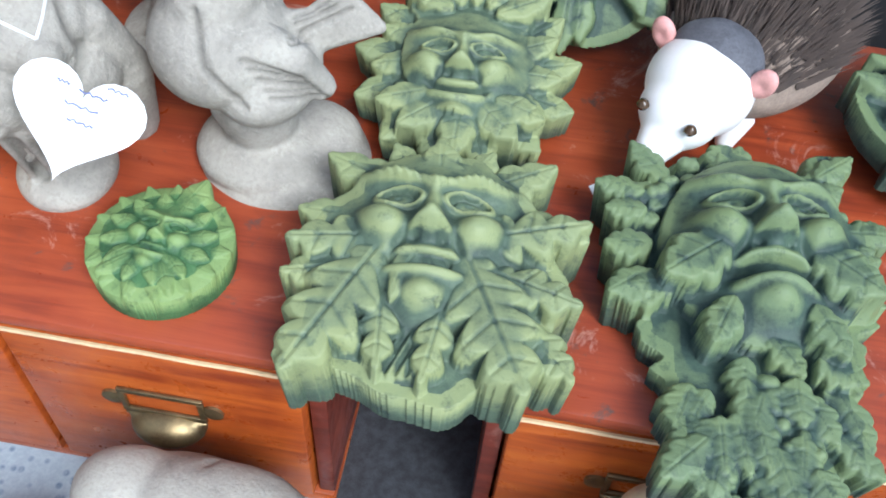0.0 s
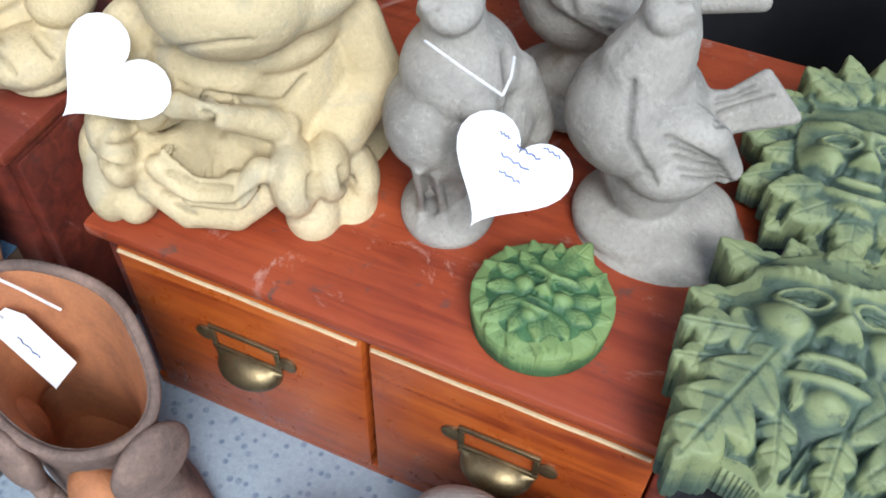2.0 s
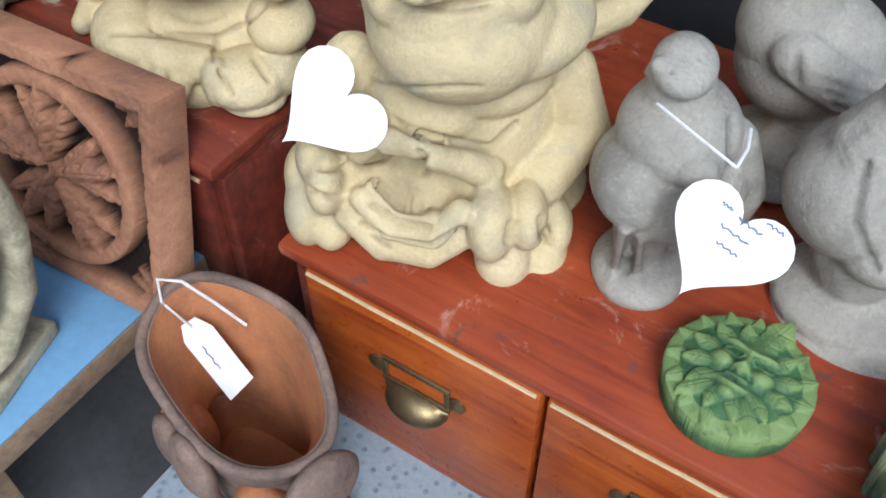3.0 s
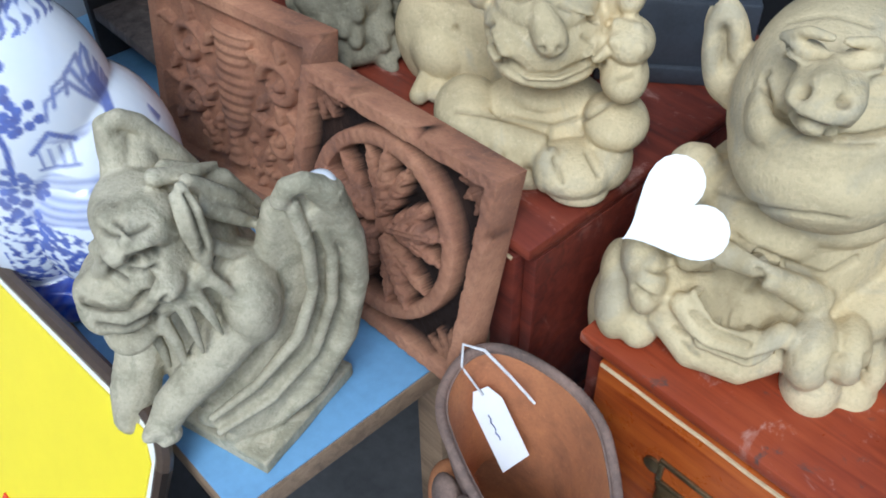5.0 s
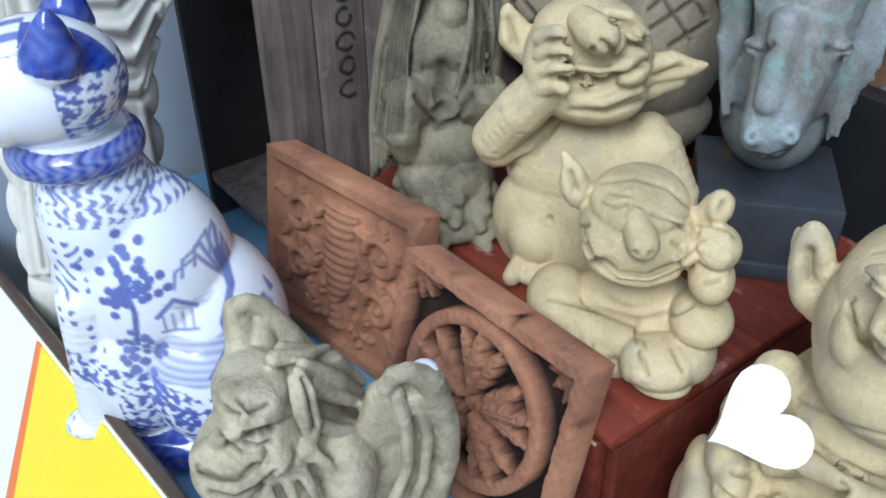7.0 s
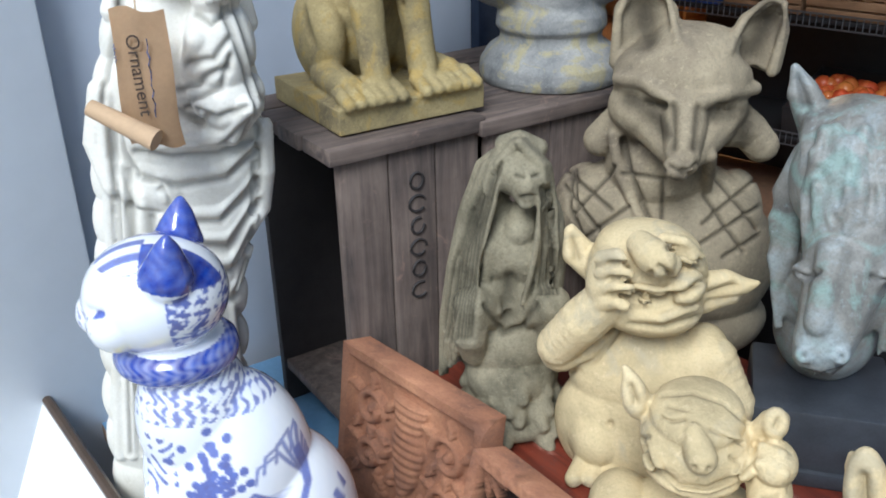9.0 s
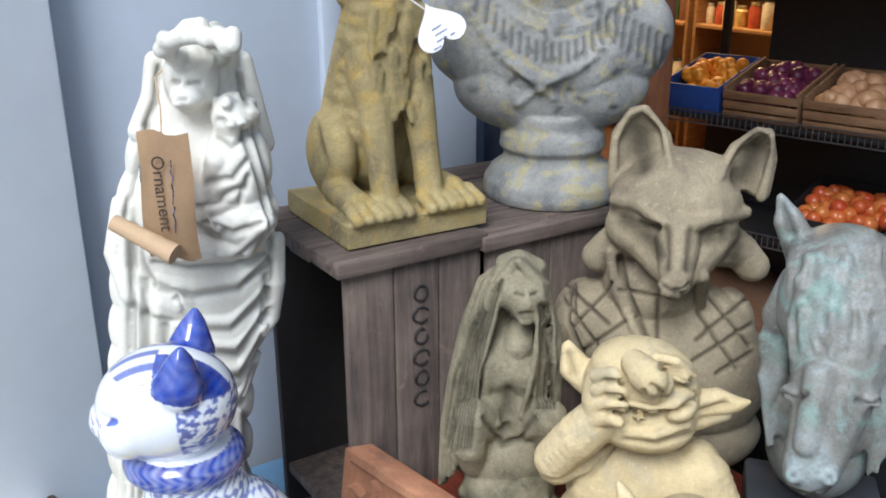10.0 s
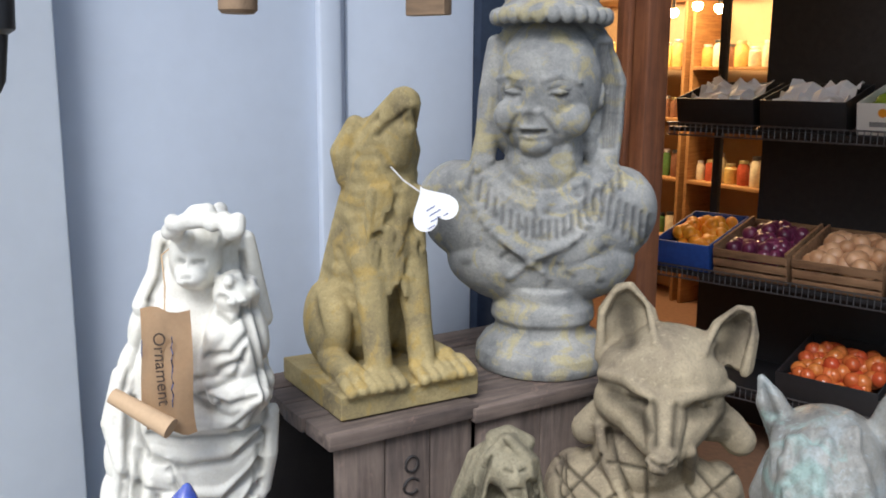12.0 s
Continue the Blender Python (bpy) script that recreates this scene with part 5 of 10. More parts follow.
gargoyle().done("gargoyle_figure", GARG, 0.0026, 2, 0.0010, "mossy grey stone gargoyle crouching with folded wings", "garden ornament", "", pose(-0.905, 0.100, 0.715, 0, 0, 16) @ Matrix.Scale(0.93, 4), wash_shade=0.7)


def blue_cat():
    c = Clay()
    c.cone(((0.105, 0.0), (0.112, 0.006), (0.110, 0.034), (0.100, 0.044)), Matrix.Translation((0, 0.015, 0)) @ Matrix.Diagonal((0.92, 1.15, 1, 1)))
    c.ell(0, 0.050, 0.150, 0.098, 0.098, 0.130).ell(0, 0.0, 0.235, 0.086, 0.098, 0.14).ell(0, -0.035, 0.315, 0.068, 0.072, 0.105)
    c.ell(0, -0.05, 0.225, 0.072, 0.060, 0.13).ell(0, -0.065, 0.11, 0.060, 0.045, 0.085).ell(0, -0.035, 0.13, 0.090, 0.075, 0.13)
    for k in (-1, 1):
        c.limb((k * 0.042, -0.070, 0.24, 0.034), (k * 0.040, -0.085, 0.12, 0.028), (k * 0.040, -0.092, 0.06, 0.026))
        c.ell(k * 0.072, 0.050, 0.115, 0.045, 0.072, 0.085).ell(k * 0.040, -0.105, 0.052, 0.026, 0.032, 0.018)
        c.limb((k * 0.046, -0.035, 0.525, 0.030), (k * 0.050, -0.030, 0.552, 0.018), (k * 0.053, -0.027, 0.572, 0.006))
    c.cone(((0.058, 0.395), (0.066, 0.402), (0.068, 0.412), (0.066, 0.422), (0.058, 0.430)), Matrix.Translation((0, -0.046, 0)) @ Matrix.Diagonal((1, 1.05, 1, 1)), 48)
    c.ell(0, -0.058, 0.485, 0.074, 0.080, 0.066).ell(0, -0.118, 0.468, 0.036, 0.030, 0.028).pair(0.034, -0.095, 0.470, 0.036, 0.034, 0.034)
    c.fronts(0.005, 0.003, -0.10, (0.010, 0.462), (0.002, 0.466)).mirror(0.006, 0.004, (0.060, -0.105, 0.495), (0.045, -0.125, 0.492))

    def paint(co, no):
        """The blue drawing: collar, base, ears, then trees, a bridge, banks and clouds on each flank."""
        x, y, z = co.T
        d = np.zeros(len(co))
        ink = np.random.RandomState(5)
        w1 = np.sin(y * 210 + 3 * np.sin(z * 90)) * np.sin(z * 230 + 2 * np.sin(y * 120 + x * 60))
        w2 = np.sin(y * 410 + 2 * np.sin(z * 300)) * np.sin(z * 390 + x * 300)
        d = np.maximum(d, (z < 0.046) * (0.95 + 0.05 * w1))
        d = np.maximum(d, ((z > 0.393) & (z < 0.432) & (np.hypot(x, y + 0.046) > 0.055)) * (0.85 + 0.15 * w2))
        ear = (np.abs(np.abs(x) - 0.048) < 0.036) & (z > 0.515 - 0.25 * (y + 0.03)) & (y > -0.062)
        d = np.maximum(d, ear * (0.95 + 0.05 * w1))
        d = np.maximum(d, ((z > 0.44) & (z < 0.51) & (y > -0.035)) * np.clip((w1 + 0.8 * w2 + 0.15) * 2.2, 0, 0.85))
        d = np.maximum(d, ((z > 0.345) & (z < 0.395)) * np.clip((w2 + 0.55 * w1 + 0.1) * 1.8, 0, 0.75))

        def stroke(pts, r, s=0.85, far=0.0):
            nonlocal d
            p = np.array(pts, float)
            best = np.full(len(co), 9.0)
            for a, b in zip(p, p[1:]):
                v = b - a
                f = np.clip(((y - a[0]) * v[0] + (z - a[1]) * v[1]) / max(v @ v, 1e-9), 0, 1)
                best = np.minimum(best, np.hypot(y - a[0] - f * v[0], z - a[1] - f * v[1]))
            d = np.maximum(d, s * np.clip((r - best) / 0.0022 + 0.5, 0, 1) * (np.abs(x) > 0.02))

        # hills and water
        for cy, cz, ry_, rz_, s in ((0.055, 0.170, 0.075, 0.016, 0.55), (0.035, 0.195, 0.06, 0.010, 0.5), (0.09, 0.190, 0.05, 0.016, 0.6), (0.02, 0.160, 0.05, 0.012, 0.6), (0.045, 0.245, 0.030, 0.007, 0.45)):
            q = np.hypot((y - cy) / ry_, (z - cz - 0.004 * np.sin(y * 90)) / rz_)
            d = np.maximum(d, s * np.clip((1 - q) * 4, 0, 1) * (0.75 + 0.25 * np.sin(z * 700 + y * 60)) * (np.abs(x) > 0.02))
        # willow with its roots
        stroke([(0.085, 0.185), (0.078, 0.215), (0.090, 0.245), (0.080, 0.285)], 0.0045, 0.8)
        for k in range(7):
            stroke([(0.080, 0.190), (0.055 + 0.009 * k, 0.160 - 0.006 * (k % 3))], 0.0024, 0.85)
        for k in range(8):
            a = 0.4 + 0.33 * k
            ty, tz = 0.082 + 0.05 * math.cos(a), 0.270 + 0.036 * math.sin(a)
            stroke([(0.084, 0.255), ((0.084 + ty) / 2, tz + 0.008), (ty, tz), (ty + 0.004 * math.cos(a), tz - 0.018)], 0.0020, 0.7)
        # house
        stroke([(0.010, 0.236), (0.030, 0.254), (0.052, 0.238)], 0.0030, 0.8)
        for yy in (0.016, 0.026, 0.036, 0.046):
            stroke([(yy, 0.236), (yy, 0.214)], 0.0014, 0.7)
        stroke([(0.012, 0.214), (0.050, 0.214)], 0.0018, 0.7)
        # tall tree of round leaves
        stroke([(-0.018, 0.200), (-0.012, 0.245), (-0.020, 0.300)], 0.0035, 0.85)
        for k in range(46):
            ly, lz = -0.014 + ink.normal() * 0.017, 0.278 + ink.normal() * 0.026
            d = np.maximum(d, 0.85 * np.clip((0.0062 - np.hypot(y - ly, z - lz)) / 0.0015, 0, 1) * (np.abs(x) > 0.02))
        for k in range(30):
            ly, lz = -0.02 + ink.uniform(-0.02, 0.03), 0.185 + ink.normal() * 0.012
            d = np.maximum(d, 0.8 * np.clip((0.006 - np.hypot(y - ly, z - lz)) / 0.002, 0, 1) * (np.abs(x) > 0.02))
        # dark thickets below
        band = (z > 0.055) & (z < 0.145 - 0.35 * (y - 0.02)) & (z > 0.105 - 0.55 * (y + 0.02)) & (np.abs(x) > 0.02)
        d = np.maximum(d, band * np.clip((w1 + 0.7 * w2 + 0.25) * 2.0, 0, 0.85))
        low = (z > 0.055) & (z < 0.118) & (y < 0.045) & (y > -0.055) & (np.abs(x) > 0.03)
        d = np.maximum(d, low * np.clip((w1 + 0.7 * w2 + 0.2) * 2.0, 0, 0.9))
        for k in range(6):
            stroke([(0.125 + 0.004 * k, 0.19 + 0.012 * k), (0.115 + 0.006 * k, 0.205 + 0.012 * k)], 0.003, 0.75)
        spots = (np.abs(y + 0.075) < 0.02) & (z > 0.15) & (z < 0.33)
        d = np.maximum(d, spots * np.clip((w1 - 0.45) * 4, 0, 0.8))
        d = np.maximum(d, 0.9 * np.clip((0.006 - np.hypot(np.abs(x) - 0.055, z - 0.492)) / 0.002, 0, 1) * (y < -0.09))
        tuft = (np.abs(x) < 0.05) & (z > 0.53) & (y > -0.12) & (y < -0.06)
        d = np.maximum(d, tuft * np.clip(np.sin(x * 260) * 2, 0, 0.8))
        whisk = (y < -0.118) & (z < 0.485)
        return np.maximum(d, whisk * np.clip((w2 - 0.3) * 3, 0, 0.6))

    c.paint.append(("glaze", paint))
    return c


CHINA, _n, _l, _b = shader("blue_and_white_glaze", 0.12, 0.0, 0.6)
_at = _n.new("ShaderNodeAttribute")
_at.attribute_name = "glaze"
_co = _n.new("ShaderNodeTexCoord").outputs["Object"]
_w = ramp(_n, _l, noise_node(_n, _l, _co, 14, 4), ((0.3, (0.78, 0.82, 0.90)), (0.7, (0.86, 0.87, 0.90))))
_d = ramp(_n, _l, noise_node(_n, _l, _co, 60, 5, 0.7), ((0.35, (0.008, 0.022, 0.26)), (0.65, (0.02, 0.075, 0.46))))
_l.new(mixed(_n, _l, _at.outputs["Fac"], _w, _d), _b.inputs["Base Color"])
_b.inputs["Coat Weight"].default_value = 0.6
_b.inputs["Coat Roughness"].default_value = 0.05
blue_cat().done("porcelain_cat", CHINA, 0.0024, 5, 0.0, "glossy blue and white porcelain cat with painted willow landscape", "porcelain cat", "", pose(-1.215, 0.078, 0.715, 0, 0, -27) @ Matrix.Scale(0.97, 4))


def madonna():
    c = Clay()
    c.view = (-0.2188, 0.7871, -0.5767)
    c.cone(((0.085, 0.0), (0.088, 0.02), (0.080, 0.05), (0.070, 0.06)))
    c.ell(-0.0071, 0.0136, 0.73, 0.0713, 0.045, 0.0836, 0, 0, 16)
    c.ell(-0.0146, 0.0115, 0.685, 0.0883, 0.058, 0.0837, 0, 0, 16)
    c.ell(-0.0201, 0.01, 0.631, 0.0999, 0.058, 0.0848, 0, 0, 16)
    c.ell(-0.0256, 0.0084, 0.5757, 0.1073, 0.058, 0.0859, 0, 0, 16)
    c.ell(-0.0314, 0.0068, 0.519, 0.1102, 0.058, 0.087, 0, 0, 16)
    c.ell(-0.0412, 0.0041, 0.4613, 0.108, 0.058, 0.0881, 0, 0, 16)
    c.ell(-0.0571, -0.0003, 0.4029, 0.0993, 0.058, 0.0891, 0, 0, 16)
    c.ell(-0.0642, -0.0023, 0.342, 0.0998, 0.058, 0.0903, 0, 0, 16)
    c.ell(-0.0715, -0.0043, 0.2701, 0.1013, 0.058, 0.0918, 0, 0, 16)
    c.ell(-0.0782, -0.0062, 0.1959, 0.1038, 0.058, 0.0933, 0, 0, 16)
    c.ell(-0.0837, -0.0077, 0.1288, 0.1036, 0.058, 0.0947, 0, 0, 16)
    c.ell(-0.0884, -0.009, 0.0597, 0.1017, 0.058, 0.0961, 0, 0, 16)
    c.limb((0.0748, 0.0208, 0.5718, 0.0169), (0.0706, 0.0181, 0.515, 0.0186), (0.0627, 0.0265, 0.4603, 0.0141), (0.0546, 0.0054, 0.4399, 0.0063))
    # head, veil and garland
    c.ell(-0.0032, -0.0165, 0.7959, 0.0338, 0.042, 0.0439, 0, 0, 16)
    c.ell(-0.0013, -0.0464, 0.7789, 0.021, 0.026, 0.0188, 0, 0, 16)
    c.limb((-0.0016, -0.0564, 0.8001, 0.0034), (-0.0028, -0.0653, 0.7894, 0.0048))
    c.ell(-0.0063, -0.067, 0.7746, 0.0083, 0.01, 0.0057, 0, 0, 16)
    c.ell(0.0002, 0.026, 0.798, 0.0525, 0.045, 0.0532, 0, 0, 16)
    c.limb((-0.0495, -0.0034, 0.8135, 0.0142), (-0.056, -0.0133, 0.7723, 0.0129), (-0.0715, -0.0224, 0.7307, 0.0159))
    c.limb((0.0495, 0.031, 0.8083, 0.0145), (0.0603, 0.0271, 0.7573, 0.0147), (0.0681, 0.0316, 0.7032, 0.0165))
    c.limb((0.0372, 0.0186, 0.8297, 0.0107), (0.038, 0.0152, 0.8265, 0.01))
    c.limb((0.0399, 0.0104, 0.8293, 0.0107), (0.04, 0.0095, 0.8247, 0.01))
    c.limb((0.0407, 0.0064, 0.8174, 0.0106), (0.0418, 0.0038, 0.823, 0.0099))
    c.limb((0.0323, 0.0061, 0.8294, 0.0105), (0.0333, 0.0012, 0.8211, 0.0099))
    c.limb((0.032, -0.0042, 0.8177, 0.0105), (0.0328, -0.0049, 0.8199, 0.0098))
    c.limb((0.0334, -0.0103, 0.8212, 0.0105), (0.0339, -0.0107, 0.819, 0.0098))
    c.limb((0.0265, -0.015, 0.8207, 0.0104), (0.0272, -0.0154, 0.8184, 0.0097))
    c.limb((0.0225, -0.0326, 0.8166, 0.0104), (0.0227, -0.0285, 0.8195, 0.0097))
    c.limb((0.015, -0.0291, 0.8285, 0.0103), (0.0179, -0.0376, 0.8204, 0.0097))
    c.limb((0.0096, -0.0371, 0.8274, 0.0103), (0.0119, -0.0421, 0.8211, 0.0097))
    c.limb((0.004, -0.0478, 0.8174, 0.0104), (0.0058, -0.0465, 0.8222, 0.0097))
    c.limb((-0.0045, -0.0413, 0.8267, 0.0103), (0.0001, -0.0515, 0.8239, 0.0097))
    c.limb((-0.0045, -0.0561, 0.8204, 0.0104), (-0.0017, -0.0571, 0.8261, 0.0097))
    c.limb((-0.0203, -0.0325, 0.8263, 0.0104), (-0.0099, -0.0595, 0.8281, 0.0097))
    c.limb((-0.0224, -0.0345, 0.8358, 0.0104), (-0.0114, -0.0649, 0.8309, 0.0097))
    c.limb((-0.0204, -0.0509, 0.8411, 0.0104), (-0.0128, -0.0703, 0.8339, 0.0098))
    c.limb((-0.0143, -0.0668, 0.8436, 0.0105), (-0.01, -0.0748, 0.8369, 0.0098))
    c.limb((-0.0135, -0.0716, 0.849, 0.0105), (-0.0094, -0.0799, 0.8401, 0.0098))
    c.limb((-0.0142, -0.0851, 0.839, 0.0106), (-0.0111, -0.0853, 0.8433, 0.0099))
    c.limb((-0.0041, -0.0867, 0.8436, 0.0107), (-0.0028, -0.0828, 0.8452, 0.01))
    c.limb((-0.0068, -0.0906, 0.85, 0.0107), (-0.004, -0.0919, 0.8487, 0.01))
    c.limb((0.0017, -0.0947, 0.8502, 0.0108), (0.0033, -0.0926, 0.8507, 0.01))
    c.limb((0.0085, -0.0966, 0.8535, 0.0108), (0.01, -0.095, 0.8526, 0.0101))
    c.limb((0.0156, -0.0971, 0.8581, 0.0108), (0.0171, -0.0972, 0.8542, 0.0101))
    c.limb((0.0217, -0.0973, 0.8643, 0.0108), (0.0233, -0.1001, 0.8554, 0.0101))
    c.limb((0.0291, -0.0996, 0.8654, 0.0109), (0.0305, -0.1021, 0.8561, 0.0102))
    c.limb((0.037, -0.1013, 0.8667, 0.0109), (0.038, -0.1036, 0.8563, 0.0102))
    c.limb((0.0441, -0.1062, 0.8532, 0.0109), (0.0451, -0.1058, 0.8562, 0.0102))
    c.limb((0.0159, 0.0369, 0.8479, 0.0109), (0.0527, -0.1073, 0.8555, 0.0102))
    c.limb((0.0593, -0.1091, 0.8582, 0.0109), (0.0597, -0.1098, 0.8547, 0.0102))
    c.limb((0.0641, -0.1138, 0.8514, 0.0109), (0.0646, -0.1142, 0.8537, 0.0102))
    c.limb((0.0704, -0.117, 0.8559, 0.0109), (0.0705, -0.1179, 0.8523, 0.0101))
    c.limb((0.0692, -0.1222, 0.8462, 0.0108), (0.0702, -0.1241, 0.8511, 0.0101))
    c.limb((0.0768, -0.1201, 0.8588, 0.0108), (0.0775, -0.1259, 0.8491, 0.0101))
    c.ell(0.0053, 0.0015, 0.8376, 0.0354, 0.035, 0.0175, 0, 0, 16)
    # the child on her arm
    c.ell(0.0512, -0.0325, 0.7514, 0.0295, 0.036, 0.0304, 0, 0, 16)
    c.ell(0.0487, -0.028, 0.6868, 0.0416, 0.045, 0.0624, 0, 0, 16)
    c.ell(0.0493, -0.0226, 0.6261, 0.0454, 0.045, 0.0438, 0, 0, 16)
    c.limb((0.0313, -0.0606, 0.7043, 0.0155), (0.0099, -0.0331, 0.6522, 0.0141), (0.0284, -0.0585, 0.6227, 0.0128))
    c.ell(0.0757, -0.0511, 0.7553, 0.0069, 0.007, 0.0061, 0, 0, 16)
    c.ell(0.0538, -0.0648, 0.7468, 0.0069, 0.007, 0.0061, 0, 0, 16)
    c.ell(0.0506, -0.0522, 0.7741, 0.0068, 0.007, 0.0061, 0, 0, 16)
    c.ell(0.0733, -0.0381, 0.77, 0.007, 0.007, 0.0062, 0, 0, 16)
    c.ell(0.0559, -0.0654, 0.7507, 0.0069, 0.007, 0.0061, 0, 0, 16)
    c.ell(0.0644, -0.0625, 0.7497, 0.0069, 0.007, 0.0061, 0, 0, 16)
    c.ell(0.0793, -0.0503, 0.7591, 0.007, 0.007, 0.0062, 0, 0, 16)
    c.ell(0.0696, -0.047, 0.7703, 0.0069, 0.007, 0.0061, 0, 0, 16)
    c.ell(0.0478, -0.0555, 0.7754, 0.0069, 0.007, 0.0061, 0, 0, 16)
    c.ell(0.0736, -0.0483, 0.767, 0.0069, 0.007, 0.0062, 0, 0, 16)
    c.ell(0.0602, -0.0634, 0.7445, 0.0069, 0.007, 0.0062, 0, 0, 16)
    c.ell(0.05, -0.0586, 0.768, 0.0069, 0.007, 0.0061, 0, 0, 16)
    c.ell(0.077, -0.0536, 0.761, 0.0069, 0.007, 0.0061, 0, 0, 16)
    c.ell(0.0486, -0.0592, 0.7762, 0.0068, 0.007, 0.0061, 0, 0, 16)
    c.ell(0.0538, -0.0567, 0.772, 0.0068, 0.007, 0.006, 0, 0, 16)
    c.ell(0.0502, -0.0629, 0.7751, 0.0069, 0.007, 0.0061, 0, 0, 16)
    c.ell(0.0496, -0.0666, 0.7727, 0.0068, 0.007, 0.0061, 0, 0, 16)
    c.ell(0.0472, -0.0637, 0.7562, 0.0069, 0.007, 0.0061, 0, 0, 16)
    c.ell(0.0588, -0.0459, 0.7768, 0.0069, 0.007, 0.0061, 0, 0, 16)
    c.ell(0.0559, -0.0694, 0.7492, 0.0069, 0.007, 0.0061, 0, 0, 16)
    c.ell(0.0663, -0.066, 0.7499, 0.0069, 0.007, 0.0061, 0, 0, 16)
    c.ell(0.0552, -0.0731, 0.7503, 0.0069, 0.007, 0.0061, 0, 0, 16)
    # arms and hands
    c.limb((-0.0956, -0.0349, 0.6371, 0.0203), (-0.1119, -0.0363, 0.5757, 0.0202), (-0.0966, -0.0467, 0.5246, 0.0194), (-0.0638, -0.0503, 0.5063, 0.0159))
    c.limb((0.0765, -0.05, 0.6201, 0.0193), (0.0491, -0.0342, 0.5836, 0.0175), (0.012, -0.0338, 0.5817, 0.0143))
    c.limb((-0.0624, -0.0537, 0.5262, 0.0064), (-0.0411, -0.0523, 0.5209, 0.0057), (-0.0226, -0.0491, 0.5148, 0.0043))
    c.limb((0.0102, -0.0375, 0.594, 0.0056), (-0.0202, -0.045, 0.6011, 0.0056), (-0.048, -0.0505, 0.5968, 0.0042))
    c.limb((-0.062, -0.0572, 0.5189, 0.0064), (-0.0419, -0.0523, 0.5121, 0.0057), (-0.0233, -0.0488, 0.5067, 0.0043))
    c.limb((0.0114, -0.0438, 0.5885, 0.0057), (-0.0204, -0.0466, 0.5924, 0.0056), (-0.0485, -0.0519, 0.5873, 0.0042))
    c.limb((-0.0612, -0.0619, 0.5122, 0.0064), (-0.0429, -0.0516, 0.503, 0.0057), (-0.0243, -0.0479, 0.4982, 0.0043))
    c.limb((0.0114, -0.046, 0.5816, 0.0057), (-0.0209, -0.0477, 0.5835, 0.0056), (-0.0492, -0.0525, 0.5775, 0.0042))
    c.limb((-0.0614, -0.0636, 0.5042, 0.0065), (-0.0441, -0.0503, 0.4935, 0.0057), (-0.0253, -0.0467, 0.4896, 0.0043))
    c.limb((0.01, -0.0434, 0.5728, 0.0057), (-0.0215, -0.0481, 0.5744, 0.0056), (-0.0502, -0.0524, 0.5673, 0.0042))
    # swags and folds of the robe
    c.limb((-0.0602, -0.05, 0.546, 0.0079), (-0.0184, -0.0452, 0.5324, 0.0094), (0.0354, -0.0215, 0.5326, 0.0095), (0.0708, 0.0064, 0.5608, 0.0082))
    c.mark(0.0037, 0.0040, (-0.0597, -0.0553, 0.5332), (-0.0183, -0.0497, 0.5191), (0.0357, -0.0265, 0.5192), (0.0708, 0.0021, 0.5469))
    c.limb((-0.0386, -0.0521, 0.5335, 0.008), (-0.0191, -0.0439, 0.4835, 0.0095), (0.0213, -0.0265, 0.4757, 0.0096), (0.0658, 0.0032, 0.5169, 0.0082))
    c.mark(0.0038, 0.0040, (-0.0383, -0.0572, 0.5206), (-0.0187, -0.0493, 0.4705), (0.0216, -0.0315, 0.4623), (0.065, 0.0026, 0.5014))
    c.limb((-0.0339, -0.0542, 0.5122, 0.008), (-0.0141, -0.0442, 0.4507, 0.0096), (0.0256, -0.0228, 0.4388, 0.0097), (0.0628, 0.0093, 0.485, 0.0083))
    c.mark(0.0038, 0.0040, (-0.0334, -0.06, 0.4996), (-0.0149, -0.0458, 0.4357), (0.0242, -0.0216, 0.4221), (0.0616, 0.0105, 0.4684))
    c.limb((-0.0365, -0.0502, 0.4781, 0.0081), (-0.0107, -0.04, 0.4109, 0.0097), (0.0246, -0.0132, 0.3998, 0.0098), (0.0557, 0.0042, 0.4534, 0.0084))
    c.mark(0.0038, 0.0040, (-0.0361, -0.0557, 0.4652), (-0.0108, -0.0441, 0.3969), (0.0242, -0.0157, 0.3846), (0.0565, -0.0038, 0.4409))
    c.limb((-0.0366, -0.0493, 0.4365, 0.0082), (-0.0114, -0.0359, 0.3657, 0.0099), (0.0209, -0.0095, 0.3556, 0.0099), (0.0388, 0.0241, 0.4001, 0.0084))
    c.mark(0.0038, 0.0040, (-0.0363, -0.0545, 0.4233), (-0.0109, -0.0419, 0.3526), (0.0213, -0.0154, 0.3421), (0.0407, 0.012, 0.3894))
    c.limb((-0.0947, -0.0515, 0.6198, 0.0065), (-0.1235, -0.0512, 0.3819, 0.0084), (-0.1573, -0.0593, 0.1191, 0.0105))
    c.mark(0.0048, 0.0060, (-0.086, -0.0477, 0.6109), (-0.1083, -0.0587, 0.3862), (-0.14, -0.0675, 0.1258))
    c.limb((-0.0877, -0.0502, 0.5498, 0.0065), (-0.1085, -0.0603, 0.3486, 0.0084), (-0.1387, -0.065, 0.1238, 0.0104))
    c.mark(0.0048, 0.0060, (-0.0763, -0.0534, 0.5433), (-0.0948, -0.0639, 0.3508), (-0.123, -0.0698, 0.1279))
    c.limb((-0.0684, -0.0533, 0.4874, 0.0066), (-0.0898, -0.0586, 0.3128, 0.0084), (-0.1168, -0.067, 0.1257, 0.0103))
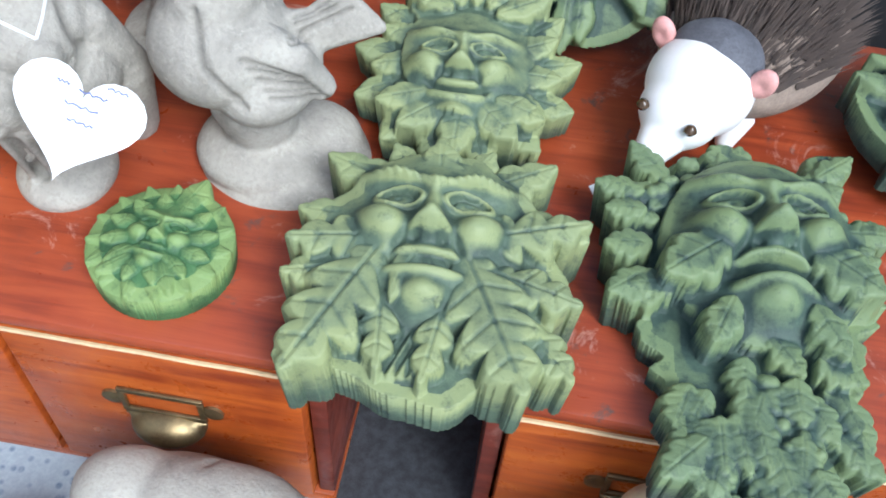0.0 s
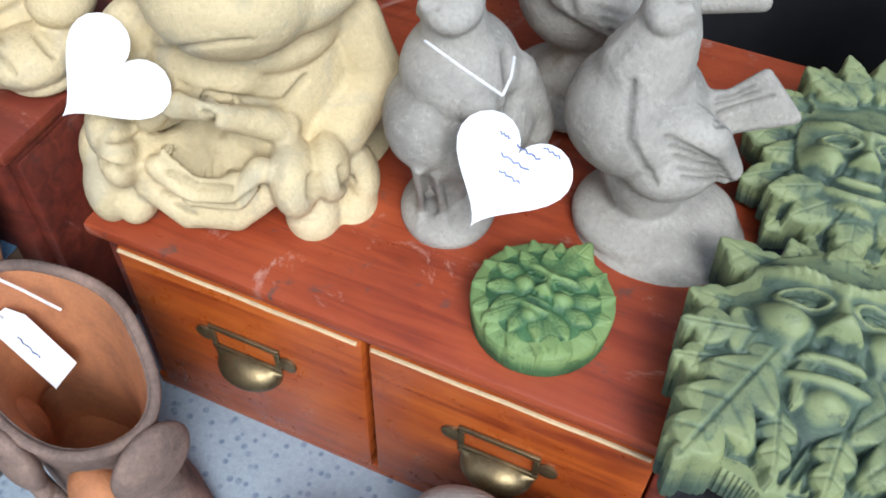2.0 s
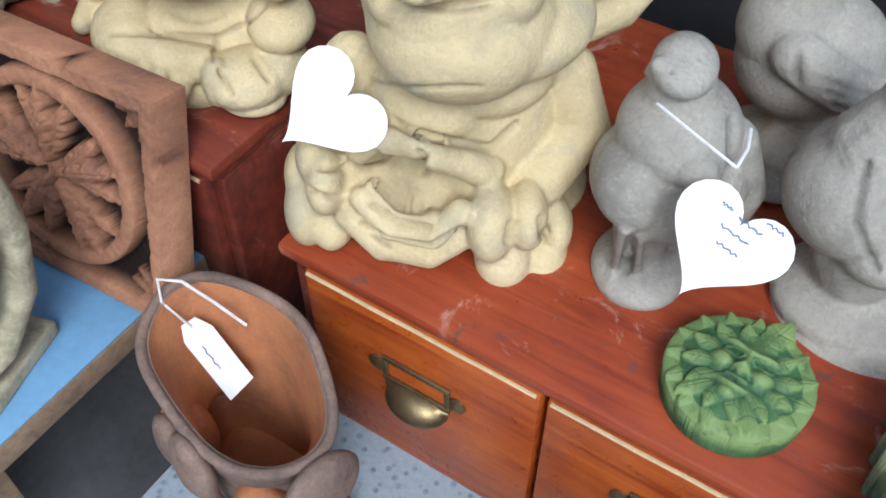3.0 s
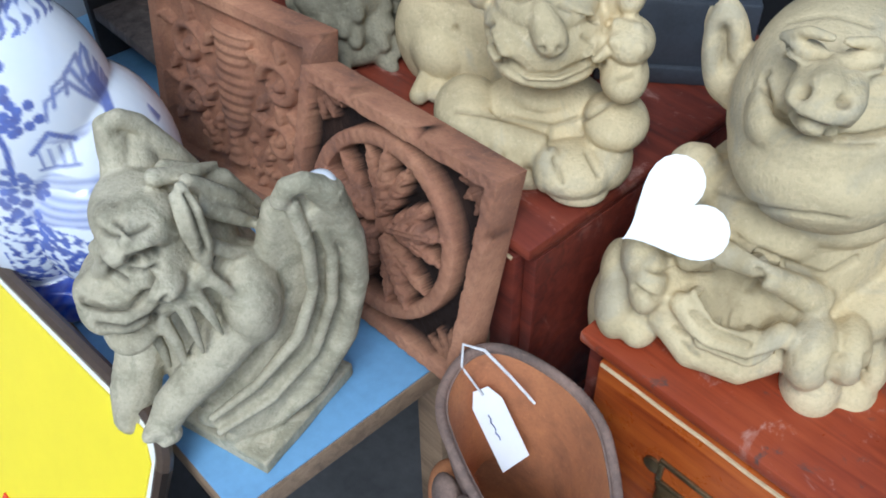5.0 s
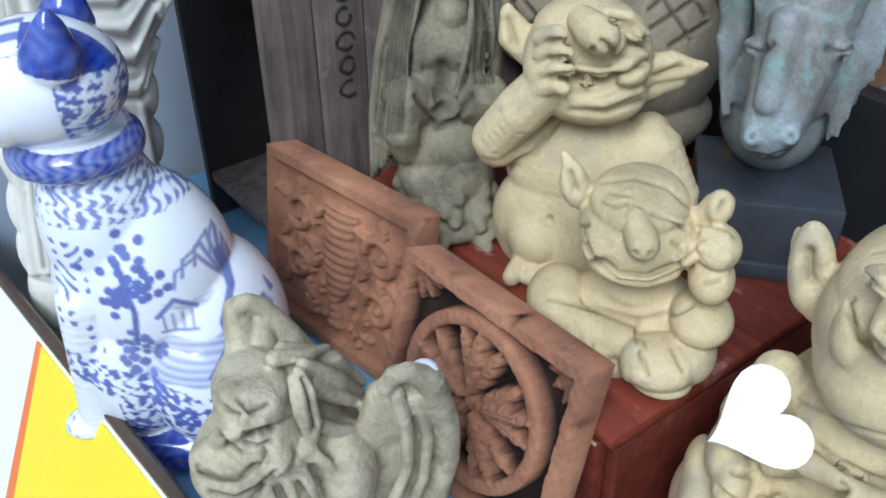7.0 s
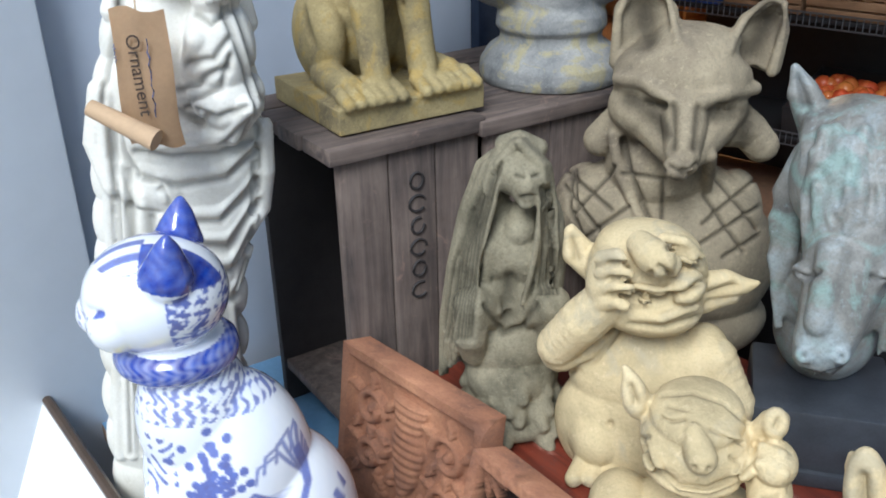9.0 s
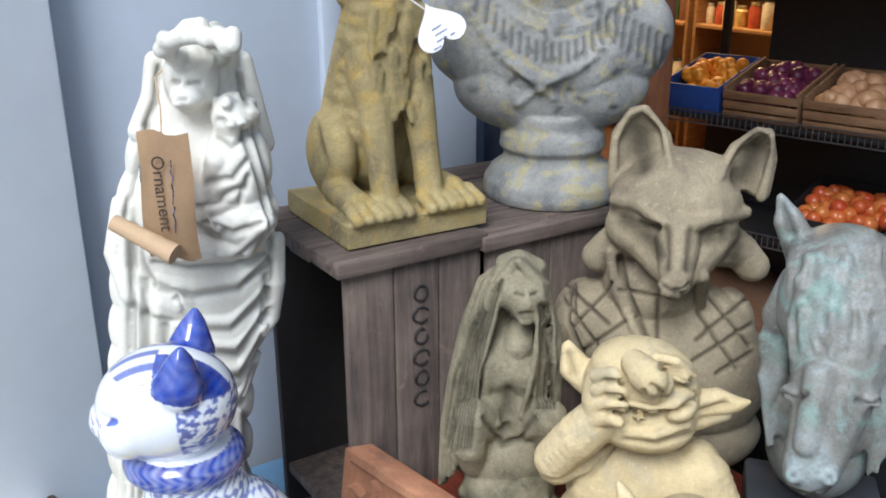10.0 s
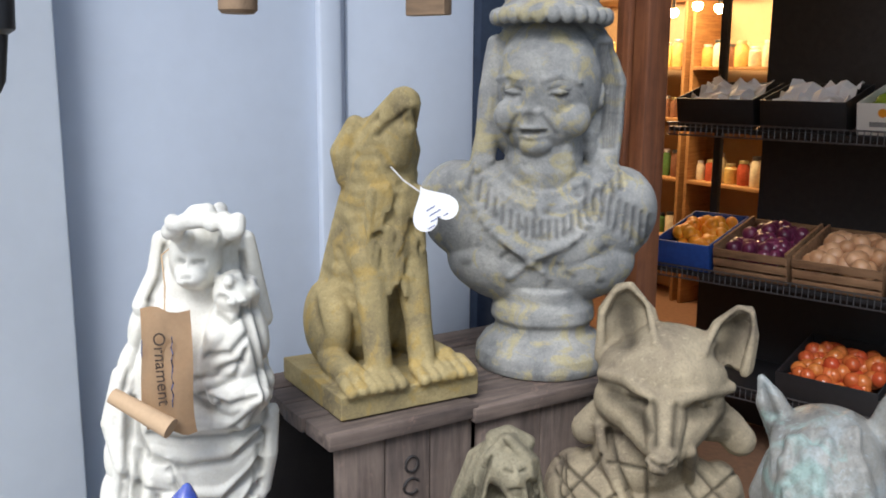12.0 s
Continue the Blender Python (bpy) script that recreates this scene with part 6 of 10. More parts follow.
    c.mark(0.0048, 0.0060, (-0.0569, -0.0563, 0.4808), (-0.0767, -0.0605, 0.3142), (-0.1021, -0.0696, 0.128))
    c.limb((-0.047, -0.0526, 0.4792, 0.0066), (-0.0652, -0.0546, 0.3062, 0.0084), (-0.0871, -0.0645, 0.1241, 0.0103))
    c.mark(0.0048, 0.0060, (-0.0353, -0.0562, 0.4728), (-0.0528, -0.0544, 0.3062), (-0.0733, -0.0649, 0.1246))
    c.limb((-0.033, -0.0501, 0.3863, 0.0068), (-0.0411, -0.0516, 0.2552, 0.0085), (-0.054, -0.0552, 0.1171, 0.0104))
    c.mark(0.0048, 0.0060, (-0.0232, -0.0469, 0.3761), (-0.0292, -0.0493, 0.2537), (-0.0409, -0.0529, 0.1155))
    c.limb((-0.0085, -0.0382, 0.3452, 0.0069), (-0.0152, -0.0333, 0.2247, 0.0086), (-0.0241, -0.0388, 0.1044, 0.0105))
    c.mark(0.0048, 0.0060, (0.0014, -0.0341, 0.3341), (-0.0036, -0.0289, 0.2217), (-0.0121, -0.0319, 0.0991))
    c.limb((0.0171, -0.017, 0.3332, 0.0069), (0.0111, -0.0116, 0.2101, 0.0087), (0.0007, -0.0093, 0.0813, 0.0106))
    c.mark(0.0049, 0.0060, (0.0249, -0.0034, 0.3163), (0.021, 0.0012, 0.2015), (0.0104, 0.0081, 0.0676))
    c.mark(0.0039, 0.0060, (0.0649, -0.0558, 0.7318), (0.081, -0.0564, 0.6742), (0.0751, 0.0049, 0.5775), (0.065, 0.0043, 0.4788))
    c.mark(0.0038, 0.0060, (0.0763, -0.0425, 0.7358), (0.0882, -0.0367, 0.6685), (0.0802, 0.0215, 0.5878))
    c.mark(0.0035, 0.0060, (0.015, -0.0602, 0.6751), (0.05, -0.0726, 0.6825), (0.0706, -0.0646, 0.7055))
    c.mark(0.0035, 0.0060, (0.0024, -0.043, 0.6174), (0.0523, -0.0624, 0.6465), (0.0699, -0.0674, 0.6847))
    c.mark(0.0035, 0.0060, (-0.0024, -0.0449, 0.6407), (0.0406, -0.0681, 0.6629), (0.0656, -0.0679, 0.6703))
    c.mark(0.0036, 0.0060, (-0.0583, -0.0318, 0.7401), (-0.085, -0.0376, 0.6681), (-0.0958, -0.0546, 0.6132))
    c.mark(0.0036, 0.0060, (-0.0467, -0.0504, 0.612), (-0.0109, -0.0469, 0.6186), (0.043, -0.0639, 0.6096), (0.0805, -0.0678, 0.6261))
    c.mark(0.0037, 0.0060, (-0.0643, -0.054, 0.5671), (-0.0226, -0.0492, 0.5576), (0.0309, -0.0283, 0.5537), (0.0817, -0.0466, 0.596))
    c.mark(0.0036, 0.0060, (-0.0845, -0.0458, 0.6103), (-0.0779, -0.0528, 0.5666), (-0.0654, -0.0551, 0.5362))
    c.mark(0.0035, 0.0060, (-0.0425, -0.0163, 0.8085), (-0.0489, -0.0239, 0.7672), (-0.0611, -0.0338, 0.7406))
    c.mark(0.0036, 0.0060, (0.0491, 0.0148, 0.7927), (0.0711, -0.0535, 0.7721))
    c.mark(0.0039, 0.0060, (0.0669, 0.0016, 0.5299), (0.0576, -0.0022, 0.4648))
    c.mark(0.0027, 0.0050, (-0.0167, -0.0525, 0.7966), (-0.0073, -0.0568, 0.796))
    c.mark(0.0027, 0.0050, (0.0065, -0.0573, 0.7962), (0.0174, -0.0522, 0.7953))
    c.mark(0.0021, 0.0040, (-0.0081, -0.0712, 0.7796), (0.0037, -0.0719, 0.7797))
    c.mark(0.0027, 0.0040, (0.0348, -0.06, 0.7538), (0.0489, -0.07, 0.754))
    c.mark(0.0028, 0.0060, (0.0288, -0.051, 0.7305), (0.051, -0.0653, 0.7212), (0.0726, -0.049, 0.7337))
    return c


# Antique wash in the folds, with their shade painted in.
madonna().done("madonna_figure", WHITE, 0.0025, 1, 0.0, "antique white statue of a robed mother holding a child", "statue", "", pose(-1.432, 0.160, 0.715, 0, 0, 56), wash_shade=0.5)


def fox_bust():
    c = Clay()
    c.view = (0.333, 0.8318, -0.4441)
    c.ell(0, 0.02, 0.05, 0.125, 0.085, 0.06).ell(0, 0.02, 0.14, 0.128, 0.085, 0.12)
    c.ell(-0.0395, 0.0463, 0.1973, 0.147, 0.0708, 0.0975, 0, 0, -22)
    c.ell(-0.0445, 0.0381, 0.2796, 0.0753, 0.0613, 0.0638, 0, 0, -22)
    c.ell(-0.1304, 0.0979, 0.1881, 0.0489, 0.0425, 0.0804, 0, 0, -22)
    c.ell(0.0596, 0.0219, 0.2029, 0.0419, 0.0425, 0.0722, 0, 0, -22)
    # head: skull, cheeks, muzzle, brows and cupped ears
    c.ell(-0.0343, 0.0137, 0.4091, 0.0883, 0.0708, 0.065, 0, 0, -22)
    c.ell(-0.0392, 0.0055, 0.3728, 0.0903, 0.0613, 0.0528, 0, 0, -22)
    c.limb((-0.0835, 0.0334, 0.3537, 0.037), (-0.1068, 0.0509, 0.3383, 0.0258), (-0.1235, 0.0616, 0.3153, 0.0246))
    c.limb((0.0261, -0.0105, 0.3554, 0.0338), (0.0535, -0.0133, 0.3433, 0.0248), (0.0704, -0.016, 0.3234, 0.0235))
    c.limb((-0.0714, -0.0019, 0.3609, 0.0345), (-0.061, -0.062, 0.3387, 0.0224))
    c.limb((-0.0025, -0.0295, 0.3631, 0.0324), (-0.0441, -0.0687, 0.3381, 0.0223))
    c.ell(-0.026, 0.0206, 0.4529, 0.0705, 0.0566, 0.0273, 0, 0, -22)
    c.limb((-0.0429, -0.0286, 0.3953, 0.0364), (-0.0544, -0.0646, 0.3698, 0.0285), (-0.063, -0.0916, 0.3476, 0.0232), (-0.0638, -0.0964, 0.3389, 0.0217))
    c.ell(-0.069, -0.1117, 0.3376, 0.0154, 0.0132, 0.0073, 0, 0, -22)
    c.limb((-0.0793, -0.1133, 0.3365, 0.0145), (-0.0705, -0.1105, 0.3275, 0.0101))
    c.limb((-0.1166, 0.0124, 0.4144, 0.0107), (-0.0937, -0.024, 0.4179, 0.0121), (-0.0698, -0.0571, 0.4001, 0.0099))
    c.limb((-0.0413, -0.0692, 0.3997, 0.0098), (-0.0037, -0.0539, 0.4067, 0.0126), (0.0499, -0.02, 0.4017, 0.0096))
    c.locks(9, 0.0089, 0.0067, 4, ((-0.1079, 0.0635, 0.4374), (-0.1075, 0.0633, 0.4913), (-0.0889, 0.0559, 0.5251)), ((-0.033, 0.0437, 0.4474), (-0.0432, 0.0478, 0.4924), (-0.0722, 0.0543, 0.5278)), 0.0000)
    c.locks(9, 0.0086, 0.0065, 5, ((0.0247, 0.0206, 0.4434), (0.0407, 0.0142, 0.482), (0.0634, 0, 0.5062)), ((0.0811, -0.002, 0.4205), (0.0859, -0.0039, 0.4697), (0.0774, -0.0056, 0.5054)), 0.0000)
    c.limb((-0.1111, 0.0546, 0.4242, 0.0092), (-0.1124, 0.0501, 0.4868, 0.0067), (-0.0962, 0.0436, 0.5232, 0.0059), (-0.0786, 0.0416, 0.5317, 0.0059), (-0.0518, 0.036, 0.5026, 0.0059), (-0.0554, -0.019, 0.4638, 0.0067))
    c.limb((0.0043, -0.0329, 0.4541, 0.0074), (0.0364, 0.0007, 0.4851, 0.0058), (0.0592, -0.0135, 0.5105, 0.0057), (0.0741, -0.0195, 0.5063, 0.005), (0.0765, -0.0205, 0.4739, 0.0058), (0.0708, -0.0182, 0.4216, 0.0073))
    c.mark(0.0178, 0.0113, (-0.0869, 0.0151, 0.4639), (-0.0795, 0.042, 0.4949))
    c.mark(0.0144, 0.0113, (0.0488, -0.0043, 0.4451), (0.0609, -0.0091, 0.4828))
    c.mark(0.0043, 0.0066, (-0.0931, -0.0287, 0.3906), (-0.0797, -0.055, 0.3954))
    c.mark(0.0043, 0.0066, (-0.0082, -0.0576, 0.3872), (0.0136, -0.0533, 0.3856))
    c.ell(-0.083, -0.0338, 0.3926, 0.0065, 0.0075, 0.0045, 0, 0, -22)
    c.ell(0.0023, -0.0538, 0.3862, 0.0064, 0.0075, 0.0044, 0, 0, -22)
    c.mark(0.0125, 0.0014, (-0.1099, -0.0091, 0.3921), (-0.0875, -0.0369, 0.3809), (-0.0822, -0.0808, 0.3692))
    c.mark(0.0124, 0.0014, (-0.0142, -0.0596, 0.3813), (0.0405, -0.0348, 0.3784), (0.0337, -0.0423, 0.3465))
    c.mark(0.0057, 0.0038, (-0.0706, -0.0669, 0.3973), (-0.0804, -0.1025, 0.3583))
    c.mark(0.0057, 0.0038, (-0.0446, -0.0784, 0.3999), (-0.0546, -0.1095, 0.3597))
    c.mark(0.0028, 0.0038, (-0.0894, -0.1208, 0.3436), (-0.0737, -0.1265, 0.3347), (-0.0517, -0.1143, 0.3407))
    c.mark(0.0028, 0.0028, (-0.0741, -0.1265, 0.3392))
    # lapels, buttons and quilting of the jacket
    c.limb((-0.1156, 0.0259, 0.3333, 0.0099), (-0.1069, 0.0176, 0.2824, 0.0092), (-0.0762, -0.0111, 0.2125, 0.0069))
    c.limb((-0.022, -0.0776, 0.335, 0.0089), (0.0039, -0.0122, 0.2637, 0.0082), (-0.0357, -0.0259, 0.2128, 0.0069))
    c.mark(0.0038, 0.0057, (-0.1047, 0.0162, 0.3281), (-0.0981, 0.0025, 0.2879), (-0.0687, -0.0163, 0.2188))
    c.mark(0.0031, 0.0047, (-0.0597, -0.0213, 0.2832), (-0.0569, -0.0226, 0.2039))
    c.mark(0.0030, 0.0038, (-0.1055, 0.0087, 0.2841), (-0.0935, -0.1141, 0.3338))
    c.ell(-0.0497, -0.0196, 0.263, 0.006, 0.0057, 0.0061, 0, 0, -22)
    c.ell(-0.0454, -0.0203, 0.2278, 0.0061, 0.0057, 0.0061, 0, 0, -22)
    c.mark(0.0028, 0.0047, (-0.157, 0.1062, 0.2543), (-0.117, 0.0124, 0.2299))
    c.mark(0.0027, 0.0047, (-0.1603, 0.047, 0.2125), (-0.1163, 0.0143, 0.2924))
    c.mark(0.0028, 0.0047, (-0.1516, 0.0405, 0.1703), (-0.0963, 0.0023, 0.2375))
    c.mark(0.0028, 0.0047, (-0.1646, 0.0882, 0.2395), (-0.1264, 0.0139, 0.1905))
    c.mark(0.0026, 0.0047, (-0.0039, -0.0338, 0.2232), (0.0821, 0.013, 0.262))
    c.mark(0.0026, 0.0047, (-0.0092, -0.0355, 0.1902), (0.0836, -0.011, 0.2337))
    c.mark(0.0027, 0.0047, (0.0181, -0.0026, 0.2758), (0.075, -0.0293, 0.2082))
    c.mark(0.0027, 0.0047, (-0.0029, -0.0213, 0.2596), (0.0568, -0.0339, 0.1769))
    c.mark(0.0028, 0.0047, (-0.1687, 0.0421, 0.2884), (-0.1569, 0.0457, 0.2217))
    c.mark(0.0027, 0.0047, (0.0286, -0.0359, 0.1708), (0.0815, -0.0265, 0.1978))
    c.mark(0.0032, 0.0047, (-0.1711, 0.0482, 0.282), (-0.1645, 0.0548, 0.2181), (-0.1454, 0.0327, 0.1737))
    return c


fox_bust().done("fox_bust", FOXM, 0.0027, 2, 0.0008, "aged stone bust of a scowling fox in a quilted jacket", "bust", "", pose(-1.155, 0.785, 0.875, 0, 0, 62) @ Matrix.Scale(1.06, 4), wash_shade=0.7)


def kneeling_girl():
    c = Clay()
    c.view = (0.3781, 0.7677, -0.5175)
    rnd = random.Random(9)
    c.ell(0, 0.01, 0.02, 0.085, 0.075, 0.03)
    for i in range(70):
        a, z = rnd.uniform(0, math.tau), rnd.uniform(0.01, 0.105)
        q = 0.082 - 0.3 * z + rnd.uniform(-0.008, 0.008)
        c.limb((q * 0.8 * math.cos(a), 0.01 + q * 0.75 * math.sin(a), z, 0.016), (q * 1.02 * math.cos(a), 0.01 + q * math.sin(a), z - 0.012, 0.009))
    c.ell(0, 0.01, 0.08, 0.065, 0.06, 0.05)
    c.ell(-0.0021, 0.001, 0.3795, 0.0339, 0.042, 0.0357, 0, 0, -26)
    c.ell(-0.0008, -0.0241, 0.3675, 0.0209, 0.028, 0.0294, 0, 0, -26)
    c.limb((-0.0083, -0.0445, 0.3837, 0.0034), (-0.0072, -0.0492, 0.3707, 0.0041))
    c.ell(-0.0078, -0.0393, 0.346, 0.0097, 0.01, 0.0053, 0, 0, -26)
    c.ell(0.0009, 0.0107, 0.2645, 0.0532, 0.045, 0.057, 0, 0, -26)
    c.ell(-0.0048, 0.0135, 0.1971, 0.0566, 0.045, 0.0627, 0, 0, -26)
    c.ell(-0.0073, 0.0147, 0.1267, 0.0656, 0.05, 0.0547, 0, 0, -26)
    c.limb((0.0077, 0.002, 0.3155, 0.0187), (-0.0036, -0.0138, 0.3005, 0.0218))
    c.limb((-0.0332, 0.0052, 0.1904, 0.0336), (-0.0685, -0.0109, 0.2067, 0.0291), (-0.0724, -0.0145, 0.1675, 0.0235), (-0.0582, 0.0035, 0.1277, 0.0194))
    c.limb((0.0101, -0.0161, 0.1922, 0.0312), (0.0245, -0.0511, 0.2075, 0.0261), (0.0438, -0.0195, 0.1343, 0.0221), (0.034, -0.0239, 0.1035, 0.018))
    c.limb((-0.0404, -0.0002, 0.2774, 0.0158), (-0.0425, 0.0033, 0.2271, 0.0137), (-0.0315, -0.0262, 0.1984, 0.0108))
    c.ell(-0.0267, 0.0354, 0.2418, 0.0436, 0.03, 0.1217, 0, 0, -26)
    c.ell(-0.0415, 0.0427, 0.1636, 0.0401, 0.03, 0.0869, 0, 0, -26)
    c.ell(0.0441, -0.0106, 0.2495, 0.0192, 0.02, 0.0879, 0, 0, -26)
    c.locks(13, 0.0072, 0.0048, 5, ((-0.0114, -0.0167, 0.4153), (-0.0337, -0.0168, 0.3908), (-0.0446, -0.017, 0.3402), (-0.0576, -0.0162, 0.2722), (-0.0672, -0.0171, 0.2097), (-0.0692, 0.0007, 0.1495)), ((-0.0002, 0.0224, 0.4036), (-0.03, 0.0371, 0.3709), (-0.0516, 0.0533, 0.3047), (-0.0696, 0.0621, 0.2292), (-0.0779, 0.0663, 0.1502), (-0.0829, 0.0631, 0.0612)), 0.0040)
    c.locks(8, 0.0060, 0.0038, 6, ((-0.0128, -0.0272, 0.4205), (0.0073, -0.0371, 0.3918), (0.0098, -0.0439, 0.3493), (0.0028, -0.0516, 0.3003), (-0.0067, -0.0468, 0.2527), (-0.0155, -0.0425, 0.2118)), ((0.0098, -0.0048, 0.4112), (0.0312, -0.0154, 0.3803), (0.0404, -0.0199, 0.3267), (0.0489, -0.0241, 0.2631), (0.0508, -0.025, 0.205), (0.0465, -0.0229, 0.1706)), 0.0040)
    c.limb((0.0028, 0.0046, 0.4136, 0.0111), (-0.0168, 0.0038, 0.4092, 0.0126))
    c.limb((0.0031, -0.0025, 0.4159, 0.0097), (0.0225, -0.0111, 0.4041, 0.0112))
    c.mark(0.0020, 0.0040, (-0.0203, -0.0366, 0.3827), (-0.014, -0.0438, 0.3829))
    c.mark(0.0020, 0.0040, (-0.0032, -0.0463, 0.3836), (0.0061, -0.0431, 0.3824))
    c.mark(0.0020, 0.0040, (-0.0177, -0.0435, 0.3576), (-0.0033, -0.0496, 0.359))
    c.mark(0.0103, 0.0100, (-0.0203, -0.0215, 0.2349), (-0.0298, -0.0364, 0.1951))
    c.mark(0.0036, 0.0060, (-0.0599, -0.0362, 0.2182), (-0.0278, -0.0194, 0.1599), (-0.0055, -0.0321, 0.1704), (-0.0014, -0.0541, 0.2148))
    c.mark(0.0023, 0.0050, (-0.0312, -0.0195, 0.3951), (-0.0376, 0.012, 0.3035), (-0.075, -0.0353, 0.2211), (-0.0796, -0.037, 0.1736))
    c.mark(0.0023, 0.0050, (-0.0347, -0.0174, 0.389), (-0.0423, 0.0136, 0.2973), (-0.079, -0.0338, 0.2211), (-0.0842, -0.0349, 0.1735))
    c.mark(0.0023, 0.0050, (-0.0371, -0.0128, 0.3818), (-0.0469, 0.0157, 0.2908), (-0.0828, -0.0318, 0.2209), (-0.0883, -0.0318, 0.1727))
    c.mark(0.0023, 0.0050, (-0.0367, -0.0022, 0.3718), (-0.0513, 0.0183, 0.2841), (-0.0864, -0.0293, 0.2204), (-0.092, -0.0273, 0.171))
    c.mark(0.0023, 0.0050, (-0.0293, 0.0243, 0.3545), (-0.0555, 0.0214, 0.277), (-0.0897, -0.0262, 0.2194), (-0.0949, -0.0211, 0.1681))
    c.mark(0.0023, 0.0050, (-0.0343, 0.0236, 0.3494), (-0.0595, 0.0252, 0.2695), (-0.0927, -0.0223, 0.218), (-0.0752, 0.0423, 0.127))
    c.mark(0.0023, 0.0050, (-0.0389, 0.0238, 0.3438), (-0.0631, 0.0299, 0.2615), (-0.0953, -0.0172, 0.2159), (-0.0891, 0.0216, 0.1422))
    c.mark(0.0023, 0.0050, (-0.0432, 0.0246, 0.338), (-0.0662, 0.036, 0.2527), (-0.097, -0.0098, 0.2124), (-0.0939, 0.0239, 0.142))
    c.mark(0.0023, 0.0050, (-0.0473, 0.026, 0.3319), (-0.068, 0.0456, 0.2418), (-0.0792, 0.0477, 0.1781), (-0.0986, 0.0263, 0.1418))
    c.mark(0.0022, 0.0050, (0.0089, -0.0448, 0.3648), (0.0212, -0.0323, 0.2803), (0.0078, -0.051, 0.2275))
    c.mark(0.0022, 0.0050, (0.0189, -0.0316, 0.3581), (0.0259, -0.0311, 0.2788), (0.0114, -0.0563, 0.2295))
    c.mark(0.0022, 0.0050, (0.0214, -0.0328, 0.3581), (0.031, -0.0292, 0.277), (0.0158, -0.06, 0.2304))
    c.mark(0.0022, 0.0050, (0.0239, -0.0341, 0.3582), (0.0358, -0.0278, 0.2754), (0.0209, -0.0625, 0.2307))
    c.mark(0.0022, 0.0050, (0.0264, -0.0353, 0.3583), (0.0392, -0.029, 0.2753), (0.0266, -0.0639, 0.2302))
    return c


kneeling_girl().done("girl_figure", BROWN, 0.0026, 2, 0.0, "aged stone girl with very long hair kneeling on rocks", "statue", "", pose(-1.165, 0.462, 0.875, 0, 0, 78), wash_shade=0.6)

PATINA = stone("green_brown_bronze_patina", (0.34, 0.40, 0.42), (0.24, 0.235, 0.215), (0.09, 0.09, 0.085), 9, 0.35, 0.3, stain=(0.25, 0.36, 0.33))
SLATE = plain("dark_slate_plinth", (0.045, 0.05, 0.06), 0.35, 0.0, 0.3)


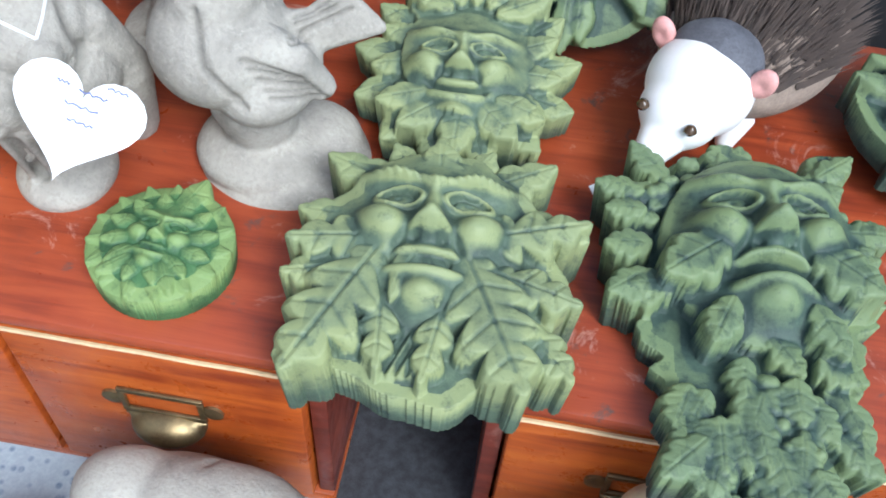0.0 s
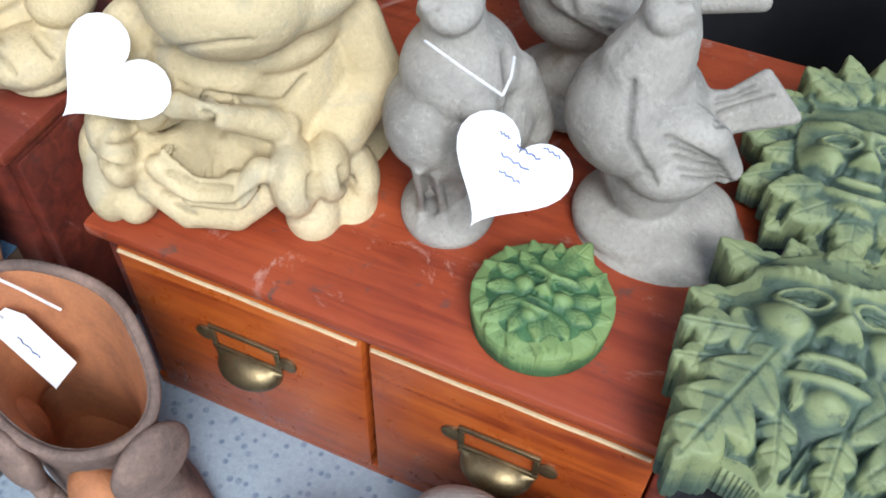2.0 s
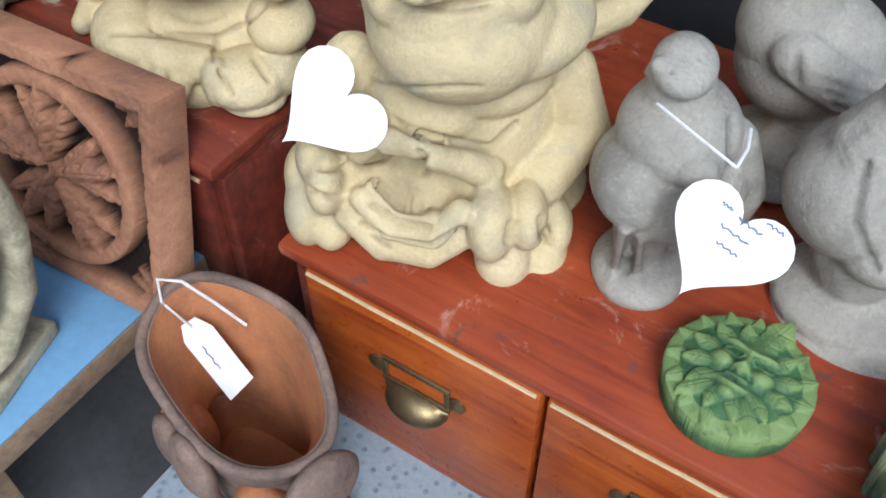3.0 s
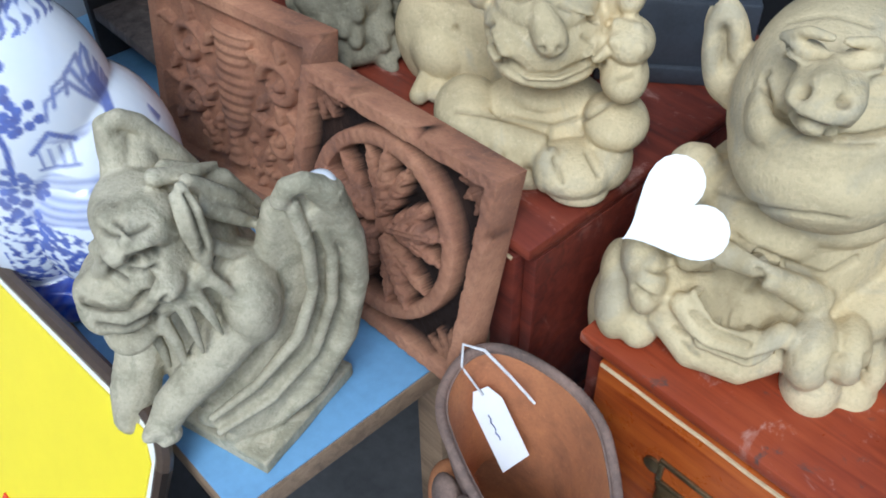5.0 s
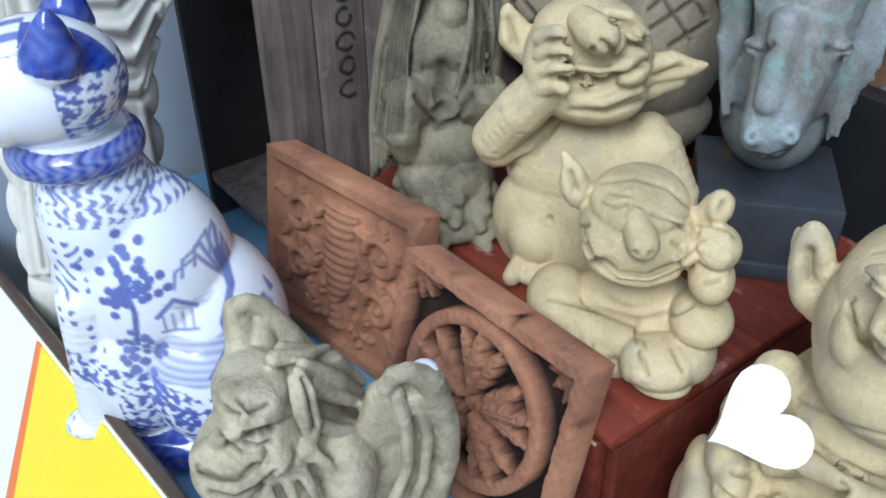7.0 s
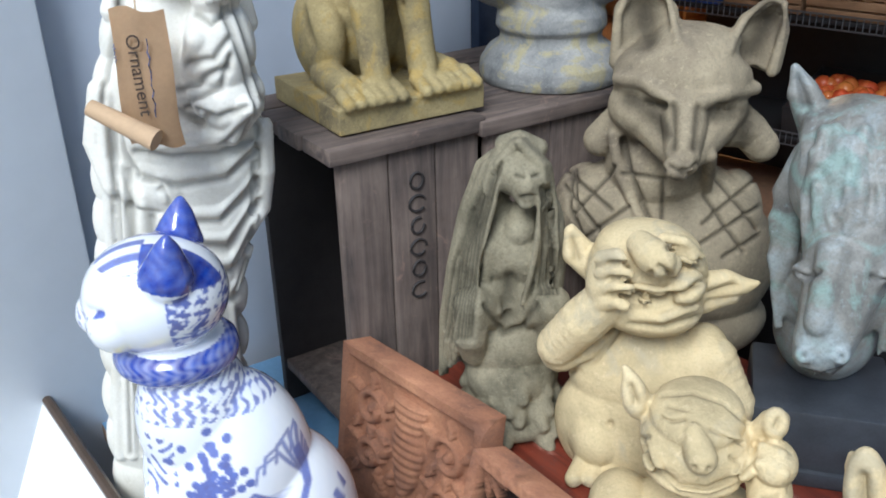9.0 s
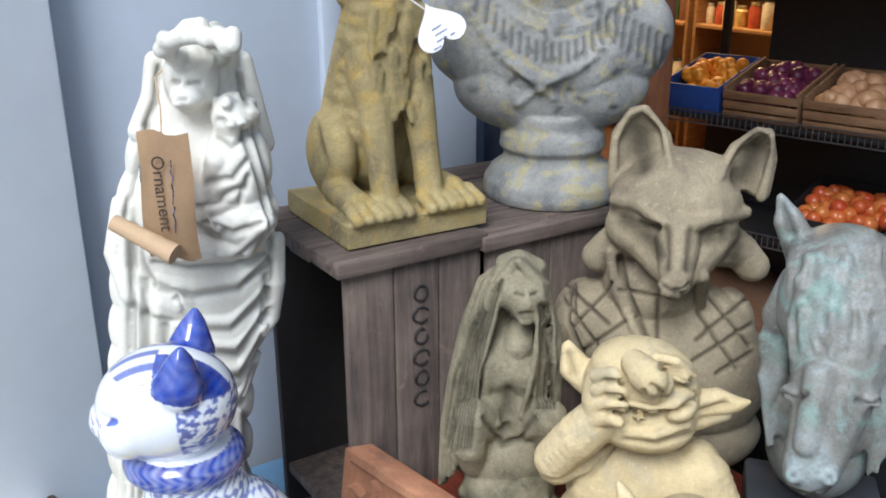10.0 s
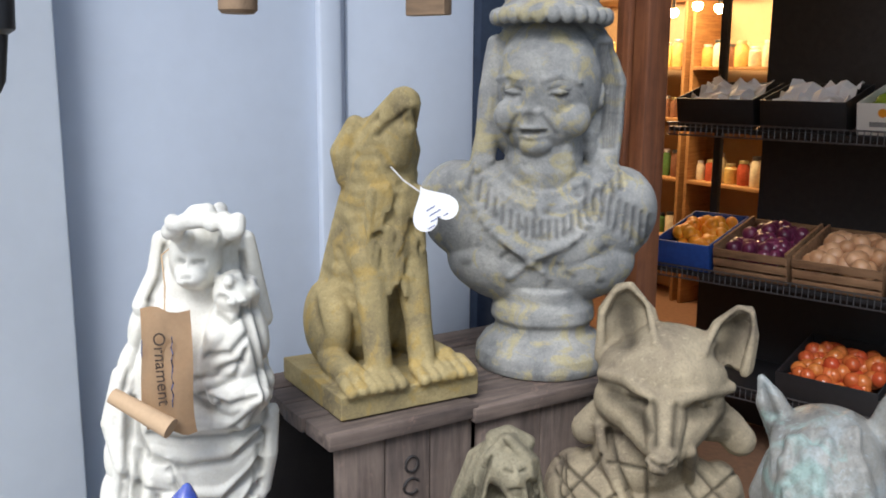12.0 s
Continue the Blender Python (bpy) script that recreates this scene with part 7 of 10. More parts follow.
def horse_head():
    c = Clay()
    c.view = (0.1345, 0.8528, -0.5047)
    rnd = random.Random(12)
    c.ell(0, 0.055, 0.16, 0.066, 0.070, 0.08).ell(0, 0.045, 0.22, 0.07, 0.075, 0.08)
    c.ell(-0.0045, 0.0007, 0.3756, 0.0734, 0.075, 0.0793, 0, 0, -9)
    c.ell(-0.0056, 0.0211, 0.4171, 0.0657, 0.07, 0.0488, 0, 0, -9)
    c.limb((-0.0054, -0.0396, 0.3431, 0.059), (-0.0099, -0.0744, 0.2951, 0.047), (-0.0189, -0.0983, 0.2488, 0.0381), (-0.0248, -0.1075, 0.2223, 0.0344), (-0.0258, -0.1053, 0.2088, 0.0321))
    c.ell(-0.046, -0.1298, 0.2154, 0.0101, 0.012, 0.0113, 0, 0, -9)
    c.ell(-0.0094, -0.1346, 0.2226, 0.01, 0.012, 0.0111, 0, 0, -9)
    c.limb((-0.0296, -0.0984, 0.3256, 0.0188), (-0.0362, -0.1251, 0.2543, 0.0161))
    c.ell(-0.0538, -0.0841, 0.2939, 0.0146, 0.014, 0.0099, 0, 0, -9)
    c.ell(0.0245, -0.0992, 0.3058, 0.0141, 0.014, 0.0094, 0, 0, -9)
    c.limb((-0.0527, 0.0286, 0.4279, 0.0227), (-0.0728, 0.0317, 0.4636, 0.0186), (-0.0851, 0.0337, 0.4923, 0.0053))
    c.limb((0.0524, 0.0221, 0.4289, 0.0219), (0.0625, 0.0205, 0.4706, 0.0177), (0.0658, 0.02, 0.4997, 0.005))
    c.mark(0.0078, 0.0100, (-0.0698, 0.0116, 0.4562), (-0.0805, 0.0213, 0.4811))
    c.locks(14, 0.0108, 0.0036, 9, ((-0.063, 0.0403, 0.3906), (-0.083, 0.0435, 0.3427), (-0.0818, 0.0331, 0.2856)), ((-0.0619, 0.0098, 0.2681), (-0.0743, 0.0117, 0.2177), (-0.0591, 0.0093, 0.1639)), 0.0060)
    c.locks(14, 0.0104, 0.0035, 10, ((0.0523, 0.0221, 0.3943), (0.0874, 0.0166, 0.3578), (0.1002, 0.0044, 0.3071)), ((0.04, -0.0063, 0.2596), (0.0586, -0.0092, 0.2178), (0.0563, -0.0089, 0.1535)), 0.0060)
    c.mark(0.0033, 0.0060, (-0.0663, -0.0908, 0.2956), (-0.0526, -0.098, 0.2927), (-0.0444, -0.1166, 0.3105))
    c.mark(0.0032, 0.0060, (0.011, -0.1137, 0.3101), (0.0247, -0.1132, 0.3049), (0.0361, -0.1041, 0.31))
    c.mark(0.0044, 0.0070, (-0.0477, -0.1408, 0.2198))
    c.mark(0.0043, 0.0070, (-0.0108, -0.1457, 0.2265))
    c.mark(0.0032, 0.0060, (-0.0502, -0.1136, 0.184), (-0.0251, -0.1316, 0.1905), (0.0011, -0.1216, 0.1985))
    c.limb((0.0171, -0.0156, 0.4529, 0.007), (0.0197, -0.0389, 0.4361, 0.0038), (0.0266, -0.0498, 0.4224, 0.0019))
    c.limb((0.02, -0.0431, 0.4312, 0.007), (0.0234, -0.0577, 0.412, 0.0039), (0.0266, -0.0635, 0.3962, 0.0019))
    c.limb((-0.0165, -0.0247, 0.4506, 0.0071), (-0.0129, -0.0476, 0.4338, 0.0039), (-0.0107, -0.0601, 0.4202, 0.0019))
    c.limb((-0.0496, -0.0201, 0.4362, 0.0072), (-0.0495, -0.0412, 0.418, 0.004), (-0.0517, -0.0503, 0.4023, 0.002))
    c.limb((0.0117, -0.0364, 0.4398, 0.007), (0.0126, -0.0557, 0.422, 0.0039), (0.0175, -0.0634, 0.4071, 0.0019))
    c.limb((0.0104, -0.0294, 0.4455, 0.007), (0.0124, -0.0525, 0.429, 0.0038), (0.0165, -0.0614, 0.4145, 0.0019))
    c.limb((-0.0266, -0.0436, 0.4316, 0.0072), (-0.0224, -0.061, 0.4133, 0.0039), (-0.0288, -0.0666, 0.3962, 0.002))
    c.limb((-0.0606, -0.0443, 0.3666, 0.0074), (-0.061, -0.0573, 0.3454, 0.0041), (-0.0607, -0.0613, 0.3274, 0.0021))
    c.limb((-0.021, -0.0758, 0.3834, 0.0073), (-0.0165, -0.0914, 0.3652, 0.004), (-0.0222, -0.0984, 0.3488, 0.002))
    c.limb((0.0088, -0.0675, 0.3962, 0.0072), (0.0146, -0.0815, 0.3775, 0.0039), (0.0167, -0.09, 0.3628, 0.002))
    c.limb((-0.0392, -0.0315, 0.4339, 0.0072), (-0.0429, -0.0497, 0.4147, 0.004), (-0.0453, -0.0571, 0.3985, 0.002))
    c.limb((-0.0108, -0.0364, 0.4443, 0.0071), (-0.0059, -0.055, 0.4264, 0.0039), (-0.0119, -0.0651, 0.4112, 0.002))
    c.limb((0.0231, -0.0588, 0.4103, 0.0071), (0.0356, -0.0596, 0.3868, 0.0039), (0.042, -0.0619, 0.3697, 0.0019))
    c.limb((0.0217, -0.0534, 0.4211, 0.007), (0.0245, -0.0626, 0.3999, 0.0039), (0.0376, -0.0627, 0.3828, 0.0019))
    c.limb((-0.0512, -0.0262, 0.4357, 0.0072), (-0.0521, -0.0435, 0.4162, 0.004), (-0.054, -0.0493, 0.3993, 0.002))
    c.limb((-0.0237, -0.0788, 0.3857, 0.0073), (-0.0216, -0.0901, 0.3653, 0.004), (-0.0235, -0.0983, 0.3499, 0.002))
    c.limb((-0.0386, -0.0621, 0.386, 0.0073), (-0.0403, -0.0788, 0.367, 0.004), (-0.0375, -0.0888, 0.3527, 0.002))
    c.limb((-0.0339, -0.0214, 0.4472, 0.0071), (-0.0344, -0.0432, 0.4294, 0.0039), (-0.0314, -0.0568, 0.4161, 0.002))
    c.limb((-0.0471, -0.0558, 0.3905, 0.0073), (-0.0454, -0.0706, 0.371, 0.004), (-0.0468, -0.079, 0.3553, 0.002))
    c.limb((0.0159, 0.0127, 0.4619, 0.0069), (0.0181, -0.027, 0.4499, 0.0038), (0.0247, -0.0371, 0.4356, 0.0019))
    c.limb((-0.0621, -0.0057, 0.4309, 0.0072), (-0.0678, -0.0187, 0.4088, 0.004), (-0.0677, -0.0324, 0.3946, 0.002))
    c.limb((-0.0264, -0.0518, 0.4275, 0.0072), (-0.0228, -0.0643, 0.4074, 0.0039), (-0.0293, -0.068, 0.3894, 0.002))
    c.limb((-0.0621, 0.0115, 0.4421, 0.0072), (-0.0699, -0.0096, 0.4223, 0.004), (-0.0727, -0.0095, 0.4026, 0.002))
    c.limb((0.0323, -0.0616, 0.3943, 0.0071), (0.0373, -0.067, 0.3718, 0.0039), (0.0494, -0.0598, 0.351, 0.002))
    c.limb((-0.0373, -0.0342, 0.438, 0.0072), (-0.0392, -0.05, 0.4182, 0.0039), (-0.0363, -0.0607, 0.4038, 0.002))
    c.limb((-0.0111, -0.0452, 0.4391, 0.0071), (-0.0113, -0.0604, 0.4197, 0.0039), (-0.0082, -0.0682, 0.4045, 0.002))
    c.limb((-0.0543, -0.0447, 0.4127, 0.0073), (-0.0541, -0.0516, 0.3896, 0.004), (-0.0578, -0.0501, 0.3692, 0.002))
    c.limb((-0.0596, 0.0016, 0.4395, 0.0072), (-0.0644, -0.0163, 0.4191, 0.004), (-0.0644, -0.0316, 0.4055, 0.002))
    c.limb((0.0089, -0.0426, 0.4378, 0.007), (0.0159, -0.0593, 0.4198, 0.0039), (0.0189, -0.0643, 0.4036, 0.0019))
    c.limb((-0.0262, -0.0453, 0.4364, 0.0071), (-0.0257, -0.062, 0.4175, 0.0039), (-0.0219, -0.0672, 0.4014, 0.002))
    c.limb((-0.0249, -0.0645, 0.4075, 0.0072), (-0.0251, -0.0829, 0.3896, 0.004), (-0.0262, -0.0884, 0.3732, 0.002))
    c.limb((-0.0134, -0.0639, 0.4083, 0.0072), (-0.0148, -0.0752, 0.3875, 0.004), (-0.0107, -0.0882, 0.3748, 0.002))
    c.limb((-0.0238, -0.0812, 0.3934, 0.0073), (-0.0183, -0.0896, 0.3723, 0.004), (-0.0225, -0.097, 0.3562, 0.002))
    c.limb((0.0235, -0.0629, 0.4011, 0.0071), (0.0289, -0.0696, 0.3792, 0.0039), (0.0355, -0.076, 0.364, 0.002))
    c.limb((-0.052, -0.0586, 0.3887, 0.0074), (-0.0523, -0.0654, 0.3654, 0.0041), (-0.051, -0.0759, 0.3509, 0.002))
    c.limb((0.0117, -0.0604, 0.4127, 0.0071), (0.02, -0.0668, 0.391, 0.0039), (0.0218, -0.0783, 0.3774, 0.002))
    c.limb((-0.0564, -0.0488, 0.4104, 0.0073), (-0.0619, -0.0443, 0.382, 0.004), (-0.0629, -0.0516, 0.3655, 0.002))
    c.limb((0.0096, 0.0007, 0.461, 0.0069), (0.0073, -0.034, 0.4472, 0.0038), (0.0086, -0.0514, 0.4351, 0.0019))
    c.limb((0.0187, -0.0214, 0.4538, 0.0069), (0.0188, -0.0445, 0.437, 0.0038), (0.0323, -0.047, 0.4208, 0.0019))
    c.limb((-0.0523, -0.0632, 0.387, 0.0074), (-0.0524, -0.0692, 0.3634, 0.0041), (-0.0514, -0.0768, 0.3476, 0.002))
    c.limb((0.0263, -0.0561, 0.4224, 0.007), (0.0387, -0.0545, 0.398, 0.0038), (0.0347, -0.0687, 0.3848, 0.0019))
    c.limb((0.008, -0.0519, 0.4265, 0.0071), (0.0145, -0.0664, 0.4078, 0.0039), (0.0115, -0.0764, 0.3931, 0.002))
    c.limb((0.0093, -0.0757, 0.3886, 0.0072), (0.0101, -0.0887, 0.369, 0.0039), (0.0159, -0.094, 0.3534, 0.002))
    c.limb((-0.0095, -0.0706, 0.3964, 0.0072), (-0.0097, -0.0859, 0.3775, 0.004), (-0.009, -0.0944, 0.3626, 0.002))
    c.limb((-0.0415, -0.0521, 0.4099, 0.0073), (-0.0403, -0.0661, 0.3899, 0.004), (-0.0442, -0.0746, 0.3741, 0.002))
    c.limb((-0.0323, -0.0458, 0.4333, 0.0072), (-0.0331, -0.0573, 0.4123, 0.0039), (-0.0321, -0.0652, 0.3967, 0.002))
    c.limb((-0.0588, -0.0401, 0.4169, 0.0073), (-0.0572, -0.0516, 0.3957, 0.004), (-0.0633, -0.0497, 0.375, 0.002))
    c.limb((0.0053, -0.0207, 0.4545, 0.007), (0.0093, -0.048, 0.4394, 0.0038), (0.0134, -0.0588, 0.4254, 0.0019))
    c.limb((-0.0013, -0.0539, 0.4257, 0.0071), (0.0024, -0.0665, 0.4059, 0.0039), (0.0062, -0.0793, 0.393, 0.002))
    c.limb((0.0194, -0.0236, 0.4579, 0.0069), (0.021, -0.043, 0.4399, 0.0038), (0.0309, -0.0563, 0.4275, 0.0019))
    c.limb((0.0226, -0.0516, 0.4272, 0.007), (0.0289, -0.0629, 0.4073, 0.0039), (0.0373, -0.0669, 0.3913, 0.0019))
    c.limb((-0.0505, -0.0283, 0.4402, 0.0072), (-0.0553, -0.0442, 0.4198, 0.004), (-0.0524, -0.0521, 0.4043, 0.002))
    c.limb((-0.0378, -0.0272, 0.4449, 0.0071), (-0.0376, -0.0506, 0.4279, 0.0039), (-0.0342, -0.0602, 0.4132, 0.002))
    c.limb((-0.0365, -0.0599, 0.4032, 0.0073), (-0.0375, -0.0714, 0.3822, 0.004), (-0.0333, -0.0837, 0.369, 0.002))
    c.limb((-0.0119, -0.0394, 0.4474, 0.0071), (-0.0124, -0.0574, 0.4289, 0.0039), (-0.0132, -0.0671, 0.4141, 0.002))
    c.limb((-0.0218, -0.0483, 0.4368, 0.0071), (-0.0234, -0.0638, 0.4173, 0.0039), (-0.021, -0.0743, 0.4031, 0.002))
    c.limb((-0.0335, -0.0657, 0.398, 0.0073), (-0.0368, -0.0777, 0.377, 0.004), (-0.0283, -0.089, 0.364, 0.002))
    c.limb((-0.0205, -0.0634, 0.4182, 0.0072), (-0.0184, -0.0712, 0.3964, 0.0039), (-0.0135, -0.0831, 0.3832, 0.002))
    c.limb((0.013, -0.0578, 0.4241, 0.0071), (0.0191, -0.0664, 0.4031, 0.0039), (0.0262, -0.0713, 0.3874, 0.0019))
    c.limb((0.0161, -0.0442, 0.4369, 0.007), (0.0235, -0.0602, 0.4187, 0.0038), (0.0311, -0.0663, 0.4035, 0.0019))
    return c


bust = horse_head().done("horse_head", PATINA, 0.0032, 2, 0.0, "green-brown patinated horse head with a shaggy mane", "bust", "", pose(-0.885, 0.735, 0.885, 0, 0, 40), wash_shade=0.5)
p = bmesh.new()
block(p, -0.085, 0.085, -0.075, 0.085, 0, 0.105, 0.006)
block(p, -0.092, 0.092, -0.082, 0.092, 0, 0.022, 0.003)
part("plinth", p, SLATE, bust, "dark slate block plinth").matrix_local = pose(0, 0.01, -0.0098)


def howling_dog():
    c = Clay()
    c.brick(-0.120, 0.120, -0.105, 0.125, 0, 0.036)
    c.limb((0, 0.025, 0.285, 0.062), (0, 0.05, 0.20, 0.074), (0, 0.075, 0.11, 0.082)).ell(0, 0.0, 0.245, 0.062, 0.062, 0.085)
    c.limb((0, 0.010, 0.29, 0.066), (0, -0.002, 0.35, 0.060), (0, -0.010, 0.392, 0.055)).limb((0, -0.025, 0.405, 0.046), (0, -0.055, 0.438, 0.034), (0, -0.078, 0.462, 0.026))
    c.ell(0, -0.085, 0.470, 0.020, 0.016, 0.014).limb((0, -0.045, 0.385, 0.030), (0, -0.078, 0.425, 0.018))
    for k in (-1, 1):
        c.limb((k * 0.036, -0.03, 0.22, 0.030), (k * 0.038, -0.055, 0.12, 0.023), (k * 0.038, -0.068, 0.055, 0.023))
        c.ell(k * 0.068, 0.055, 0.105, 0.036, 0.062, 0.072).limb((k * 0.078, 0.02, 0.055, 0.024), (k * 0.082, -0.06, 0.050, 0.024))
        c.limb((k * 0.042, 0.0, 0.425, 0.018), (k * 0.056, 0.012, 0.385, 0.022), (k * 0.055, 0.012, 0.345, 0.014))
        for j in range(3):
            for x in (0.038, 0.086):
                c.limb((k * x + (j - 1) * 0.017, -0.075, 0.052, 0.012), (k * x + (j - 1) * 0.018, -0.108, 0.042, 0.011))
    rnd = random.Random(5)
    for i in range(60):
        x, z = rnd.uniform(-0.045, 0.045), rnd.uniform(0.17, 0.34)
        y = -0.058 + 0.15 * abs(x) - 0.0
        c.limb((x, y, z, 0.009), (x * 1.1, y - 0.006, z - 0.026, 0.003))
    c.fronts(0.004, 0.005, 0, (0.006, 0.452), (0.024, 0.432), (0.034, 0.415)).front(0.004, 0.006, 0.05, (0, 0.17), (0, 0.06)).groove(0.006, 0.006, (0.10, 0.01, 0.10), (0.10, 0.05, 0.165), (0.10, 0.10, 0.15)).groove(0.006, 0.006, (-0.10, 0.01, 0.10), (-0.10, 0.05, 0.165), (-0.10, 0.10, 0.15))
    c.mirror(0.005, 0.005, (0.042, -0.035, 0.435), (0.034, -0.052, 0.442))
    return c


howling_dog().done("dog_figure", OCHRE, 0.003, 3, 0.0008, "ochre weathered stone dog sitting with its muzzle raised", "garden ornament", "", pose(-1.472, 0.448, 1.262, 0, 0, 88) @ Matrix.Scale(0.95, 4), wash_shade=0.6)


def crowned_bust():
    c = Clay()
    c.view = (0.1627, 0.9623, -0.218)
    c.cone(((0.112, 0.0), (0.116, 0.012), (0.114, 0.030), (0.100, 0.050), (0.082, 0.062), (0.080, 0.075), (0.088, 0.085), (0.086, 0.105), (0.078, 0.118), (0.080, 0.14)))
    c.ell(-0.0129, 0.0123, 0.2396, 0.1914, 0.085, 0.0912, 0, 0, -10)
    c.ell(-0.0082, 0.0014, 0.1832, 0.158, 0.08, 0.0844, 0, 0, -10)
    c.ell(-0.0082, 0.0217, 0.2962, 0.1578, 0.07, 0.0518, 0, 0, -10)
    c.ell(-0.1405, 0.044, 0.2738, 0.0726, 0.065, 0.0699, 0, 0, -10)
    c.ell(0.1187, 0.0002, 0.2656, 0.0685, 0.065, 0.0745, 0, 0, -10)
    c.ell(-0.0094, -0.0288, 0.2228, 0.1121, 0.06, 0.0753, 0, 0, -10)
    c.limb((-0.0068, 0.0062, 0.3314, 0.0679), (-0.0038, 0.0057, 0.3878, 0.0618))
    # face
    c.ell(-0.0008, 0.0001, 0.4754, 0.0849, 0.078, 0.1042, 0, 0, -10)
    c.ell(-0.0175, -0.0173, 0.4122, 0.0662, 0.055, 0.0532, 0, 0, -10)
    c.ell(-0.0278, -0.048, 0.377, 0.0273, 0.022, 0.018, 0, 0, -10)
    c.ell(-0.0663, -0.0356, 0.4219, 0.0292, 0.03, 0.0292, 0, 0, -10)
    c.ell(0.0272, -0.0488, 0.4186, 0.0327, 0.03, 0.0309, 0, 0, -10)
    c.limb((-0.0402, -0.0645, 0.4803, 0.0079), (-0.0407, -0.0609, 0.4497, 0.0096), (-0.0416, -0.058, 0.432, 0.0122))
    c.ell(-0.0541, -0.0579, 0.4293, 0.0088, 0.009, 0.0079, 0, 0, -10)
    c.ell(-0.0281, -0.0643, 0.4288, 0.0097, 0.009, 0.0079, 0, 0, -10)
    c.ell(-0.0676, -0.0396, 0.4604, 0.016, 0.01, 0.0088, 0, 0, -10)
    c.ell(0.0034, -0.0729, 0.4607, 0.0177, 0.01, 0.0088, 0, 0, -10)
    c.limb((-0.0847, -0.0033, 0.4793, 0.0062), (-0.0684, -0.0413, 0.4851, 0.0071), (-0.0525, -0.0577, 0.4784, 0.0062))
    c.limb((-0.0219, -0.0724, 0.4788, 0.0061), (0.0022, -0.0748, 0.4876, 0.007), (0.0346, -0.0696, 0.4756, 0.0062))
    c.ell(-0.0346, -0.0644, 0.4032, 0.0213, 0.01, 0.006, 0, 0, -10)
    c.ell(-0.0337, -0.0606, 0.3905, 0.0178, 0.01, 0.007, 0, 0, -10)
    c.mark(0.0031, 0.0050, (-0.0534, -0.0589, 0.3965), (-0.0348, -0.0671, 0.3963), (-0.0157, -0.0707, 0.3984))
    c.mark(0.0026, 0.0040, (-0.0814, -0.0412, 0.4639), (-0.0685, -0.0448, 0.4684), (-0.0548, -0.0579, 0.4626))
    c.mark(0.0026, 0.0040, (-0.0133, -0.0763, 0.4633), (0.0022, -0.0779, 0.4686), (0.0203, -0.0771, 0.4618))
    c.mark(0.0026, 0.0030, (-0.0791, -0.0231, 0.4546), (-0.0678, -0.0425, 0.4516), (-0.0562, -0.0557, 0.4556))
    c.mark(0.0026, 0.0030, (-0.0112, -0.0757, 0.4555), (0.0049, -0.076, 0.4522), (0.0191, -0.0751, 0.4566))
    # Broad shallow stroke, mainly a darker spot below the nose.
    c.mark(0.0088, 0.0020, (-0.0408, -0.0673, 0.4192))
    c.mark(0.0036, 0.0030, (-0.0611, -0.065, 0.4234), (-0.0708, -0.04, 0.3925))
    c.mark(0.0036, 0.0030, (-0.0201, -0.071, 0.4239), (0.0019, -0.0679, 0.3947))
    # hair, veil and crown
    c.ell(0.011, 0.0387, 0.4889, 0.1058, 0.06, 0.1197, 0, 0, -10)
    c.ell(0.0067, 0.0344, 0.4189, 0.1064, 0.05, 0.0914, 0, 0, -10)
    c.limb((-0.0823, 0.0433, 0.5343, 0.0187), (-0.0926, 0.041, 0.4602, 0.0208), (-0.0972, 0.0388, 0.3851, 0.021), (-0.1097, 0.0195, 0.3298, 0.023))
    c.limb((0.0806, -0.0005, 0.5347, 0.0221), (0.1043, 0.0096, 0.4714, 0.026), (0.1047, 0.014, 0.397, 0.0244), (0.0974, -0.0048, 0.3328, 0.0225))
    c.limb((0.0643, -0.0074, 0.3889, 0.0129), (0.0772, 0.001, 0.3463, 0.0129), (0.096, -0.0228, 0.3347, 0.011))
    c.ell(0.08, -0.0181, 0.4536, 0.011, 0.012, 0.0204, 0, 0, -10)
    c.cone(((0.086, 0.575), (0.092, 0.585), (0.078, 0.598), (0.070, 0.610), (0.074, 0.665), (0.060, 0.672)), Matrix.Translation((0, 0.008, 0)), 48)
    for i in range(26):
        a = i / 26 * math.tau
        c.ell(0.090 * math.cos(a), 0.008 + 0.090 * math.sin(a), 0.578, 0.011, 0.011, 0.014)
    for i in range(13):
        a = i / 13 * math.tau
        c.limb((0.072 * math.cos(a), 0.008 + 0.072 * math.sin(a), 0.61, 0.008), (0.074 * math.cos(a), 0.008 + 0.074 * math.sin(a), 0.672, 0.008))
    c.mark(0.0037, 0.0050, (0.0758, -0.022, 0.5341), (0.093, -0.0124, 0.4626), (0.088, -0.014, 0.371))
    c.mark(0.0037, 0.0050, (0.0821, -0.0225, 0.5341), (0.0981, -0.0143, 0.4627), (0.0931, -0.0166, 0.3712))
    c.mark(0.0037, 0.0050, (0.0889, -0.0209, 0.5342), (0.1035, -0.0151, 0.4627), (0.0984, -0.0178, 0.3713))
    c.mark(0.0037, 0.0050, (0.0965, -0.0158, 0.5344), (0.1092, -0.0146, 0.4628), (0.104, -0.0178, 0.3714))
    c.mark(0.0037, 0.0050, (0.0979, -0.0368, 0.5339), (0.1153, -0.0126, 0.4628), (0.1101, -0.0161, 0.3712))
    # lace collar, chains and brooch
    c.mark(0.0064, -0.0060, (-0.0943, 0.0056, 0.3454))
    c.mark(0.0064, -0.0060, (-0.0835, -0.0041, 0.3332))
    c.mark(0.0064, -0.0060, (-0.0737, -0.0215, 0.3238))
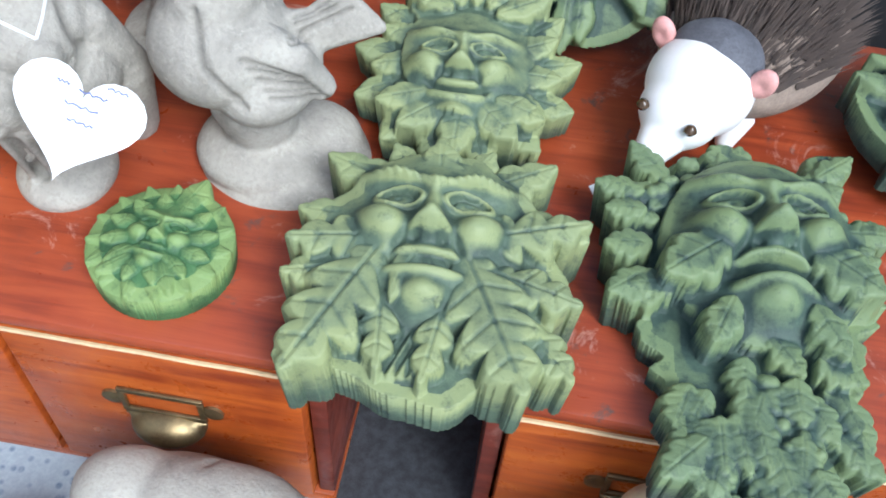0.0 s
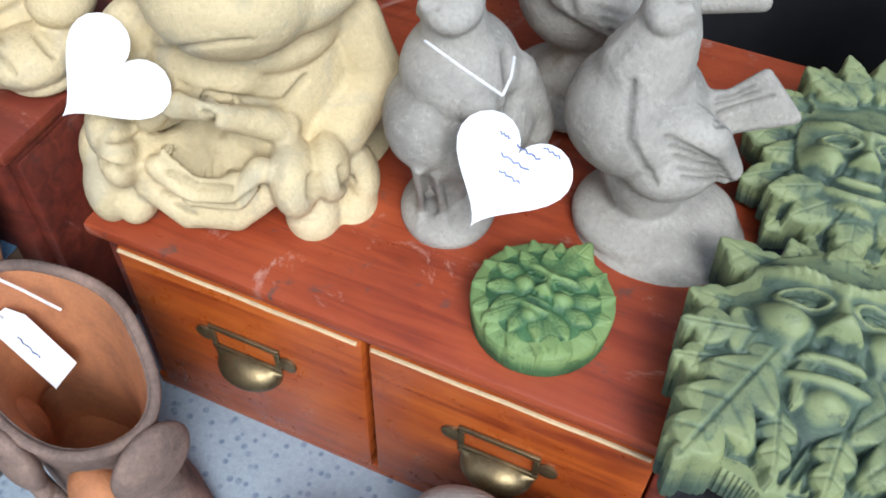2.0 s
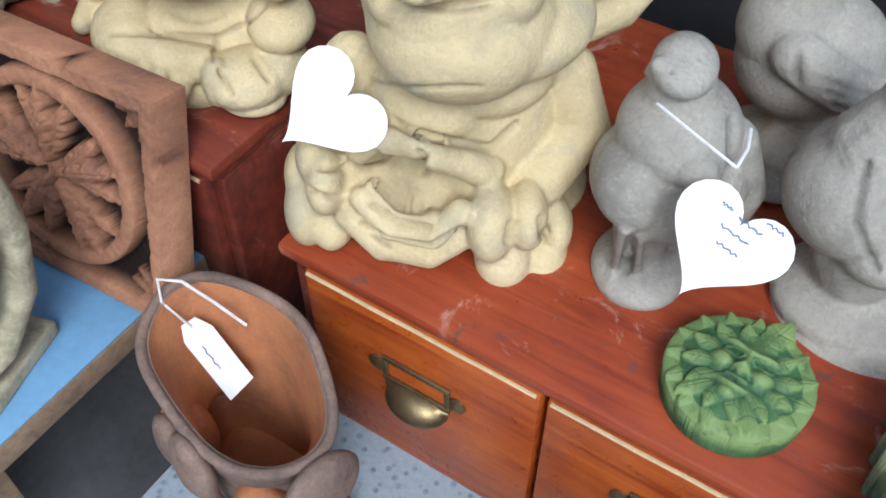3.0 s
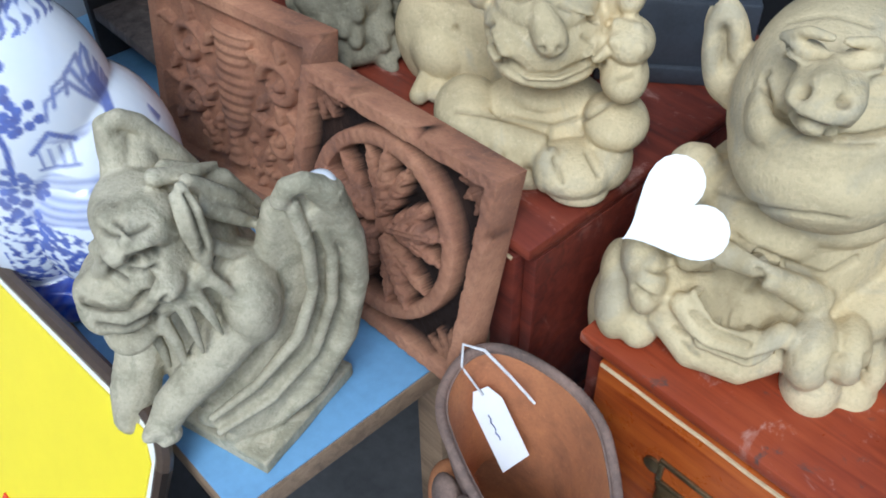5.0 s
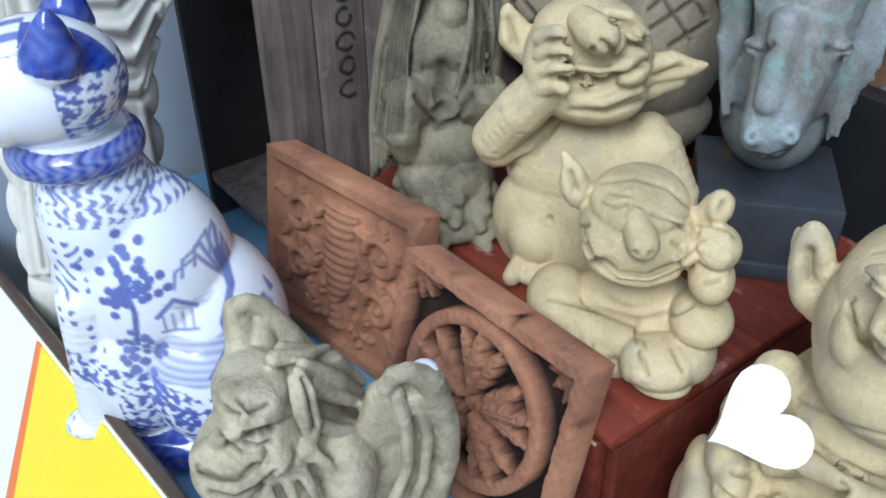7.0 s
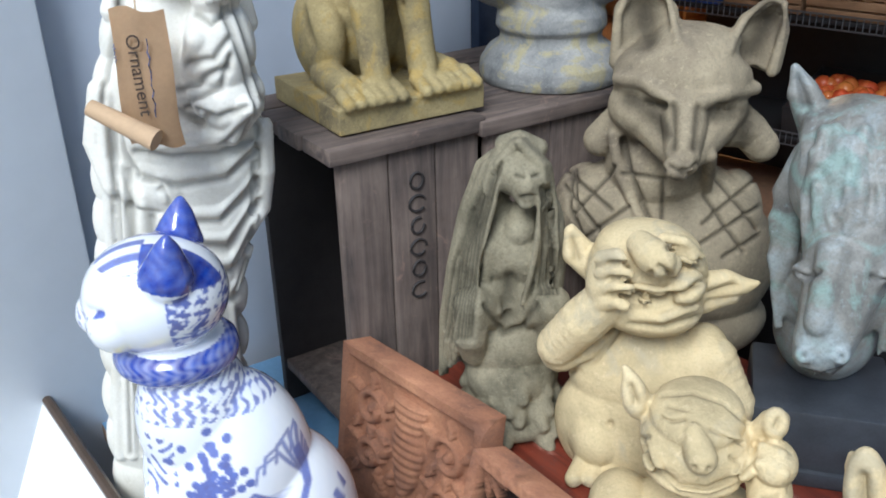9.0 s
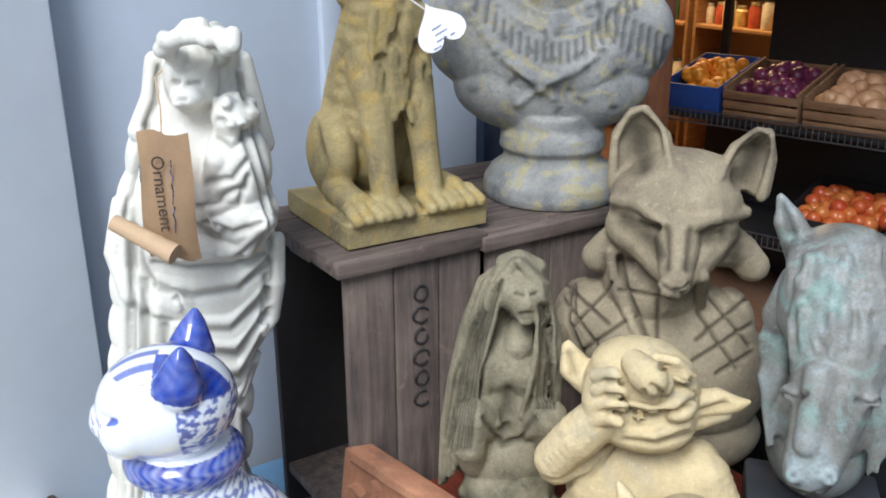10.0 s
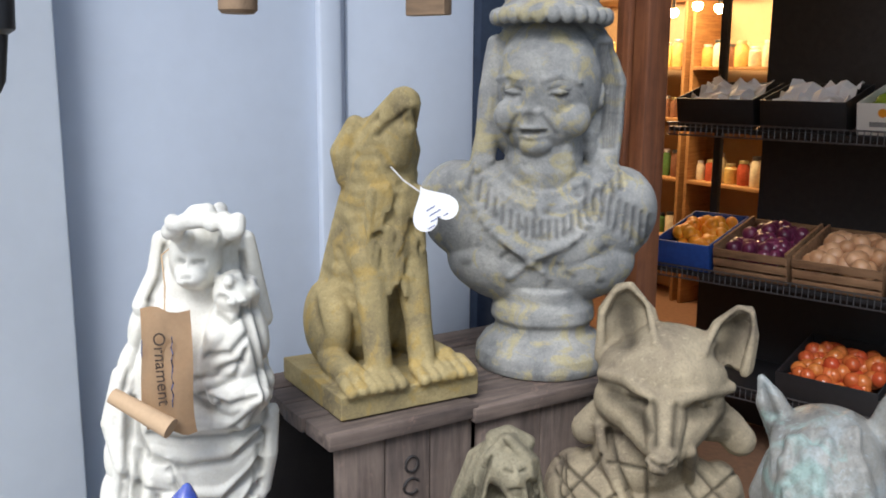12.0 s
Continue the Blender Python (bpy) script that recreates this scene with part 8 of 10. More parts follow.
    c.mark(0.0064, -0.0060, (-0.0633, -0.0317, 0.3155))
    c.mark(0.0064, -0.0060, (-0.0526, -0.0384, 0.3085))
    c.mark(0.0064, -0.0060, (-0.042, -0.0446, 0.3033))
    c.mark(0.0064, -0.0060, (-0.0312, -0.0494, 0.2996))
    c.mark(0.0064, -0.0060, (-0.0203, -0.053, 0.2975))
    c.mark(0.0064, -0.0060, (-0.0093, -0.055, 0.2969))
    c.mark(0.0063, -0.0060, (0.002, -0.0555, 0.2978))
    c.mark(0.0063, -0.0060, (0.0135, -0.0543, 0.3003))
    c.mark(0.0063, -0.0060, (0.0253, -0.0511, 0.3042))
    c.mark(0.0063, -0.0060, (0.0368, -0.0495, 0.31))
    c.mark(0.0063, -0.0060, (0.0488, -0.0454, 0.3172))
    c.mark(0.0063, -0.0060, (0.0618, -0.0366, 0.3257))
    c.mark(0.0063, -0.0060, (0.0773, -0.0167, 0.3349))
    c.mark(0.0063, -0.0060, (0.0874, -0.021, 0.3484))
    c.mark(0.0055, -0.0060, (-0.1164, -0.0023, 0.3321))
    c.mark(0.0055, -0.0060, (-0.106, -0.009, 0.3207))
    c.mark(0.0055, -0.0060, (-0.0962, -0.0212, 0.3112))
    c.mark(0.0055, -0.0060, (-0.0862, -0.0303, 0.3026))
    c.mark(0.0055, -0.0060, (-0.0764, -0.0406, 0.2955))
    c.mark(0.0055, -0.0060, (-0.0665, -0.0483, 0.2893))
    c.mark(0.0055, -0.0060, (-0.0565, -0.0542, 0.2841))
    c.mark(0.0055, -0.0060, (-0.0463, -0.0587, 0.28))
    c.mark(0.0055, -0.0060, (-0.0365, -0.0647, 0.2773))
    c.mark(0.0055, -0.0060, (-0.0264, -0.069, 0.2755))
    c.mark(0.0055, -0.0060, (-0.0162, -0.0717, 0.2748))
    c.mark(0.0055, -0.0060, (-0.0058, -0.0729, 0.2749))
    c.mark(0.0055, -0.0060, (0.0048, -0.0726, 0.2761))
    c.mark(0.0054, -0.0060, (0.0157, -0.0706, 0.2781))
    c.mark(0.0054, -0.0060, (0.0269, -0.0674, 0.2813))
    c.mark(0.0054, -0.0060, (0.0378, -0.065, 0.2857))
    c.mark(0.0054, -0.0060, (0.0491, -0.0612, 0.2911))
    c.mark(0.0054, -0.0060, (0.0609, -0.055, 0.2975))
    c.mark(0.0054, -0.0060, (0.0728, -0.0486, 0.3051))
    c.mark(0.0054, -0.0060, (0.0846, -0.0424, 0.3139))
    c.mark(0.0054, -0.0060, (0.0969, -0.0343, 0.3239))
    c.mark(0.0054, -0.0060, (0.1099, -0.0235, 0.3348))
    c.mark(0.0073, -0.0060, (-0.1537, -0.0007, 0.3225))
    c.mark(0.0073, -0.0060, (-0.1434, -0.0146, 0.304))
    c.mark(0.0073, -0.0060, (-0.1327, -0.0212, 0.2865))
    c.mark(0.0073, -0.0060, (-0.1228, -0.0359, 0.2719))
    c.mark(0.0074, -0.0060, (-0.1126, -0.0451, 0.2583))
    c.mark(0.0074, -0.0060, (-0.1021, -0.0512, 0.246))
    c.mark(0.0074, -0.0060, (-0.0919, -0.0582, 0.2356))
    c.mark(0.0074, -0.0060, (-0.0818, -0.066, 0.227))
    c.mark(0.0074, -0.0060, (-0.0715, -0.0716, 0.2197))
    c.mark(0.0074, -0.0060, (-0.0612, -0.0758, 0.2139))
    c.mark(0.0074, -0.0060, (-0.0508, -0.0791, 0.2096))
    c.mark(0.0074, -0.0060, (-0.0404, -0.0819, 0.2068))
    c.mark(0.0074, -0.0060, (-0.03, -0.0843, 0.2056))
    c.mark(0.0074, -0.0060, (-0.0196, -0.0864, 0.206))
    c.mark(0.0073, -0.0060, (-0.0093, -0.0883, 0.208))
    c.mark(0.0073, -0.0060, (0.0011, -0.0897, 0.2115))
    c.mark(0.0073, -0.0060, (0.0115, -0.0907, 0.2166))
    c.mark(0.0073, -0.0060, (0.0219, -0.0907, 0.2231))
    c.mark(0.0073, -0.0060, (0.0326, -0.0896, 0.2311))
    c.mark(0.0073, -0.0060, (0.0436, -0.0865, 0.2403))
    c.mark(0.0073, -0.0060, (0.0552, -0.0805, 0.2507))
    c.mark(0.0073, -0.0060, (0.067, -0.0733, 0.2627))
    c.mark(0.0072, -0.0060, (0.0787, -0.0668, 0.2764))
    c.mark(0.0072, -0.0060, (0.0917, -0.0548, 0.2912))
    c.mark(0.0072, -0.0060, (0.1029, -0.0504, 0.3088))
    c.mark(0.0072, -0.0060, (0.1164, -0.0366, 0.327))
    c.mark(0.0037, 0.0040, (-0.1253, 0.0028, 0.3278), (-0.1302, -0.0153, 0.3018))
    c.mark(0.0037, 0.0040, (-0.1135, -0.0113, 0.3126), (-0.1181, -0.0293, 0.2869))
    c.mark(0.0037, 0.0040, (-0.102, -0.0262, 0.2996), (-0.1061, -0.0425, 0.274))
    c.mark(0.0037, 0.0040, (-0.0907, -0.0405, 0.2886), (-0.0939, -0.0514, 0.2625))
    c.mark(0.0037, 0.0040, (-0.079, -0.0503, 0.2789), (-0.0817, -0.0594, 0.2527))
    c.mark(0.0037, 0.0040, (-0.0672, -0.0573, 0.2708), (-0.0698, -0.0691, 0.2451))
    c.mark(0.0037, 0.0040, (-0.0558, -0.0667, 0.2649), (-0.0578, -0.076, 0.239))
    c.mark(0.0037, 0.0040, (-0.0442, -0.0735, 0.2605), (-0.0456, -0.081, 0.2344))
    c.mark(0.0037, 0.0040, (-0.0324, -0.0783, 0.2577), (-0.0332, -0.0848, 0.2314))
    c.mark(0.0037, 0.0040, (-0.0205, -0.0814, 0.2563), (-0.0209, -0.0875, 0.23))
    c.mark(0.0037, 0.0040, (-0.0083, -0.0831, 0.2566), (-0.0084, -0.0893, 0.2303))
    c.mark(0.0037, 0.0040, (0.0039, -0.0833, 0.2584), (0.0041, -0.0901, 0.2323))
    c.mark(0.0037, 0.0040, (0.0165, -0.0818, 0.2618), (0.0168, -0.0899, 0.2359))
    c.mark(0.0036, 0.0040, (0.0295, -0.078, 0.2666), (0.0297, -0.0883, 0.241))
    c.mark(0.0036, 0.0040, (0.0431, -0.0712, 0.2728), (0.043, -0.0847, 0.2476))
    c.mark(0.0036, 0.0040, (0.0562, -0.0667, 0.2813), (0.057, -0.0776, 0.2555))
    c.mark(0.0036, 0.0040, (0.0701, -0.059, 0.2912), (0.0707, -0.0721, 0.2656))
    c.mark(0.0036, 0.0040, (0.0849, -0.0471, 0.3024), (0.0847, -0.0654, 0.2774))
    c.mark(0.0036, 0.0040, (0.098, -0.0426, 0.3166), (0.0989, -0.0577, 0.2909))
    c.mark(0.0036, 0.0040, (0.1133, -0.0293, 0.3317), (0.1122, -0.0535, 0.3069))
    c.mark(0.0127, -0.0060, (-0.0273, -0.0767, 0.2635))
    c.mark(0.0081, -0.0050, (-0.0254, -0.0611, 0.284))
    c.mark(0.0145, -0.0050, (0.0737, -0.0753, 0.2495))
    c.mark(0.0064, -0.0060, (0.0077, -0.0907, 0.2249), (-0.0688, -0.0632, 0.1638))
    c.mark(0.0064, -0.0060, (-0.0711, -0.0718, 0.2215), (-0.016, -0.0781, 0.1762))
    c.mark(0.0045, 0.0013, (-0.0311, -0.0699, 0.2729), (-0.0275, -0.0774, 0.2622))
    c.mark(0.0043, -0.0014, (0.0785, -0.0694, 0.2706), (0.07, -0.0725, 0.2647))
    c.mark(0.0046, 0.0022, (0.0847, -0.0689, 0.154), (0.0795, -0.0705, 0.1543))
    c.mark(0.0040, 0.0020, (0.0444, -0.0577, 0.2961), (0.0392, -0.057, 0.2973))
    c.mark(0.0037, -0.0010, (0.0001, -0.087, 0.1981), (-0.0014, -0.0864, 0.1965))
    c.mark(0.0072, -0.0007, (-0.1003, -0.0503, 0.2071), (-0.0996, -0.0527, 0.2142))
    c.mark(0.0041, 0.0023, (-0.0826, -0.0596, 0.1946), (-0.0733, -0.0682, 0.2034))
    c.mark(0.0064, 0.0015, (0.1041, -0.0706, 0.2476), (0.0987, -0.0722, 0.2421))
    c.mark(0.0047, 0.0015, (0.0228, -0.0812, 0.1738), (0.0351, -0.0803, 0.1678))
    c.mark(0.0054, -0.0009, (-0.0104, -0.0587, 0.2914), (-0.0053, -0.0625, 0.2862))
    c.mark(0.0060, 0.0008, (-0.0031, -0.068, 0.2808), (-0.0121, -0.0747, 0.2715))
    c.mark(0.0070, -0.0022, (0.0228, -0.0622, 0.2902), (0.0181, -0.0656, 0.284))
    c.mark(0.0060, -0.0003, (0.0036, -0.0905, 0.2199), (-0.0013, -0.0902, 0.2251))
    c.mark(0.0065, 0.0003, (-0.1387, -0.0267, 0.1789), (-0.1328, -0.0318, 0.1813))
    c.mark(0.0069, -0.0027, (-0.0862, -0.0598, 0.2445), (-0.086, -0.0586, 0.248))
    c.mark(0.0048, -0.0006, (0.0527, -0.0803, 0.2528), (0.0535, -0.0829, 0.2455))
    c.mark(0.0041, -0.0014, (-0.0604, -0.0659, 0.1635), (-0.0706, -0.0638, 0.1699))
    c.mark(0.0043, -0.0019, (0.0581, -0.08, 0.1874), (0.0562, -0.0803, 0.1801))
    c.mark(0.0058, -0.0021, (0.0691, -0.0785, 0.1832), (0.0662, -0.0788, 0.1883))
    c.mark(0.0044, -0.0015, (-0.0156, -0.0884, 0.2172), (-0.0089, -0.0895, 0.2258))
    c.mark(0.0072, -0.0007, (0.0675, -0.0741, 0.1569), (0.0695, -0.072, 0.1526))
    c.mark(0.0062, -0.0012, (0.02, -0.0705, 0.1409), (0.0297, -0.0693, 0.139))
    c.mark(0.0037, 0.0016, (0.0069, -0.084, 0.1885), (0.0112, -0.0833, 0.1866))
    c.mark(0.0044, 0.0002, (-0.0171, -0.0875, 0.2357), (-0.0284, -0.0856, 0.2336))
    c.mark(0.0057, 0.0028, (0.0168, -0.0894, 0.2388), (0.0269, -0.0877, 0.2447))
    c.mark(0.0038, -0.0008, (0.0607, -0.0823, 0.2062), (0.0528, -0.086, 0.2144))
    c.mark(0.0049, 0.0022, (-0.0079, -0.073, 0.1501), (-0.0036, -0.076, 0.1571))
    c.mark(0.0070, 0.0013, (0.0816, -0.0724, 0.208), (0.0885, -0.0692, 0.209))
    c.mark(0.0068, -0.0004, (0.0697, -0.0701, 0.1486), (0.0772, -0.067, 0.1463))
    c.mark(0.0040, -0.0018, (-0.1276, -0.0164, 0.2981), (-0.1366, -0.0176, 0.2965))
    c.mark(0.0052, 0.0009, (0.0322, -0.09, 0.2227), (0.0272, -0.0904, 0.2218))
    c.mark(0.0043, 0.0024, (0.0489, -0.0841, 0.2453), (0.0548, -0.0823, 0.246))
    c.mark(0.0059, -0.0017, (-0.0581, -0.0774, 0.222), (-0.0702, -0.0722, 0.2256))
    c.mark(0.0053, -0.0018, (0.059, -0.0633, 0.2868), (0.052, -0.0605, 0.2918))
    c.mark(0.0038, -0.0023, (-0.0476, -0.0576, 0.2817), (-0.0559, -0.0565, 0.2799))
    c.mark(0.0053, -0.0006, (-0.1419, -0.0157, 0.3016), (-0.1364, -0.0121, 0.3094))
    c.mark(0.0038, 0.0028, (-0.0496, -0.0776, 0.2451), (-0.0563, -0.0731, 0.2515))
    c.mark(0.0059, -0.0009, (-0.0281, -0.0616, 0.2829), (-0.037, -0.0552, 0.29))
    c.mark(0.0065, -0.0002, (0.0414, -0.0761, 0.2659), (0.0531, -0.0726, 0.2679))
    c.mark(0.0067, 0.0008, (-0.0902, -0.0523, 0.2639), (-0.0939, -0.0488, 0.2705))
    c.mark(0.0055, 0.0040, (0.0587, -0.0485, 0.3099), (0.0519, -0.0695, 0.2761))
    c.mark(0.0055, 0.0040, (0.0718, -0.0491, 0.3035), (0.0646, -0.0718, 0.2682))
    c.mark(0.0055, 0.0040, (0.0847, -0.0506, 0.2973), (0.0775, -0.0729, 0.2601))
    c.mark(0.0055, 0.0040, (0.0964, -0.0566, 0.2916), (0.0907, -0.0727, 0.2518))
    c.mark(0.0055, 0.0040, (0.1085, -0.0615, 0.2859), (0.1044, -0.0709, 0.2431))
    c.mark(0.0055, 0.0040, (0.1211, -0.0637, 0.2798), (0.1187, -0.067, 0.2341))
    c.mark(0.0055, 0.0040, (0.1345, -0.063, 0.2732), (0.134, -0.0598, 0.2244))
    c.mark(0.0055, 0.0040, (0.149, -0.0586, 0.2661), (0.1519, -0.0439, 0.2129))
    c.mark(0.0055, 0.0040, (0.1656, -0.0474, 0.2578), (0.1588, -0.0674, 0.2089))
    return c


crowned_bust().done("crowned_bust", BUSTM, 0.0030, 2, 0.0012, "weathered grey stone bust of a crowned lady on a socle", "bust", "", pose(-1.462, 0.760, 1.2545, 0, 0, 60), wash_shade=0.5)


def pigeon(turn):
    """A standing pigeon on a rocky foot, its head turned by some degrees."""
    c = Clay()
    c.ell(0, 0.005, 0.016, 0.068, 0.070, 0.022).ell(0, 0.015, 0.035, 0.050, 0.052, 0.026).ell(0, 0.03, 0.055, 0.035, 0.040, 0.03)
    c.limb((0, 0.02, 0.07, 0.030), (0, 0.015, 0.10, 0.040))
    c.ell(0, 0.005, 0.135, 0.056, 0.066, 0.062, 25).ell(0, -0.022, 0.165, 0.046, 0.044, 0.052).limb((0, -0.02, 0.185, 0.040), (0, -0.012, 0.222, 0.026), (0, -0.012, 0.238, 0.026))
    a = radians(turn)
    fx, fy = math.sin(a), -math.cos(a)
    c.ell(0.006 * fx, -0.012 + 0.006 * fy, 0.240, 0.025, 0.025, 0.023).limb((0.024 * fx, -0.012 + 0.024 * fy, 0.238, 0.011), (0.042 * fx, -0.012 + 0.042 * fy, 0.230, 0.006))
    for k in (-1, 1):
        c.limb((k * 0.046, -0.015, 0.165, 0.024), (k * 0.050, 0.03, 0.140, 0.024), (k * 0.030, 0.085, 0.128, 0.013))
        c.limb((k * 0.018, 0.01, 0.08, 0.010), (k * 0.020, -0.015, 0.045, 0.009), (k * 0.024, -0.035, 0.036, 0.006))
        for j in range(5):
            c.groove(0.0028, 0.003, (k * 0.072, 0.005 + 0.008 * j, 0.162 - 0.012 * j), (k * 0.055, 0.085, 0.138 - 0.004 * j))
        c.groove(0.004, 0.005, (k * 0.066, -0.02, 0.185), (k * 0.072, -0.01, 0.135), (k * 0.055, 0.05, 0.112))
    for j in range(5):
        x = (j - 2) * 0.0105
        c.limb((x * 0.8, 0.06, 0.130, 0.013), (x, 0.11, 0.140, 0.012), (x * 1.7, 0.155, 0.152, 0.009))
        c.groove(0.0022, 0.003, (x + 0.005, 0.09, 0.150), ((x + 0.005) * 1.7, 0.158, 0.162))
    return c


def tagged_pigeon():
    """A plump pigeon seen from its breast."""
    c = Clay()
    c.view = (-0.3168, 0.6935, -0.6471)
    c.ell(-0.0006, -0.0003, -0.0303, 0.061, 0.0625, 0.0251, 0, 0, 25)
    c.ell(-0.0054, -0.0025, 0.0039, 0.0426, 0.0481, 0.0211, 0, 0, 25)
    c.limb((-0.0099, -0.0045, 0.0359, 0.0234), (-0.0101, -0.0046, 0.0703, 0.0292))
    c.ell(-0.0048, 0.0084, 0.1044, 0.0618, 0.0596, 0.0492, 0, 0, 25)
    c.ell(-0.0071, 0.0126, 0.1503, 0.0482, 0.0529, 0.0409, 0, 0, 25)
    c.ell(-0.0166, -0.0182, 0.1157, 0.0357, 0.0481, 0.0354, 0, 0, 25)
    c.limb((-0.0109, 0.0109, 0.1717, 0.0308), (-0.0131, 0.0099, 0.1975, 0.025), (-0.0142, 0.0094, 0.2098, 0.023))
    c.ell(-0.0128, 0.0068, 0.2104, 0.0237, 0.0346, 0.0168, 0, 0, 25)
    c.limb((-0.0232, -0.0128, 0.2171, 0.0072), (-0.0356, -0.0011, 0.1973, 0.004))
    c.limb((0.0277, 0.0338, 0.1407, 0.0221), (0.0387, 0.0494, 0.0859, 0.0245), (0.0262, 0.0648, 0.0111, 0.0205))
    c.limb((0.002, 0.0643, 0.0196, 0.0257), (-0.0191, 0.1076, 0.0024, 0.0217), (0.026, -0.021, 0.1515, 0.0168))
    c.limb((-0.0017, -0.0587, 0.1016, 0.0069), (-0.0152, -0.0285, 0.0184, 0.0056), (-0.0119, -0.0428, 0.0119, 0.0038))
    c.limb((0.0047, -0.0462, 0.0881, 0.0064), (0.001, -0.0238, 0.0205, 0.0056), (0.011, -0.0326, 0.017, 0.0037))
    c.mark(0.0045, 0.0058, (-0.0008, -0.0461, 0.0783), (-0.0078, -0.0271, 0.0217))
    c.mark(0.0016, 0.0029, (-0.011, -0.0186, 0.2209))
    c.mark(0.0033, 0.0048, (0.0297, 0.0143, 0.1772), (0.0412, 0.0086, 0.1369), (0.0435, -0.0261, 0.1122))
    return c


def tail_pigeon():
    """A pigeon with its tail raised behind it."""
    c = Clay()
    c.view = (-0.581, 0.53, -0.6176)
    c.ell(0.0083, 0.0091, -0.0106, 0.0764, 0.067, 0.0268, 0, 0, 48)
    c.ell(-0.0043, -0.0047, 0.0081, 0.0549, 0.0536, 0.0235, 0, 0, 48)
    c.ell(0.006, 0.0331, 0.0004, 0.0439, 0.0446, 0.0259, 0, 0, 48)
    c.limb((-0.0035, -0.0039, 0.0225, 0.027), (-0.0067, -0.0074, 0.0596, 0.0369))
    c.ell(-0.0187, -0.0206, 0.1139, 0.0526, 0.058, 0.0461, 0, 0, 48)
    c.ell(0.0024, 0.0026, 0.0901, 0.0417, 0.0536, 0.0332, 0, 0, 48)
    c.limb((-0.0191, -0.0209, 0.1484, 0.0356), (-0.0173, -0.0124, 0.1824, 0.025), (-0.0216, -0.0104, 0.1974, 0.0202))
    c.ell(-0.0215, -0.0103, 0.2011, 0.0194, 0.0304, 0.0167, 0, 0, 48)
    c.limb((-0.0027, -0.0125, 0.2093, 0.0066), (-0.0015, -0.0029, 0.1992, 0.0033))
    c.locks(7, 0.0091, 0.0058, 4, ((0.0003, 0.0003, 0.1309), (0.0028, 0.0428, 0.1224), (0.0028, 0.0693, 0.1375)), ((0.0064, 0.0071, 0.0986), (0.0076, 0.048, 0.1002), (0.0222, 0.0906, 0.107)), 0.0000)
    c.limb((0.0118, -0.0135, 0.126, 0.0237), (0.0322, 0.0088, 0.1172, 0.0177), (0.0384, 0.0288, 0.0888, 0.0122))
    c.mark(0.0017, 0.0036, (0.0322, -0.0267, 0.1324), (0.0498, 0.0091, 0.1121))
    c.mark(0.0017, 0.0036, (0.0353, -0.0235, 0.1247), (0.0499, 0.0135, 0.1058))
    c.mark(0.0017, 0.0036, (0.0364, -0.0183, 0.1144), (0.0498, 0.0182, 0.099))
    c.mark(0.0017, 0.0036, (0.0413, -0.0166, 0.1086), (0.0501, 0.0225, 0.0928))
    c.mark(0.0017, 0.0036, (0.0464, -0.0151, 0.1031), (0.0502, 0.0273, 0.086))
    c.mark(0.0015, 0.0036, (0.0169, 0.0185, 0.141), (0.0384, 0.042, 0.169))
    c.mark(0.0015, 0.0036, (0.0181, 0.0198, 0.1354), (0.04, 0.0439, 0.1621))
    c.mark(0.0015, 0.0036, (0.0046, 0.036, 0.1125), (0.0417, 0.0457, 0.155))
    c.mark(0.0015, 0.0036, (0.0305, 0.0121, 0.136), (0.0434, 0.0476, 0.1479))
    c.mark(0.0015, 0.0036, (0.0361, 0.009, 0.1355), (0.0452, 0.0495, 0.1406))
    c.mark(0.0026, 0.0036, (0.003, -0.045, 0.1625), (0.0243, -0.0522, 0.1318), (0.04, -0.0337, 0.0974))
    c.mark(0.0015, 0.0027, (-0.0065, -0.0162, 0.2147))
    return c


BIRDS = "cast stone pigeons"
tagged_pigeon().done("pigeon_figure", GREY, 0.0024, 3, 0.0008, "grey stone pigeon with a white heart tag on a string", "garden ornament", BIRDS, pose(-0.386, 0.508, TZ, 0, 0, -6) @ Matrix.Scale(1.04, 4), wash_shade=0.4)
tail_pigeon().done("pigeon_figure", GREY, 0.0024, 3, 0.0008, "grey stone pigeon looking back over its raised tail", "garden ornament", BIRDS, pose(-0.222, 0.568, TZ, 0, 0, -46) @ Matrix.Scale(1.12, 4), wash_shade=0.4)
pigeon(20).done("pigeon_figure", GREY, 0.0030, 3, 0.0008, "buff-grey stone pigeon standing behind the others", "garden ornament", BIRDS, pose(-0.345, 0.700, TZ, 0, 0, -70), wash_shade=0.4)


# ---- bristle-backed hedgehog ----
hog = thing("hedgehog_ornament", "hedgehog ornament, white face, pink ears, dark bristle back", "garden ornament", "", pose(0.182, 0.712, TZ, 0, 0, -30))
BRISTLE = plain("dark_brown_bristle", (0.045, 0.028, 0.02), 0.7, 0.0, 0.5, 60)
FUR = plain("grey_brown_fur_band", (0.25, 0.19, 0.15), 0.85, 0.0, 0.35, 60, 0.6)
HOGW = plain("white_face_paint", (0.82, 0.80, 0.79), 0.45, 0.0, 0.05, 30)
c = Clay()
c.ell(0, 0.06, 0.060, 0.085, 0.115, 0.052)
c.done("body", FUR, 0.004, 3, 0.001, parent=hog)
b = bmesh.new()
rnd = random.Random(31)
